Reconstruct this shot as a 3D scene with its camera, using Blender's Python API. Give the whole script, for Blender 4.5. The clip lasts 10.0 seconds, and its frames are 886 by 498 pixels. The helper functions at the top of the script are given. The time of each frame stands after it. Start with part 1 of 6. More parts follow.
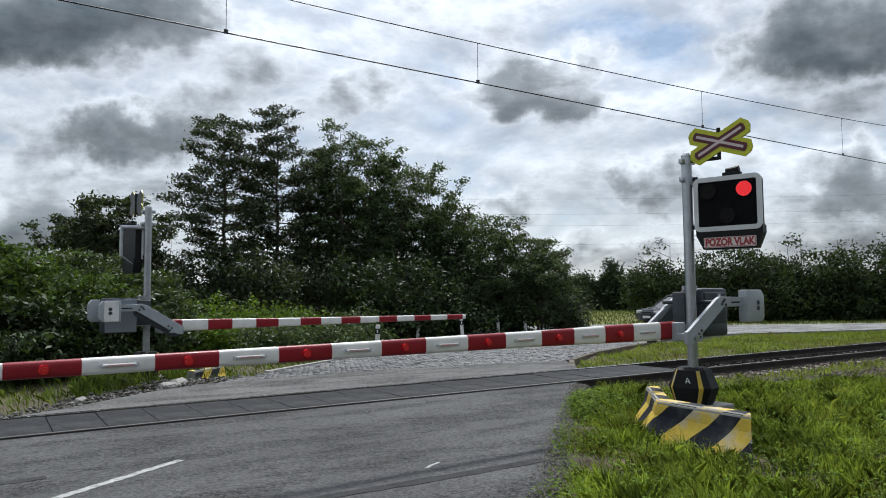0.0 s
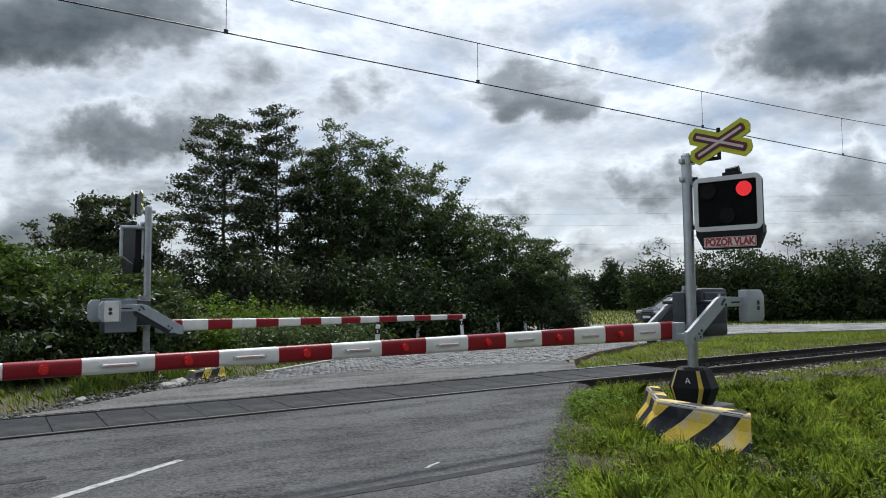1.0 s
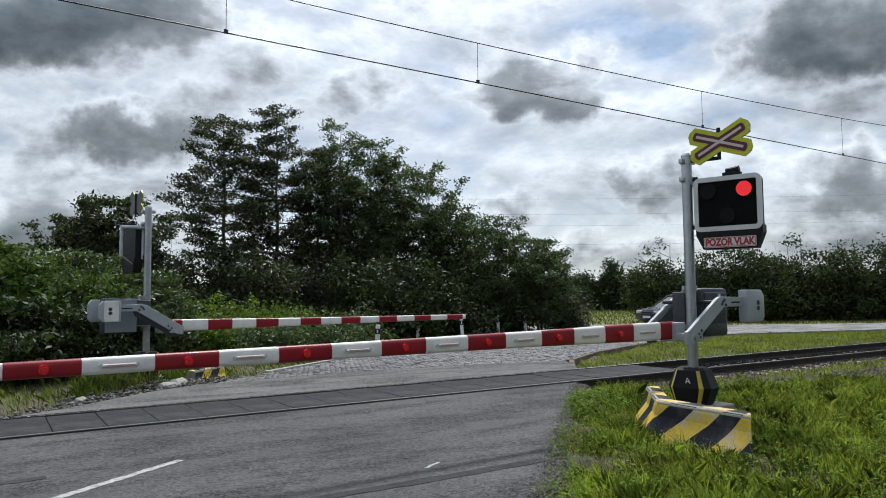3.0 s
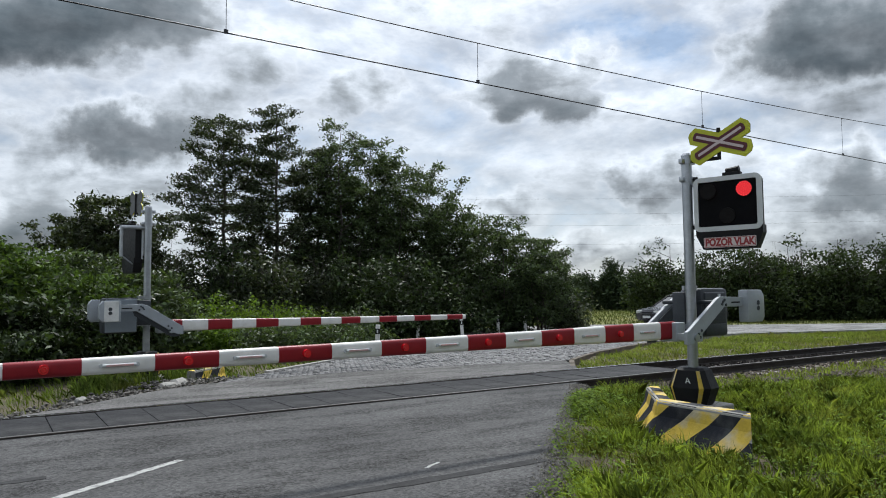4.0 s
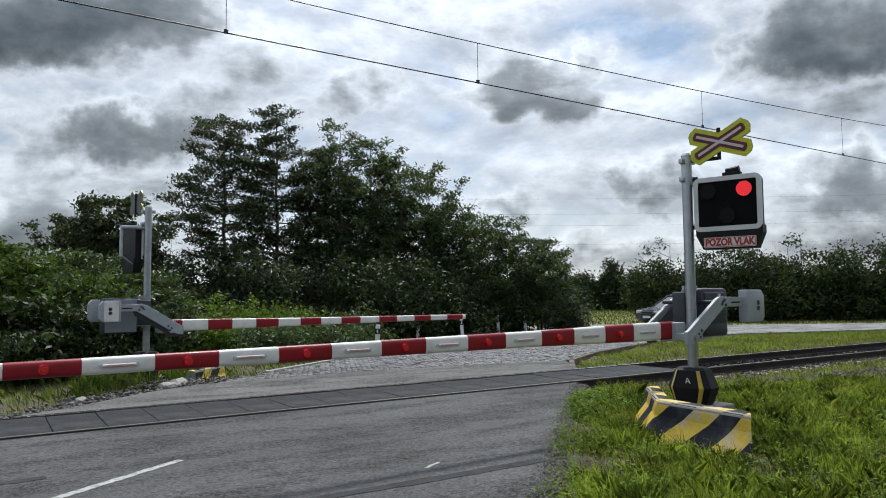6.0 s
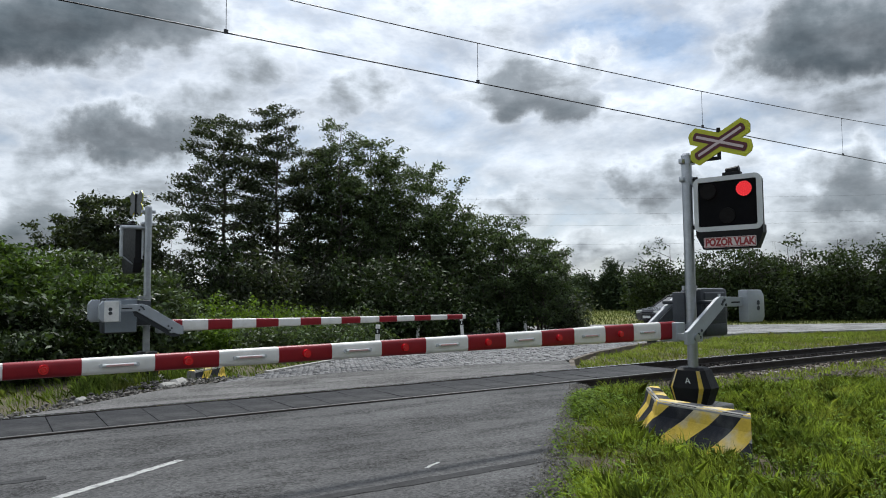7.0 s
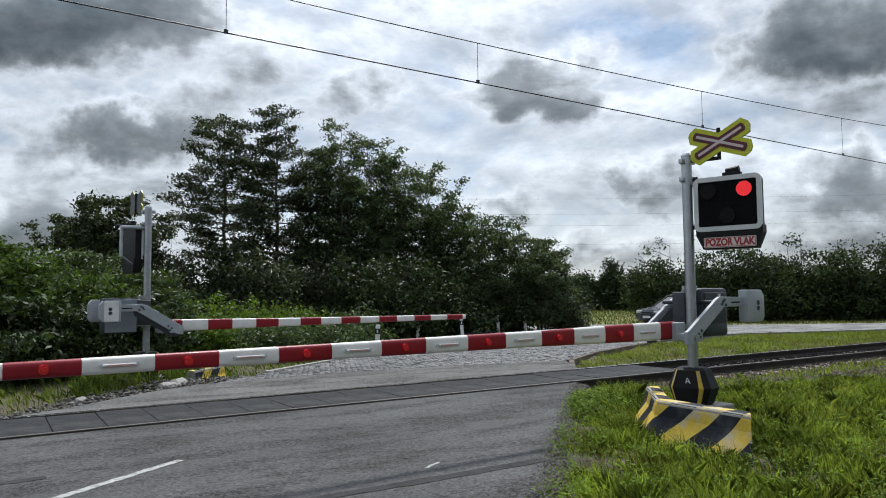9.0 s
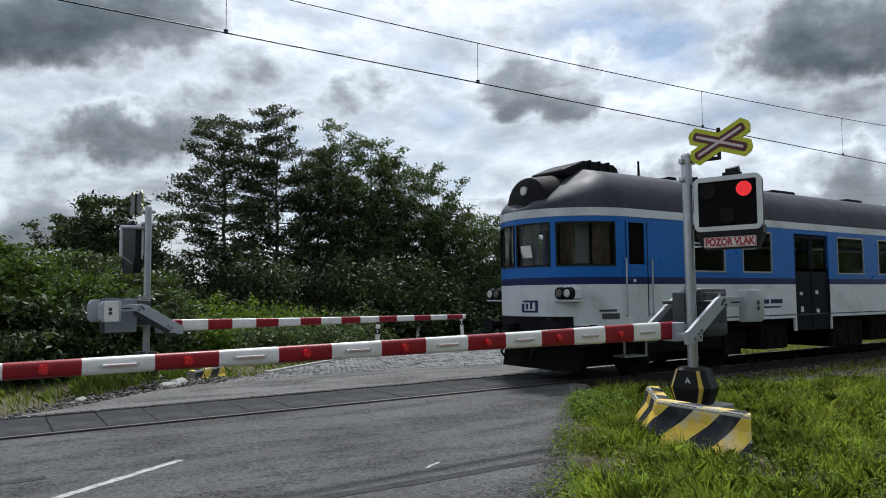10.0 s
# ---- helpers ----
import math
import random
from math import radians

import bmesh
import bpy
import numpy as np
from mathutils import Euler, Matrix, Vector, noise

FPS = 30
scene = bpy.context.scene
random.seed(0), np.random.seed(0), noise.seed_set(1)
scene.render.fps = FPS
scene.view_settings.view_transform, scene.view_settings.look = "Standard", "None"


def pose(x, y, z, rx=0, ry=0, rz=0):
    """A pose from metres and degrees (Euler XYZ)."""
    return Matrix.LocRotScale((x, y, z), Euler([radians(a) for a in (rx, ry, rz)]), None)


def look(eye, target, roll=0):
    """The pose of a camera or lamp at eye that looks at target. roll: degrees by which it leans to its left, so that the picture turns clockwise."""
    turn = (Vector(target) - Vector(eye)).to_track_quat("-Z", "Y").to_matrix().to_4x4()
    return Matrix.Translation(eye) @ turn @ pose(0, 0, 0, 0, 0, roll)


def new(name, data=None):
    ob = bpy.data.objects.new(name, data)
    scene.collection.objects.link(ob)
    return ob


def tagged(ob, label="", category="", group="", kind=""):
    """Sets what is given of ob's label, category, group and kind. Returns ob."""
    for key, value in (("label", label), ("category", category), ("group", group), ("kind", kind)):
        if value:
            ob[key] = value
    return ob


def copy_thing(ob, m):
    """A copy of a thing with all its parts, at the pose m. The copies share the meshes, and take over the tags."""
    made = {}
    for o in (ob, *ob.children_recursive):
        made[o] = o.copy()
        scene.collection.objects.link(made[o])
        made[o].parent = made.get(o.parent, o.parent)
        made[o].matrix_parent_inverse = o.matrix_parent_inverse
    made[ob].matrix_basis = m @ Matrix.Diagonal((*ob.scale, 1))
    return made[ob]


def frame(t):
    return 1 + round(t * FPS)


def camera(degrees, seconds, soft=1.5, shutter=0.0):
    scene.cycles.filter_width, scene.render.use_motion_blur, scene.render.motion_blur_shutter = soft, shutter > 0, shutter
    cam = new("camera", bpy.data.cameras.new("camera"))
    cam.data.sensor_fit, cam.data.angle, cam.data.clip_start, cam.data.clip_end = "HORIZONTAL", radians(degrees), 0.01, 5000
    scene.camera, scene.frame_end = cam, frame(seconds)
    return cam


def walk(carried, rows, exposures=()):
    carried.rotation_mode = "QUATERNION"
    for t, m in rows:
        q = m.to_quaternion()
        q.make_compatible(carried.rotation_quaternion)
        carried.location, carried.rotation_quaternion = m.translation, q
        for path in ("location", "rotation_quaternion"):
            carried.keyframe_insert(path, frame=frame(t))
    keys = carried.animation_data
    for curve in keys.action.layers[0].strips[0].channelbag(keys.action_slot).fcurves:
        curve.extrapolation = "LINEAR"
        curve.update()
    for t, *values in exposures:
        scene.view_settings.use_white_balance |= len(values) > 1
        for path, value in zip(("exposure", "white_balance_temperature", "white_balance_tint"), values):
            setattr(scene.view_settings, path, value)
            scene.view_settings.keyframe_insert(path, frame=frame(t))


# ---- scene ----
# plan: x runs along the railway, y across it, z = 0 at the rail heads and the road deck
EYE = Vector((0.0, 0.0, 1.557))
AHEAD = Vector((0.5441, 0.8390, 0.0))
ASIDE = Vector((0.8390, -0.5441, 0.0))
TRACK_Y = 10.33


def plan(aside, ahead, z=0.0):
    """A place by metres to the right of and ahead of the camera."""
    return AHEAD * ahead + ASIDE * aside + Vector((0, 0, z))


cam = camera(64.17, 10.0, soft=1.0)
VIEW = look(EYE, EYE + AHEAD * 10 + Vector((0, 0, 0.6653)), -0.56)
walk(cam, [(0, VIEW), (10, VIEW)], [(0, 0.0, 6200, 8), (10, 0.0, 6200, 8)])

# ---- light ----
SUN_DIR = (AHEAD * math.cos(radians(60)) + ASIDE * 0.03 + Vector((0, 0, math.sin(radians(60))))).normalized()
sun_data = bpy.data.lights.new("sun", "SUN")
sun_data.energy, sun_data.angle, sun_data.color = 3.4, radians(7), (1.0, 0.96, 0.90)
sun = new("sun", sun_data)
sun.matrix_world = look(SUN_DIR * 200, (0, 0, 0))


def make_world():
    w = bpy.data.worlds.new("sky")
    scene.world = w
    w.use_nodes = True
    nt = w.node_tree
    nt.nodes.clear()
    N, L = nt.nodes.new, nt.links.new

    def math_node(op, a, b=None, c=None, clamp=False):
        n = N("ShaderNodeMath")
        n.operation, n.use_clamp = op, clamp
        for i, v in enumerate((a, b, c)):
            if v is None:
                continue
            if isinstance(v, (int, float)):
                n.inputs[i].default_value = v
            else:
                L(v, n.inputs[i])
        return n.outputs[0]

    tc = N("ShaderNodeTexCoord")
    way = N("ShaderNodeVectorMath")
    way.operation = "NORMALIZE"
    L(tc.outputs["Generated"], way.inputs[0])
    d = way.outputs[0]
    sep = N("ShaderNodeSeparateXYZ")
    L(d, sep.inputs[0])
    # seen from the side the clouds are broader than high
    sheet = N("ShaderNodeVectorMath")
    sheet.operation = "MULTIPLY"
    L(d, sheet.inputs[0])
    sheet.inputs[1].default_value = (1.0, 1.0, 2.1)

    def cloud_noise(scale, detail, rough, distort, offset):
        m = N("ShaderNodeMapping")
        m.inputs["Location"].default_value = offset
        L(sheet.outputs[0], m.inputs[0])
        n = N("ShaderNodeTexNoise")
        n.inputs["Scale"].default_value = scale
        n.inputs["Detail"].default_value = detail
        n.inputs["Roughness"].default_value = rough
        n.inputs["Distortion"].default_value = distort
        L(m.outputs[0], n.inputs["Vector"])
        return n.outputs["Fac"]

    big = cloud_noise(4.0, 9, 0.56, 0.2, (3.1, 1.7, 0.4))
    above = cloud_noise(4.0, 9, 0.56, 0.2, (3.1, 1.7, 0.45))
    fine = cloud_noise(13.0, 8, 0.60, 0.2, (0.3, 5.7, 2.4))
    bank = math_node("ADD", math_node("MULTIPLY", big, 0.95), math_node("MULTIPLY", fine, 0.60))
    bank = math_node("SUBTRACT", bank, 0.490)
    lift = None

    # slopes to the right of and above the level line ahead, bent by two sizes of billow
    def along(axis):
        n = N("ShaderNodeVectorMath")
        n.operation = "DOT_PRODUCT"
        L(d, n.inputs[0])
        n.inputs[1].default_value = axis
        return n.outputs["Value"]

    depth = math_node("MAXIMUM", along(AHEAD), 0.12)
    flat = N("ShaderNodeCombineXYZ")
    L(math_node("DIVIDE", along(ASIDE), depth), flat.inputs[0])
    L(math_node("DIVIDE", sep.outputs[2], depth), flat.inputs[1])
    bent = flat.outputs[0]
    for scale, detail, amount in ((4.5, 4, 0.24), (14.0, 7, 0.13)):
        warp = N("ShaderNodeTexNoise")
        warp.inputs["Scale"].default_value, warp.inputs["Detail"].default_value, warp.inputs["Roughness"].default_value = scale, detail, 0.6
        L(flat.outputs[0], warp.inputs["Vector"])
        centred = N("ShaderNodeVectorMath")
        centred.operation = "SUBTRACT"
        L(warp.outputs["Color"], centred.inputs[0])
        centred.inputs[1].default_value = (0.5, 0.5, 0.5)
        push = N("ShaderNodeVectorMath")
        push.operation = "MULTIPLY_ADD"
        L(centred.outputs[0], push.inputs[0])
        push.inputs[1].default_value = (amount, amount * 0.7, 0.0)
        L(bent, push.inputs[2])
        bent = push.outputs[0]
    # the cloud masses of the day: aside, up, half width, half height, thickness, softness of the edge
    for aside, up, wide, high, weight, soft in CLOUDS:
        off = N("ShaderNodeVectorMath")
        off.operation = "SUBTRACT"
        L(bent, off.inputs[0])
        off.inputs[1].default_value = (aside, up, 0.0)
        rel = N("ShaderNodeVectorMath")
        rel.operation = "MULTIPLY"
        L(off.outputs[0], rel.inputs[0])
        rel.inputs[1].default_value = (1 / wide, 1 / high, 0.0)
        far = N("ShaderNodeVectorMath")
        far.operation = "LENGTH"
        L(rel.outputs[0], far.inputs[0])
        mr = N("ShaderNodeMapRange")
        mr.interpolation_type = "SMOOTHSTEP"
        mr.inputs["From Min"].default_value = 1.15
        mr.inputs["From Max"].default_value = 1.15 - soft
        mr.inputs["To Min"].default_value = 0.0
        mr.inputs["To Max"].default_value = weight
        L(far.outputs["Value"], mr.inputs["Value"])
        bank = math_node("ADD", bank, mr.outputs[0])
        # sunlit heads, shaded bases
        ends = N("ShaderNodeSeparateXYZ")
        L(rel.outputs[0], ends.inputs[0])
        head = math_node("MULTIPLY", mr.outputs[0], math_node("MINIMUM", ends.outputs[1], 1.0))
        lift = head if lift is None else math_node("ADD", lift, head)
    ramp = N("ShaderNodeValToRGB")
    cr = ramp.color_ramp
    cr.elements[0].position, cr.elements[0].color = 0.0, (0.36, 0.455, 0.60, 1)
    cr.elements[1].position, cr.elements[1].color = 1.0, (0.10, 0.122, 0.136, 1)
    for pos, col in ((0.13, (0.53, 0.58, 0.655, 1)), (0.25, (0.65, 0.675, 0.715, 1)), (0.36, (0.83, 0.85, 0.885, 1)), (0.47, (0.60, 0.63, 0.665, 1)),
                     (0.60, (0.34, 0.365, 0.39, 1)), (0.80, (0.195, 0.22, 0.238, 1))):
        e = cr.elements.new(pos)
        e.color = col
    L(bank, ramp.inputs[0])
    # thin veil lit through near the sun
    dot = N("ShaderNodeVectorMath")
    dot.operation = "DOT_PRODUCT"
    L(d, dot.inputs[0])
    dot.inputs[1].default_value = SUN_DIR
    glow = math_node("POWER", math_node("MAXIMUM", dot.outputs["Value"], 0.0), 6.0)
    glow = math_node("MULTIPLY", glow, 1.25)
    mix = N("ShaderNodeVectorMath")
    mix.operation = "MULTIPLY_ADD"
    L(ramp.outputs[0], mix.inputs[0])
    g = N("ShaderNodeCombineXYZ")
    # tops of the clouds catch the light, their bases are greyer
    rim = math_node("MULTIPLY", math_node("SUBTRACT", big, above), 2.0)
    gg = math_node("ADD", math_node("ADD", glow, 0.74), math_node("MAXIMUM", math_node("ADD", rim, math_node("MULTIPLY", lift, 1.5)), -0.3))
    for i in range(3):
        L(gg, g.inputs[i])
    L(g.outputs[0], mix.inputs[1])
    sky = N("ShaderNodeTexSky")
    sky.sky_type, sky.sun_disc = "NISHITA", False
    sky.sun_elevation = radians(60)
    sky.sun_rotation = math.atan2(SUN_DIR.x, SUN_DIR.y)
    blue = N("ShaderNodeVectorMath")
    blue.operation = "SCALE"
    L(sky.outputs[0], blue.inputs[0])
    blue.inputs["Scale"].default_value = 0.035
    # the blue sky shows most where the cloud is thin
    thin = N("ShaderNodeMapRange")
    thin.inputs["From Min"].default_value, thin.inputs["From Max"].default_value = 0.15, 0.55
    thin.inputs["To Min"].default_value, thin.inputs["To Max"].default_value = 1.0, 0.1
    L(bank, thin.inputs["Value"])
    bl = N("ShaderNodeVectorMath")
    bl.operation = "SCALE"
    L(blue.outputs[0], bl.inputs[0])
    L(thin.outputs[0], bl.inputs["Scale"])
    L(bl.outputs[0], mix.inputs[2])
    bg = N("ShaderNodeBackground")
    bg.inputs["Strength"].default_value = 1.0
    L(mix.outputs[0], bg.inputs["Color"])
    out = N("ShaderNodeOutputWorld")
    L(bg.outputs[0], out.inputs[0])


CLOUDS = ((-0.553, 0.413, 0.271, 0.090, 0.56, 0.85), (-0.567, 0.341, 0.294, 0.041, 0.16, 1.10), (-0.494, 0.231, 0.154, 0.050, 0.46, 1.10),
          (-0.598, 0.108, 0.161, 0.056, 0.24, 1.10), (-0.369, 0.254, 0.089, 0.053, 0.22, 1.10), (-0.117, 0.292, 0.077, 0.047, 0.27, 1.10),
          (-0.292, 0.300, 0.045, 0.028, 0.12, 1.10), (0.143, 0.308, 0.122, 0.073, 0.26, 0.70), (0.119, 0.275, 0.106, 0.041, 0.12, 1.10),
          (0.251, 0.392, 0.172, 0.070, -0.30, 1.10), (0.233, 0.321, 0.049, 0.073, -0.10, 1.10), (0.586, 0.371, 0.172, 0.074, 0.46, 0.85),
          (0.502, 0.329, 0.139, 0.041, 0.14, 1.10), (0.581, 0.259, 0.122, 0.049, 0.24, 1.10), (0.602, 0.171, 0.121, 0.052, 0.34, 1.00),
          (0.315, 0.152, 0.069, 0.052, 0.28, 0.90), (0.097, 0.136, 0.064, 0.034, 0.18, 1.00), (0.206, 0.100, 0.072, 0.028, 0.16, 1.00),
          (0.442, 0.222, 0.130, 0.049, 0.14, 1.10), (-0.536, 0.156, 0.306, 0.121, 0.18, 1.10), (-0.609, 0.181, 0.065, 0.065, 0.08, 1.10),
          (0.013, 0.279, 0.049, 0.031, 0.14, 1.10), (0.293, 0.063, 0.192, 0.032, 0.20, 1.10), (0.173, 0.059, 0.144, 0.026, 0.12, 1.10),
          (0.551, 0.091, 0.177, 0.040, 0.20, 1.10))
make_world()


# ---- materials ----
def material(name, base, rough=0.6, metal=0.0, var=0.12, scale=8.0, bump=0.0, bump_scale=60.0, wear=None, wear_amount=0.0, wear_scale=3.0,
             translucent=0.0, island=0.0, spec=0.5, coat=0.0):
    """A surface with a coarse and a fine variation of tone, an optional worn tone in patches, and fine relief."""
    m = bpy.data.materials.new(name)
    m.use_nodes = True
    nt = m.node_tree
    N, L = nt.nodes.new, nt.links.new
    bsdf = nt.nodes["Principled BSDF"]
    bsdf.inputs["Roughness"].default_value, bsdf.inputs["Metallic"].default_value = rough, metal
    bsdf.inputs["Specular IOR Level"].default_value = spec
    bsdf.inputs["Coat Weight"].default_value = coat
    tc = N("ShaderNodeTexCoord")
    colour = N("ShaderNodeRGB")
    colour.outputs[0].default_value = (*base, 1)
    out = colour.outputs[0]

    def noise_tex(s, detail=4):
        n = N("ShaderNodeTexNoise")
        n.inputs["Scale"].default_value, n.inputs["Detail"].default_value = s, detail
        L(tc.outputs["Object"], n.inputs["Vector"])
        return n.outputs["Fac"]

    def ranged(value, a, b, c, d):
        n = N("ShaderNodeMapRange")
        for key, v in zip(("From Min", "From Max", "To Min", "To Max"), (a, b, c, d)):
            n.inputs[key].default_value = v
        L(value, n.inputs["Value"])
        return n.outputs[0]

    def scaled(col, fac):
        n = N("ShaderNodeVectorMath")
        n.operation = "SCALE"
        L(col, n.inputs[0])
        L(fac, n.inputs["Scale"])
        return n.outputs[0]

    if wear is not None:
        mix = N("ShaderNodeMix")
        mix.data_type = "RGBA"
        L(ranged(noise_tex(wear_scale, 7), 0.5 - 0.02, 0.5 + 0.16, 0.0, wear_amount), mix.inputs[0])
        L(out, mix.inputs[6])
        mix.inputs[7].default_value = (*wear, 1)
        out = mix.outputs[2]
    if var:
        out = scaled(out, ranged(noise_tex(scale), 0.3, 0.7, 1 - var, 1 + var))
        out = scaled(out, ranged(noise_tex(scale * 9, 3), 0.3, 0.7, 1 - var * 0.6, 1 + var * 0.6))
    if island:
        geo = N("ShaderNodeNewGeometry")
        out = scaled(out, ranged(geo.outputs["Random Per Island"], 0, 1, 1 - island, 1 + island))
    L(out, bsdf.inputs["Base Color"])
    L(ranged(noise_tex(scale * 3), 0.3, 0.7, max(rough - 0.08, 0.02), min(rough + 0.08, 1)), bsdf.inputs["Roughness"])
    if bump:
        b = N("ShaderNodeBump")
        b.inputs["Strength"].default_value, b.inputs["Distance"].default_value = bump, 0.01
        L(noise_tex(bump_scale, 5), b.inputs["Height"])
        L(b.outputs[0], bsdf.inputs["Normal"])
    if translucent:
        tr = N("ShaderNodeBsdfTranslucent")
        L(scaled_colour(nt, out, (1.25, 1.3, 0.55)), tr.inputs["Color"])
        ms = N("ShaderNodeMixShader")
        ms.inputs[0].default_value = translucent
        L(bsdf.outputs[0], ms.inputs[1])
        L(tr.outputs[0], ms.inputs[2])
        L(ms.outputs[0], nt.nodes["Material Output"].inputs[0])
    return m


def scaled_colour(nt, col, factors):
    n = nt.nodes.new("ShaderNodeVectorMath")
    n.operation = "MULTIPLY"
    nt.links.new(col, n.inputs[0])
    n.inputs[1].default_value = factors
    return n.outputs[0]


def glowing(name, colour, strength):
    m = bpy.data.materials.new(name)
    m.use_nodes = True
    b = m.node_tree.nodes["Principled BSDF"]
    b.inputs["Base Color"].default_value = (*colour, 1)
    b.inputs["Emission Color"].default_value = (*colour, 1)
    b.inputs["Emission Strength"].default_value = strength
    return m


def asphalt_material(name, base, stain):
    m = material(name, base, rough=0.82, spec=0.22, var=0.16, scale=0.9, bump=0.6, bump_scale=140, wear=stain, wear_amount=0.6, wear_scale=0.45)
    nt = m.node_tree
    N, L = nt.nodes.new, nt.links.new
    bsdf = nt.nodes["Principled BSDF"]
    src = bsdf.inputs["Base Color"].links[0].from_socket
    tc = N("ShaderNodeTexCoord")
    v = N("ShaderNodeTexVoronoi")
    v.inputs["Scale"].default_value = 44
    L(tc.outputs["Object"], v.inputs["Vector"])
    sp = N("ShaderNodeSeparateColor")
    L(v.outputs["Color"], sp.inputs[0])
    # long ravelled streaks along the way of the wheels, where the binder has gone and the dark stones stand out
    turned = N("ShaderNodeMapping")
    turned.inputs["Rotation"].default_value = (0, 0, radians(-24))
    turned.inputs["Scale"].default_value = (0.42, 1.5, 1.0)
    L(tc.outputs["Object"], turned.inputs[0])
    streak = N("ShaderNodeTexNoise")
    streak.inputs["Scale"].default_value, streak.inputs["Detail"].default_value, streak.inputs["Roughness"].default_value = 1.0, 6, 0.6
    L(turned.outputs[0], streak.inputs["Vector"])
    rav = N("ShaderNodeMapRange")
    for key, value in zip(("From Min", "From Max", "To Min", "To Max"), (0.47, 0.57, 0.0, 1.0)):
        rav.inputs[key].default_value = value
    L(streak.outputs["Fac"], rav.inputs["Value"])
    low, high = N("ShaderNodeMapRange"), N("ShaderNodeMapRange")
    for n, ends in ((low, (0.72, 0.12)), (high, (1.68, 1.30))):
        n.inputs["To Min"].default_value, n.inputs["To Max"].default_value = ends
        L(rav.outputs[0], n.inputs["Value"])
    mr = N("ShaderNodeMapRange")
    L(sp.outputs[0], mr.inputs["Value"])
    L(low.outputs[0], mr.inputs["To Min"])
    L(high.outputs[0], mr.inputs["To Max"])
    sc = N("ShaderNodeVectorMath")
    sc.operation = "SCALE"
    L(src, sc.inputs[0])
    L(mr.outputs[0], sc.inputs["Scale"])
    L(sc.outputs[0], bsdf.inputs["Base Color"])
    return m


M = {}
M["asphalt"] = asphalt_material("asphalt", (0.070, 0.0695, 0.070), (0.040, 0.040, 0.041))
M["asphalt_far"] = asphalt_material("asphalt_worn", (0.115, 0.112, 0.11), (0.075, 0.075, 0.074))
# far road: base colour lightened to stand for the sky's sheen
M["asphalt_pale"] = asphalt_material("asphalt_sky_sheen", (0.20, 0.20, 0.197), (0.15, 0.15, 0.148))
M["tar_thin"] = material("dark_road_surface", (0.036, 0.036, 0.037), rough=0.8, spec=0.15, var=0.3, scale=3, bump=0.3)
M["soil"] = material("soil_and_thatch", (0.085, 0.070, 0.042), rough=0.95, var=0.35, scale=1.4, bump=0.8, bump_scale=30, wear=(0.06, 0.065, 0.025), wear_amount=0.8, wear_scale=0.8)
M["grass"] = material("grass_blades", (0.190, 0.240, 0.056), rough=0.75, spec=0.08, var=0.5, scale=1.3, translucent=0.45, island=0.6, wear=(0.16, 0.16, 0.05), wear_amount=0.6, wear_scale=1.1)
# darker copy of the grass, shade put into its colour
M["grass_shade"] = material("shaded_grass_blades", (0.115, 0.16, 0.042), rough=0.75, spec=0.08, var=0.5, scale=1.3, translucent=0.4, island=0.6, wear=(0.12, 0.12, 0.045), wear_amount=0.6, wear_scale=1.1)
M["grass_pale"] = material("pale_verge_grass", (0.17, 0.215, 0.065), rough=0.8, spec=0.06, var=0.4, scale=0.9, translucent=0.4, island=0.5, wear=(0.20, 0.19, 0.09), wear_amount=0.7, wear_scale=0.6)
M["grass_far"] = material("meadow_grass", (0.088, 0.11, 0.036), rough=0.7, var=0.3, scale=0.6, translucent=0.3, island=0.25, wear=(0.18, 0.16, 0.06), wear_amount=0.5, wear_scale=0.5)
M["straw"] = material("dry_straw", (0.26, 0.21, 0.10), rough=0.8, var=0.3, scale=5, island=0.4)
M["leaf_dark"] = material("alder_leaves", (0.044, 0.058, 0.030), rough=0.5, spec=0.28, var=0.3, scale=0.7, translucent=0.26, island=0.7)
M["leaf_mid"] = material("willow_leaves", (0.066, 0.096, 0.040), rough=0.5, spec=0.30, var=0.3, scale=0.7, translucent=0.28, island=0.7)
M["leaf_bright"] = material("hazel_leaves", (0.115, 0.18, 0.032), rough=0.55, spec=0.15, var=0.3, scale=1.0, translucent=0.38, island=0.45)
# bush foliage in a shaded and a sunlit tone, the light put into the colour
M["leaf_shade"] = material("shaded_bush_leaves", (0.036, 0.056, 0.019), rough=0.5, spec=0.26, var=0.35, scale=1.2, translucent=0.18, island=0.75)
M["leaf_sunny"] = material("sunlit_bush_leaves", (0.062, 0.10, 0.026), rough=0.55, spec=0.2, var=0.35, scale=1.2, translucent=0.32, island=0.7)
M["leaf_hedge"] = material("hedge_leaves", (0.040, 0.058, 0.024), rough=0.7, spec=0.1, var=0.35, scale=0.5, translucent=0.22, island=0.6)
M["leaf_far"] = material("distant_leaves", (0.04, 0.058, 0.032), rough=0.8, spec=0.1, var=0.3, scale=0.3, translucent=0.2, island=0.4)
M["bark"] = material("bark", (0.07, 0.06, 0.05), rough=0.9, var=0.35, scale=6, bump=0.8, bump_scale=40)
M["ballast"] = material("ballast_stone", (0.105, 0.085, 0.065), rough=0.85, var=0.2, scale=6, island=0.5, bump=0.5)
M["gravel_grey"] = material("grey_gravel", (0.12, 0.112, 0.10), rough=0.85, var=0.2, scale=6, island=0.6, bump=0.5)
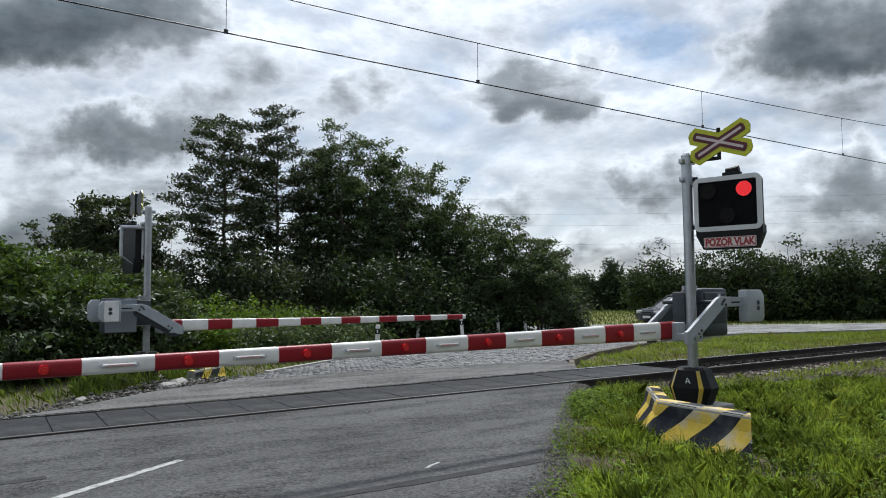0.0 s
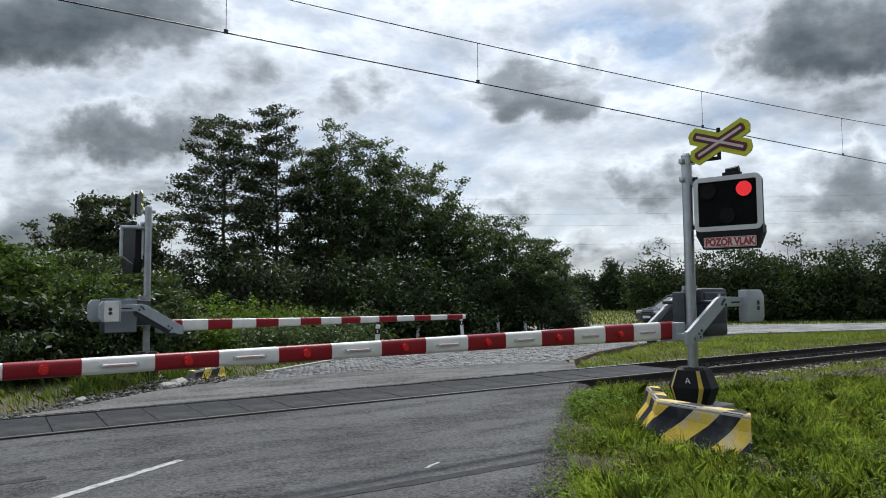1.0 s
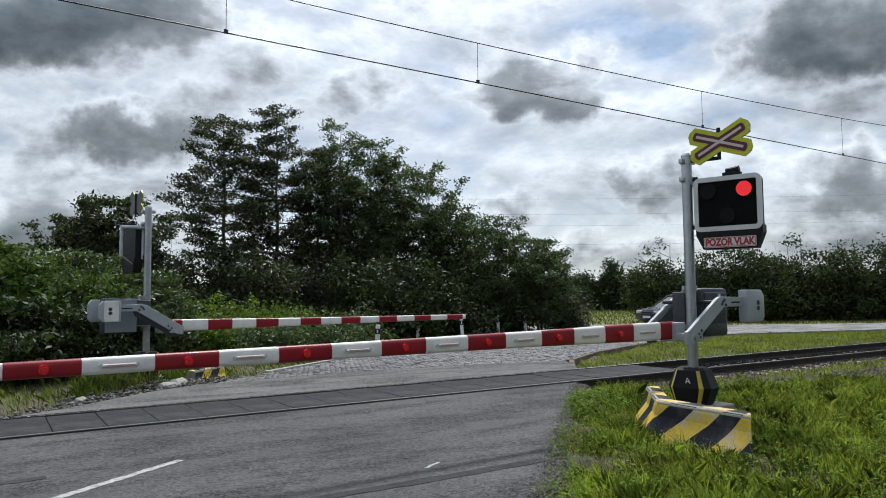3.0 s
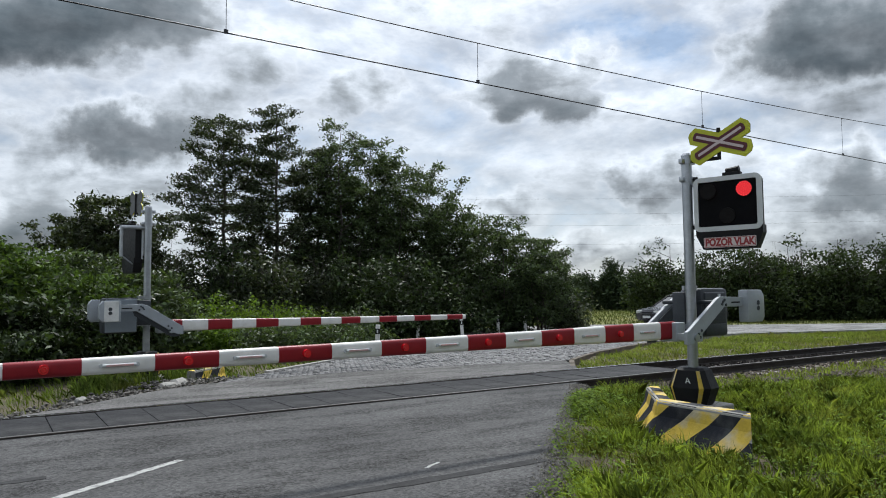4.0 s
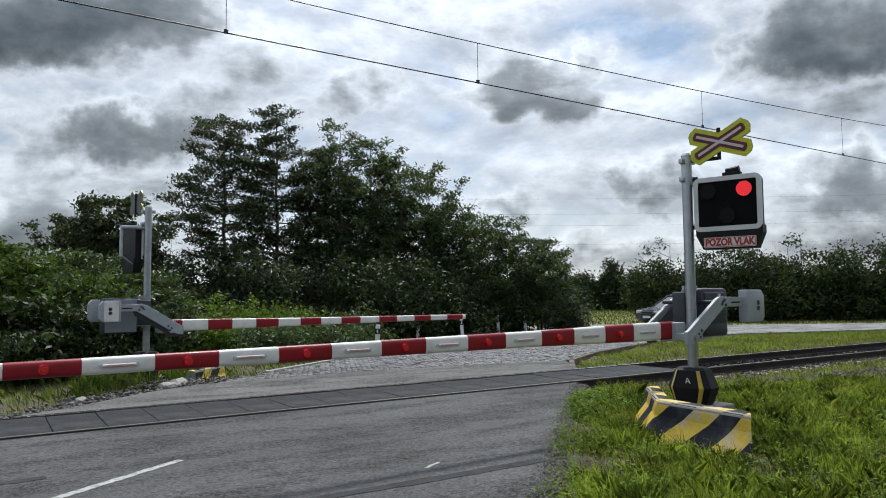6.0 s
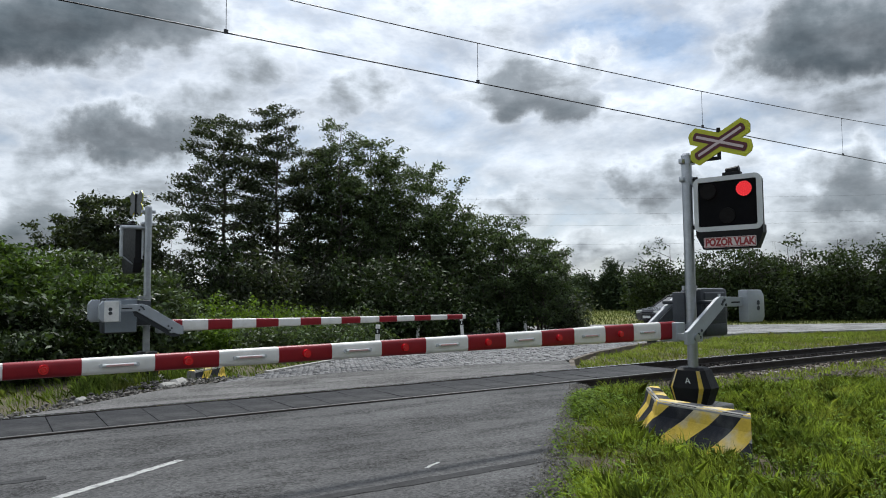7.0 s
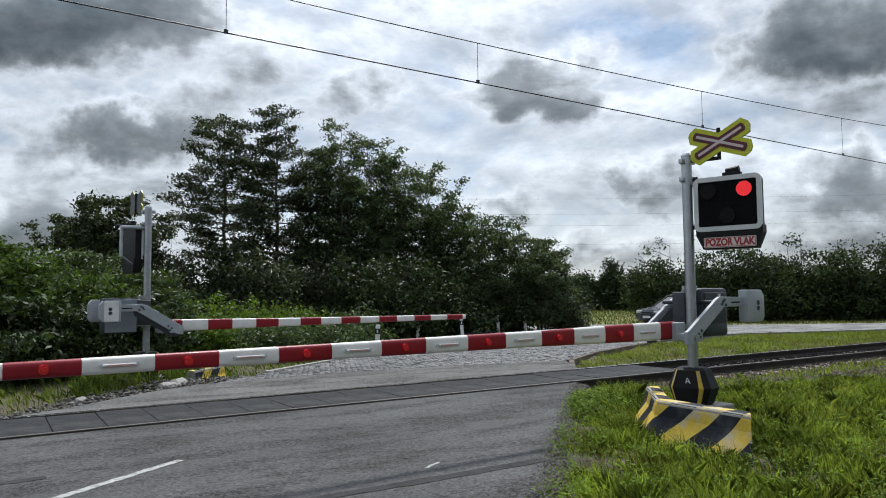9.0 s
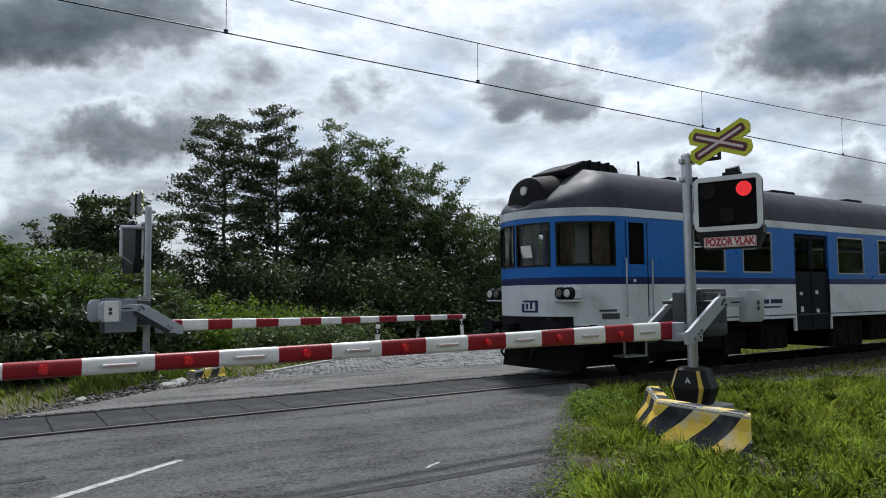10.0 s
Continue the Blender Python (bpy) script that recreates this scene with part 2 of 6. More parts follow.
M["oily_ballast"] = material("oily_ballast", (0.016, 0.014, 0.013), rough=0.9, spec=0.15, var=0.25, scale=6, island=0.5)
M["door_dark"] = material("dark_door_enamel", (0.005, 0.008, 0.018), rough=0.4, spec=0.05, var=0.1, scale=2)
M["cross_back"] = material("grey_sign_back", (0.10, 0.105, 0.11), rough=0.6, var=0.1, scale=5)
M["weed"] = material("weed_leaves", (0.125, 0.185, 0.034), rough=0.8, spec=0.06, var=0.25, scale=2, translucent=0.4, island=0.5)
M["sett"] = material("granite_sett", (0.18, 0.178, 0.178), rough=0.65, spec=0.3, var=0.18, scale=9, island=0.35, bump=0.5, bump_scale=40)
M["joint"] = material("sand_joint", (0.12, 0.11, 0.10), rough=0.95, var=0.3, scale=4)
M["rail"] = material("rusty_rail_web", (0.020, 0.015, 0.012), rough=0.8, var=0.3, scale=5, bump=0.4)
M["rail_head"] = material("polished_rail_head", (0.72, 0.72, 0.73), rough=0.22, metal=1.0, var=0.1, scale=4)
M["rail_dull"] = material("dull_rail_head", (0.10, 0.095, 0.09), rough=0.5, metal=0.6, var=0.2, scale=4)
M["sleeper"] = material("concrete_sleeper", (0.24, 0.22, 0.20), rough=0.9, var=0.25, scale=5, bump=0.5)
M["rubber"] = material("rubber_panel", (0.024, 0.025, 0.028), rough=0.8, spec=0.18, var=0.25, scale=2.5, bump=0.4, bump_scale=60, wear=(0.05, 0.05, 0.05), wear_amount=0.6, wear_scale=1.4)
M["edge_rubber"] = material("black_edge_rubber", (0.009, 0.009, 0.010), rough=0.9, spec=0.08, var=0.3, scale=4, bump=0.3)
M["galv"] = material("galvanised_steel", (0.40, 0.42, 0.45), rough=0.36, metal=0.85, var=0.12, scale=7, bump=0.1, bump_scale=30)
M["grey_paint"] = material("light_grey_enamel", (0.34, 0.37, 0.40), rough=0.4, var=0.06, scale=4, wear=(0.28, 0.29, 0.3), wear_amount=0.35, wear_scale=6)
M["dark_box"] = material("dark_grey_casting", (0.05, 0.056, 0.064), rough=0.55, spec=0.3, var=0.15, scale=5, bump=0.15)
M["box_grey"] = material("blue_grey_enamel", (0.19, 0.22, 0.25), rough=0.45, var=0.08, scale=4)
M["boom_white"] = material("white_reflective_film", (0.78, 0.77, 0.74), rough=0.38, var=0.04, scale=4, wear=(0.55, 0.54, 0.5), wear_amount=0.4, wear_scale=5)
M["boom_red"] = material("red_reflective_film", (0.255, 0.011, 0.019), rough=0.4, spec=0.35, var=0.07, scale=4, wear=(0.20, 0.009, 0.015), wear_amount=0.5, wear_scale=5)
M["red_lens"] = material("red_reflector", (0.62, 0.01, 0.018), rough=0.15, var=0.05, coat=0.6)
M["black"] = material("black_plastic", (0.010, 0.010, 0.011), rough=0.55, spec=0.2, var=0.2, scale=6)
M["black_front"] = material("matt_black_screen", (0.006, 0.006, 0.007), rough=0.7, var=0.2, scale=6, spec=0.06)
M["lens_off"] = material("unlit_smoked_lens", (0.010, 0.009, 0.009), rough=0.45, var=0.2, scale=20, spec=0.08)
M["frame_white"] = material("pale_grey_rim", (0.55, 0.57, 0.58), rough=0.45, var=0.06, scale=6)
M["yellow_green"] = material("fluorescent_yellow_film", (0.50, 0.52, 0.02), rough=0.45, var=0.06, scale=4)
M["cross_red"] = material("dark_red_film", (0.09, 0.012, 0.02), rough=0.5, var=0.1, scale=6)
M["cross_white"] = material("pinkish_white_film", (0.62, 0.52, 0.52), rough=0.5, var=0.06, scale=6)
M["sign_white"] = material("sign_white_film", (0.66, 0.60, 0.58), rough=0.5, var=0.05, scale=10)
M["sign_red"] = material("sign_red_print", (0.30, 0.03, 0.035), rough=0.5, var=0.05, scale=10)
M["block_yellow"] = material("worn_yellow_paint", (0.60, 0.42, 0.045), rough=0.65, var=0.12, scale=3, bump=0.4, bump_scale=50, wear=(0.42, 0.40, 0.34), wear_amount=0.75, wear_scale=4)
M["block_black"] = material("worn_black_paint", (0.014, 0.016, 0.022), rough=0.7, spec=0.2, var=0.2, scale=3, bump=0.4, bump_scale=50, wear=(0.10, 0.10, 0.10), wear_amount=0.4, wear_scale=4.5)
M["concrete"] = material("weathered_concrete", (0.33, 0.32, 0.30), rough=0.85, var=0.18, scale=3, bump=0.5, bump_scale=50, wear=(0.2, 0.2, 0.18), wear_amount=0.6)
M["road_paint"] = material("worn_white_road_paint", (0.38, 0.38, 0.37), rough=0.6, var=0.12, scale=6, bump=0.4, bump_scale=90, wear=(0.14, 0.14, 0.14), wear_amount=1.0, wear_scale=14)
M["wire"] = material("dark_copper_wire", (0.035, 0.035, 0.04), rough=0.5, metal=0.5, var=0.1)
M["white_plastic"] = material("white_plastic", (0.72, 0.72, 0.70), rough=0.5, var=0.08, scale=5, wear=(0.45, 0.45, 0.42), wear_amount=0.5, wear_scale=6)
M["led_on"] = glowing("lit_red_lamp", (0.62, 0.008, 0.014), 0.40)
M["led_core"] = glowing("lit_red_diode", (1.0, 0.05, 0.06), 0.85)
M["strip_on"] = glowing("lit_pink_strip", (1.0, 0.45, 0.45), 0.9)
M["strip_off"] = material("unlit_strip", (0.55, 0.35, 0.34), rough=0.3, var=0.1, scale=20)
M["blue"] = material("blue_coach_enamel", (0.010, 0.125, 0.44), rough=0.35, spec=0.3, var=0.05, scale=1.5, wear=(0.010, 0.10, 0.36), wear_amount=0.4, wear_scale=1.0)
M["navy"] = material("navy_coach_enamel", (0.008, 0.018, 0.085), rough=0.4, spec=0.25, var=0.06, scale=1.5)
M["coach_grey"] = material("pale_grey_coach_enamel", (0.60, 0.635, 0.66), rough=0.4, spec=0.3, var=0.06, scale=1.2, wear=(0.36, 0.37, 0.37), wear_amount=0.5, wear_scale=1.6)
M["roof_grey"] = material("grimy_roof_paint", (0.040, 0.042, 0.056), rough=0.55, spec=0.2, var=0.2, scale=1.2, wear=(0.03, 0.03, 0.04), wear_amount=0.7, wear_scale=1.3, bump=0.1)
M["soot"] = material("sooty_black_steel", (0.008, 0.008, 0.010), rough=0.6, spec=0.10, var=0.25, scale=3)
M["under"] = material("underframe_grime", (0.010, 0.009, 0.009), rough=0.9, spec=0.05, var=0.4, scale=4, bump=0.4)
M["lamp_glass"] = material("clear_lamp_glass", (0.55, 0.56, 0.55), rough=0.12, var=0.05, coat=0.5)
M["lamp_dim"] = material("dull_lamp_glass", (0.12, 0.12, 0.12), rough=0.15, var=0.05, coat=0.4)
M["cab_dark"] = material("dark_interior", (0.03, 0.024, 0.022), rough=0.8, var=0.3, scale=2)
M["curtain"] = material("brown_curtain", (0.30, 0.20, 0.16), rough=0.9, var=0.3, scale=9)
M["blind"] = material("grey_blind_cloth", (0.30, 0.30, 0.29), rough=0.9, var=0.12, scale=6)
M["paper"] = material("white_paper", (0.75, 0.76, 0.76), rough=0.7, var=0.05)
M["car_paint"] = material("dark_blue_car_paint", (0.012, 0.014, 0.022), rough=0.25, spec=0.3, var=0.05, coat=0.25)
M["tyre"] = material("tyre_rubber", (0.018, 0.018, 0.018), rough=0.85, var=0.2, scale=8)
M["rim"] = material("alloy_rim", (0.45, 0.46, 0.48), rough=0.3, metal=0.9, var=0.05)
M["meadow"] = material("mown_meadow", (0.15, 0.165, 0.04), rough=0.95, var=0.25, scale=0.4, wear=(0.20, 0.18, 0.06), wear_amount=0.6, wear_scale=0.2)


def window_glass():
    m = bpy.data.materials.new("tinted_window_glass")
    m.use_nodes = True
    b = m.node_tree.nodes["Principled BSDF"]
    b.inputs["Base Color"].default_value = (0.55, 0.6, 0.6, 1)
    b.inputs["Roughness"].default_value = 0.03
    b.inputs["Transmission Weight"].default_value = 1.0
    b.inputs["IOR"].default_value = 1.30
    return m


M["glass"] = window_glass()


# ---- builders ----
def mesh_from(name, verts, faces, mats, face_mat=None, smooth=False):
    me = bpy.data.meshes.new(name)
    me.from_pydata([tuple(v) for v in verts], [], [tuple(f) for f in faces])
    for m in mats if isinstance(mats, (list, tuple)) else [mats]:
        me.materials.append(M[m])
    if face_mat is not None:
        me.polygons.foreach_set("material_index", face_mat)
    if smooth:
        me.polygons.foreach_set("use_smooth", [True] * len(me.polygons))
    me.update()
    return me


def part(name, bm, mat, parent=None, label="", smooth=False, m=None):
    """One mesh object, a part of its parent."""
    me = bpy.data.meshes.new(name)
    bm.normal_update()
    bm.to_mesh(me)
    bm.free()
    for k in mat if isinstance(mat, (list, tuple)) else [mat]:
        me.materials.append(M[k])
    if smooth:
        me.polygons.foreach_set("use_smooth", [True] * len(me.polygons))
        me.set_sharp_from_angle(angle=radians(35))
    ob = new(name, me)
    ob.parent = parent
    if m is not None:
        ob.matrix_basis = m
    return tagged(ob, label)


def joined(*bms):
    """Several bmeshes as one."""
    out = bmesh.new()
    for b in bms:
        me = bpy.data.meshes.new("tmp")
        b.to_mesh(me)
        b.free()
        out.from_mesh(me)
        bpy.data.meshes.remove(me)
    return out


def box(x0, y0, z0, x1, y1, z1, bevel=0.0, m=None):
    bm = bmesh.new()
    bmesh.ops.create_cube(bm, size=1)
    for v in bm.verts:
        v.co = Vector((x0 + (v.co.x + 0.5) * (x1 - x0), y0 + (v.co.y + 0.5) * (y1 - y0), z0 + (v.co.z + 0.5) * (z1 - z0)))
    if bevel:
        bmesh.ops.bevel(bm, geom=bm.edges[:], offset=bevel, segments=2, profile=0.5, affect="EDGES")
    if m is not None:
        bm.transform(m)
    return bm


def tube(a, b, r0, r1=None, n=16, caps=True):
    a, b = Vector(a), Vector(b)
    bm = bmesh.new()
    d = b - a
    bmesh.ops.create_cone(bm, cap_ends=caps, segments=n, radius1=r0, radius2=r0 if r1 is None else r1, depth=d.length)
    bm.transform(Matrix.Translation((a + b) / 2) @ d.to_track_quat("Z", "Y").to_matrix().to_4x4())
    return bm


def prism(points, depth, axis="y", bevel=0.0):
    """A flat outline in x, z (axis y) or x, y (axis z) given thickness about its plane."""
    bm = bmesh.new()
    lo, hi = [], []
    for a, b in points:
        if axis == "y":
            lo.append(bm.verts.new((a, -depth / 2, b)))
            hi.append(bm.verts.new((a, depth / 2, b)))
        else:
            lo.append(bm.verts.new((a, b, 0)))
            hi.append(bm.verts.new((a, b, depth)))
    bm.faces.new(lo)
    bm.faces.new(hi[::-1])
    for i in range(len(points)):
        j = (i + 1) % len(points)
        bm.faces.new((lo[j], lo[i], hi[i], hi[j]))
    bmesh.ops.recalc_face_normals(bm, faces=bm.faces[:])
    if bevel:
        bmesh.ops.bevel(bm, geom=[e for e in bm.edges], offset=bevel, segments=2, profile=0.5, affect="EDGES")
    return bm


def rounded_rect(x0, z0, x1, z1, r, n=5):
    pts = []
    for cx, cz, a0 in ((x1 - r, z1 - r, 0), (x0 + r, z1 - r, 90), (x0 + r, z0 + r, 180), (x1 - r, z0 + r, 270)):
        for k in range(n + 1):
            a = radians(a0 + 90 * k / n)
            pts.append((cx + r * math.cos(a), cz + r * math.sin(a)))
    return pts


def thing(name, m, label, category, group="", kind=""):
    ob = new(name)
    ob.empty_display_size = 0.2
    ob.matrix_basis = m
    return tagged(ob, label, category, group, kind)


def cable(name, pts, r, mat, label="", category="", parent=None, kind="", sides=6):
    """A round wire or rod along a line."""
    bm = bmesh.new()
    rings = []
    for k, p in enumerate(pts):
        d = (Vector(pts[min(k + 1, len(pts) - 1)]) - Vector(pts[max(k - 1, 0)])).normalized()
        u = d.orthogonal().normalized() if k == 0 else (u - d * u.dot(d)).normalized()
        v = d.cross(u)
        rings.append([bm.verts.new(Vector(p) + (u * math.cos(q) + v * math.sin(q)) * r) for q in (2 * math.pi * i / sides for i in range(sides))])
    for a, b in zip(rings, rings[1:]):
        for i in range(sides):
            bm.faces.new((a[i], a[(i + 1) % sides], b[(i + 1) % sides], b[i]))
    bm.faces.new(rings[0])
    bm.faces.new(rings[-1])
    bmesh.ops.recalc_face_normals(bm, faces=bm.faces[:])
    ob = part(name, bm, mat, parent, smooth=True)
    return tagged(ob, label, category, "", kind)


rng = np.random.default_rng(7)


def ground_height(x, y):
    """The lie of the land: the track bed is a little sunk, the verges gently uneven."""
    bed = np.clip(1 - (np.abs(y - TRACK_Y) - 1.5) / 1.4, 0, 1)
    near = np.clip((70 - np.hypot(x, y)) / 50, 0, 1)
    lumps = 0.035 * np.sin(x * 1.3 + 0.7) * np.cos(y * 1.1) + 0.02 * np.sin(x * 2.9 + y * 2.3)
    verge = np.clip((8.3 - y) / 0.8, 0, 1)
    return -0.10 + 0.065 * verge - 0.10 * bed + near * lumps * (1 - 0.8 * bed) * (1 - 0.62 * verge)


def quick_mesh(name, verts, per, mats, index=None, smooth=False):
    """A mesh of many loose triangles (per 3) or quads (per 4), corners in order."""
    n = len(verts)
    me = bpy.data.meshes.new(name)
    me.vertices.add(n)
    me.vertices.foreach_set("co", np.asarray(verts, dtype=np.float32).ravel())
    me.loops.add(n)
    me.loops.foreach_set("vertex_index", np.arange(n, dtype=np.int32))
    me.polygons.add(n // per)
    me.polygons.foreach_set("loop_start", np.arange(0, n, per, dtype=np.int32))
    for k in mats if isinstance(mats, (list, tuple)) else [mats]:
        me.materials.append(M[k])
    if index is not None:
        me.polygons.foreach_set("material_index", index)
    me.update(calc_edges=True)
    return me


def inside(poly, x, y):
    hit = np.zeros(len(x), bool)
    for (x0, y0), (x1, y1) in zip(poly, poly[1:] + poly[:1]):
        cross = ((y0 > y) != (y1 > y)) & (x < (x1 - x0) * (y - y0) / ((y1 - y0) or 1e-9) + x0)
        hit ^= cross
    return hit


def scatter(poly, count, avoid=()):
    px, py = [a for a, b in poly], [b for a, b in poly]
    x, y = rng.uniform(min(px), max(px), count), rng.uniform(min(py), max(py), count)
    keep = inside(poly, x, y)
    for other in avoid:
        keep &= ~inside(other, x, y)
    return x[keep], y[keep]


# ---- the ground, roads and railway ----
NEAR_ROAD = [(-22, -14), (-9, -9), (-1.6, -1.4), (1.6, 2.1), (3.64, 4.25), (5.4, 6.0), (7.2, 7.72), (8.17, 8.65), (8.9, 9.40), (-30, 9.36), (-30, -10)]
APRON = [(0.35, 11.165), (1.1, 11.65), (2.3, 12.7), (3.3, 13.28), (4.4, 13.4), (6.18, 13.5), (8.8, 13.22), (11.6, 12.66), (11.2, 11.9), (10.6, 11.165)]
SETTS = [(3.5, 13.32), (4.4, 13.46), (6.18, 13.56), (8.8, 13.28), (11.65, 12.72), (13.0, 13.45), (14.56, 14.3), (16.4, 15.1), (19.5, 16.3), (15.5, 22.0), (12.3, 20.3), (8.42, 17.0), (5.05, 14.5)]
FAR_ROAD = [(12.3, 20.35), (15.5, 22.05), (19.5, 16.35), (24.6, 17.0), (31.5, 14.9), (46, 13.6), (120, 13.4), (120, 17.6), (52, 17.2), (38, 17.8), (31.2, 21.8), (28, 25.8), (24.5, 28.2), (20, 27.2)]


def slab(name, poly, top, deep, mat, label, category):
    verts = [(x, y, top) for x, y in poly] + [(x, y, top - deep) for x, y in poly]
    n = len(poly)
    bm = bmesh.new()
    vs = [bm.verts.new(v) for v in verts]
    f = bm.faces.new(vs[:n])
    if f.calc_area() and f.normal.z < 0:
        f.normal_flip()
    for i in range(n):
        j = (i + 1) % n
        bm.faces.new((vs[i], vs[j], vs[n + j], vs[n + i]))
    bmesh.ops.recalc_face_normals(bm, faces=bm.faces[:])
    bm.normal_update()
    if max(bm.faces, key=lambda q: q.calc_area()).normal.z < 0:
        bmesh.ops.reverse_faces(bm, faces=bm.faces[:])
    return tagged(part(name, bm, mat), label, category, "", "structure")


def build_ground():
    span = np.concatenate([-np.geomspace(2500, 42, 16), np.linspace(-38, 62, 160), np.geomspace(68, 2500, 16)])
    gx, gy = np.meshgrid(span, span, indexing="ij")
    gz = ground_height(gx, gy)
    n = len(span)
    verts = np.stack([gx.ravel(), gy.ravel(), gz.ravel()], 1)
    i, j = np.meshgrid(np.arange(n - 1), np.arange(n - 1), indexing="ij")
    a = (i * n + j).ravel()
    faces = np.stack([a, a + n, a + n + 1, a + 1], 1)
    me = mesh_from("ground", verts.tolist(), faces.tolist(), ["soil", "meadow"], smooth=True)
    far = (np.hypot(gx, gy)[:-1, :-1].ravel() > 33).astype(np.int32)
    me.polygons.foreach_set("material_index", far)
    tagged(new("ground", me), "uneven earth verge running into a mown green meadow", "ground", "", "structure")


build_ground()
slab("road", NEAR_ROAD, 0.0, 0.3, "asphalt", "worn grey asphalt road with cracks and dark bands", "road")
slab("apron", APRON, 0.0, 0.3, "asphalt_far", "pale worn asphalt strip between rail and stone setts", "road")
slab("sett_bed", SETTS, -0.03, 0.3, "joint", "sand bed with joints of a cobbled road", "road")
slab("far_road", FAR_ROAD, -0.005, 0.3, "asphalt_pale", "pale asphalt road curving away beyond the crossing", "road")


def ribbon(name, pts, width, top, mat, label, category, wobble=0.0, deep=0.004, parent=None):
    """A thin strip along a line on the ground."""
    bm = bmesh.new()
    rows = []
    for k, (x, y) in enumerate(pts):
        a, b = Vector(pts[max(k - 1, 0)]), Vector(pts[min(k + 1, len(pts) - 1)])
        t = (b - a).normalized()
        nrm = Vector((-t.y, t.x))
        w0, w1 = width / 2 * (1 + random.uniform(-wobble, wobble)), width / 2 * (1 + random.uniform(-wobble, wobble))
        p, q = Vector((x, y)) + nrm * w0, Vector((x, y)) - nrm * w1
        rows.append((bm.verts.new((*p, top)), bm.verts.new((*q, top)), bm.verts.new((*p, top - deep)), bm.verts.new((*q, top - deep))))
    for r, s in zip(rows, rows[1:]):
        bm.faces.new((r[0], r[1], s[1], s[0]))
        bm.faces.new((r[1], r[3], s[3], s[1]))
        bm.faces.new((r[2], r[0], s[0], s[2]))
    for r in (rows[0], rows[-1]):
        bm.faces.new((r[0], r[1], r[3], r[2]))
    bmesh.ops.recalc_face_normals(bm, faces=bm.faces[:])
    ob = part(name, bm, mat, parent)
    return tagged(ob, label, category, "", "structure") if category else tagged(ob, label)


def wavy(x0, y0, x1, y1, n, amp, seed):
    r = random.Random(seed)
    out, drift = [], 0.0
    d = Vector((x1 - x0, y1 - y0))
    nrm = Vector((-d.y, d.x)).normalized()
    for k in range(n + 1):
        drift = 0.7 * drift + r.uniform(-amp, amp)
        out.append(tuple(Vector((x0, y0)) + d * (k / n) + nrm * drift))
    return out


ribbon("road_line", wavy(0.1, 6.12, 1.63, 7.21, 24, 0.001, 3), 0.085, 0.004, "road_paint", "worn white centre line painted on the road", "road marking", 0.18)
# two thin dark bands laid on the asphalt
ribbon("dark_band", wavy(1.2, 5.22, 4.5, 5.20, 24, 0.008, 5), 0.13, 0.004, "tar_thin", "dark uneven band across the road", "road seam", 0.2)
ribbon("dark_band", wavy(-4.5, 7.0, 0.5, 7.2, 24, 0.02, 6), 0.10, 0.004, "tar_thin", "dark uneven band across the road", "road seam", 0.6)
ribbon("road_chip", wavy(3.40, 5.57, 3.62, 5.69, 6, 0.008, 14), 0.03, 0.004, "road_paint", "small pale scrape on the asphalt", "road marking", 0.5)


def rail_profile():
    half = [(0.0, 0.0), (0.030, 0.0), (0.036, -0.008), (0.036, -0.035), (0.012, -0.050), (0.010, -0.125), (0.070, -0.150), (0.070, -0.165), (0.0, -0.165)]
    return half + [(-x, z) for x, z in half[-2:0:-1]]


def build_rail(y, head):
    pts = rail_profile()
    xs = [-60, 300]
    bm = bmesh.new()
    loops = [[bm.verts.new((x, y + a, b + 0.002)) for a, b in pts] for x in xs]
    n = len(pts)
    for i in range(n):
        j = (i + 1) % n
        f = bm.faces.new((loops[0][i], loops[1][i], loops[1][j], loops[0][j]))
        if i in (0, n - 1):
            f.material_index = 1
    bmesh.ops.recalc_face_normals(bm, faces=bm.faces[:])
    tagged(part("rail", bm, ["rail", head]), "rusty steel rail with a polished head", "rail", "rails of the track", "structure")


build_rail(TRACK_Y - 0.752, "rail_dull")
build_rail(TRACK_Y + 0.752, "rail_head")


def build_sleepers():
    bm = box(-0.13, -1.3, -0.34, 0.13, 1.3, -0.17, 0.02)
    first = part("sleeper", bm, "sleeper", m=pose(12.9, TRACK_Y, 0))
    tagged(first, "weathered concrete sleeper under the rails", "sleeper", "sleepers of the track", "structure")
    for k in range(1, 60):
        copy_thing(first, pose(12.9 + 0.6 * k, TRACK_Y, 0))


build_sleepers()


def build_deck():
    deck = thing("crossing_deck", pose(0, TRACK_Y, 0), "dark rubber panels laid between the rails of the crossing", "crossing deck", kind="structure")
    bm = box(-0.296, -0.665, -0.14, 0.296, 0.655, -0.006, 0.008)
    me = bpy.data.meshes.new("panel")
    bm.to_mesh(me)
    bm.free()
    me.materials.append(M["rubber"])
    for k in range(-14, 20):
        ob = new("panel", me)
        ob.parent = deck
        ob.matrix_basis = pose(0.43 + 0.6 * k, 0, random.uniform(-0.004, 0.002), random.uniform(-0.25, 0.25), random.uniform(-0.3, 0.3), 0)
    for y in (-0.69, 0.69):
        part("flangeway", box(-9, y - 0.024, -0.16, 12.0, y + 0.024, -0.09), "black", deck, "dark groove beside the rail")
    for y in (-0.845, 0.845):
        part("edge_strip", box(-9, y - (0.055 if y > 0 else 0.15), -0.14, 12.0 if y > 0 else 9.0, y + 0.04, -0.014, 0.006), "edge_rubber", deck, "black rubber edge strip")


build_deck()


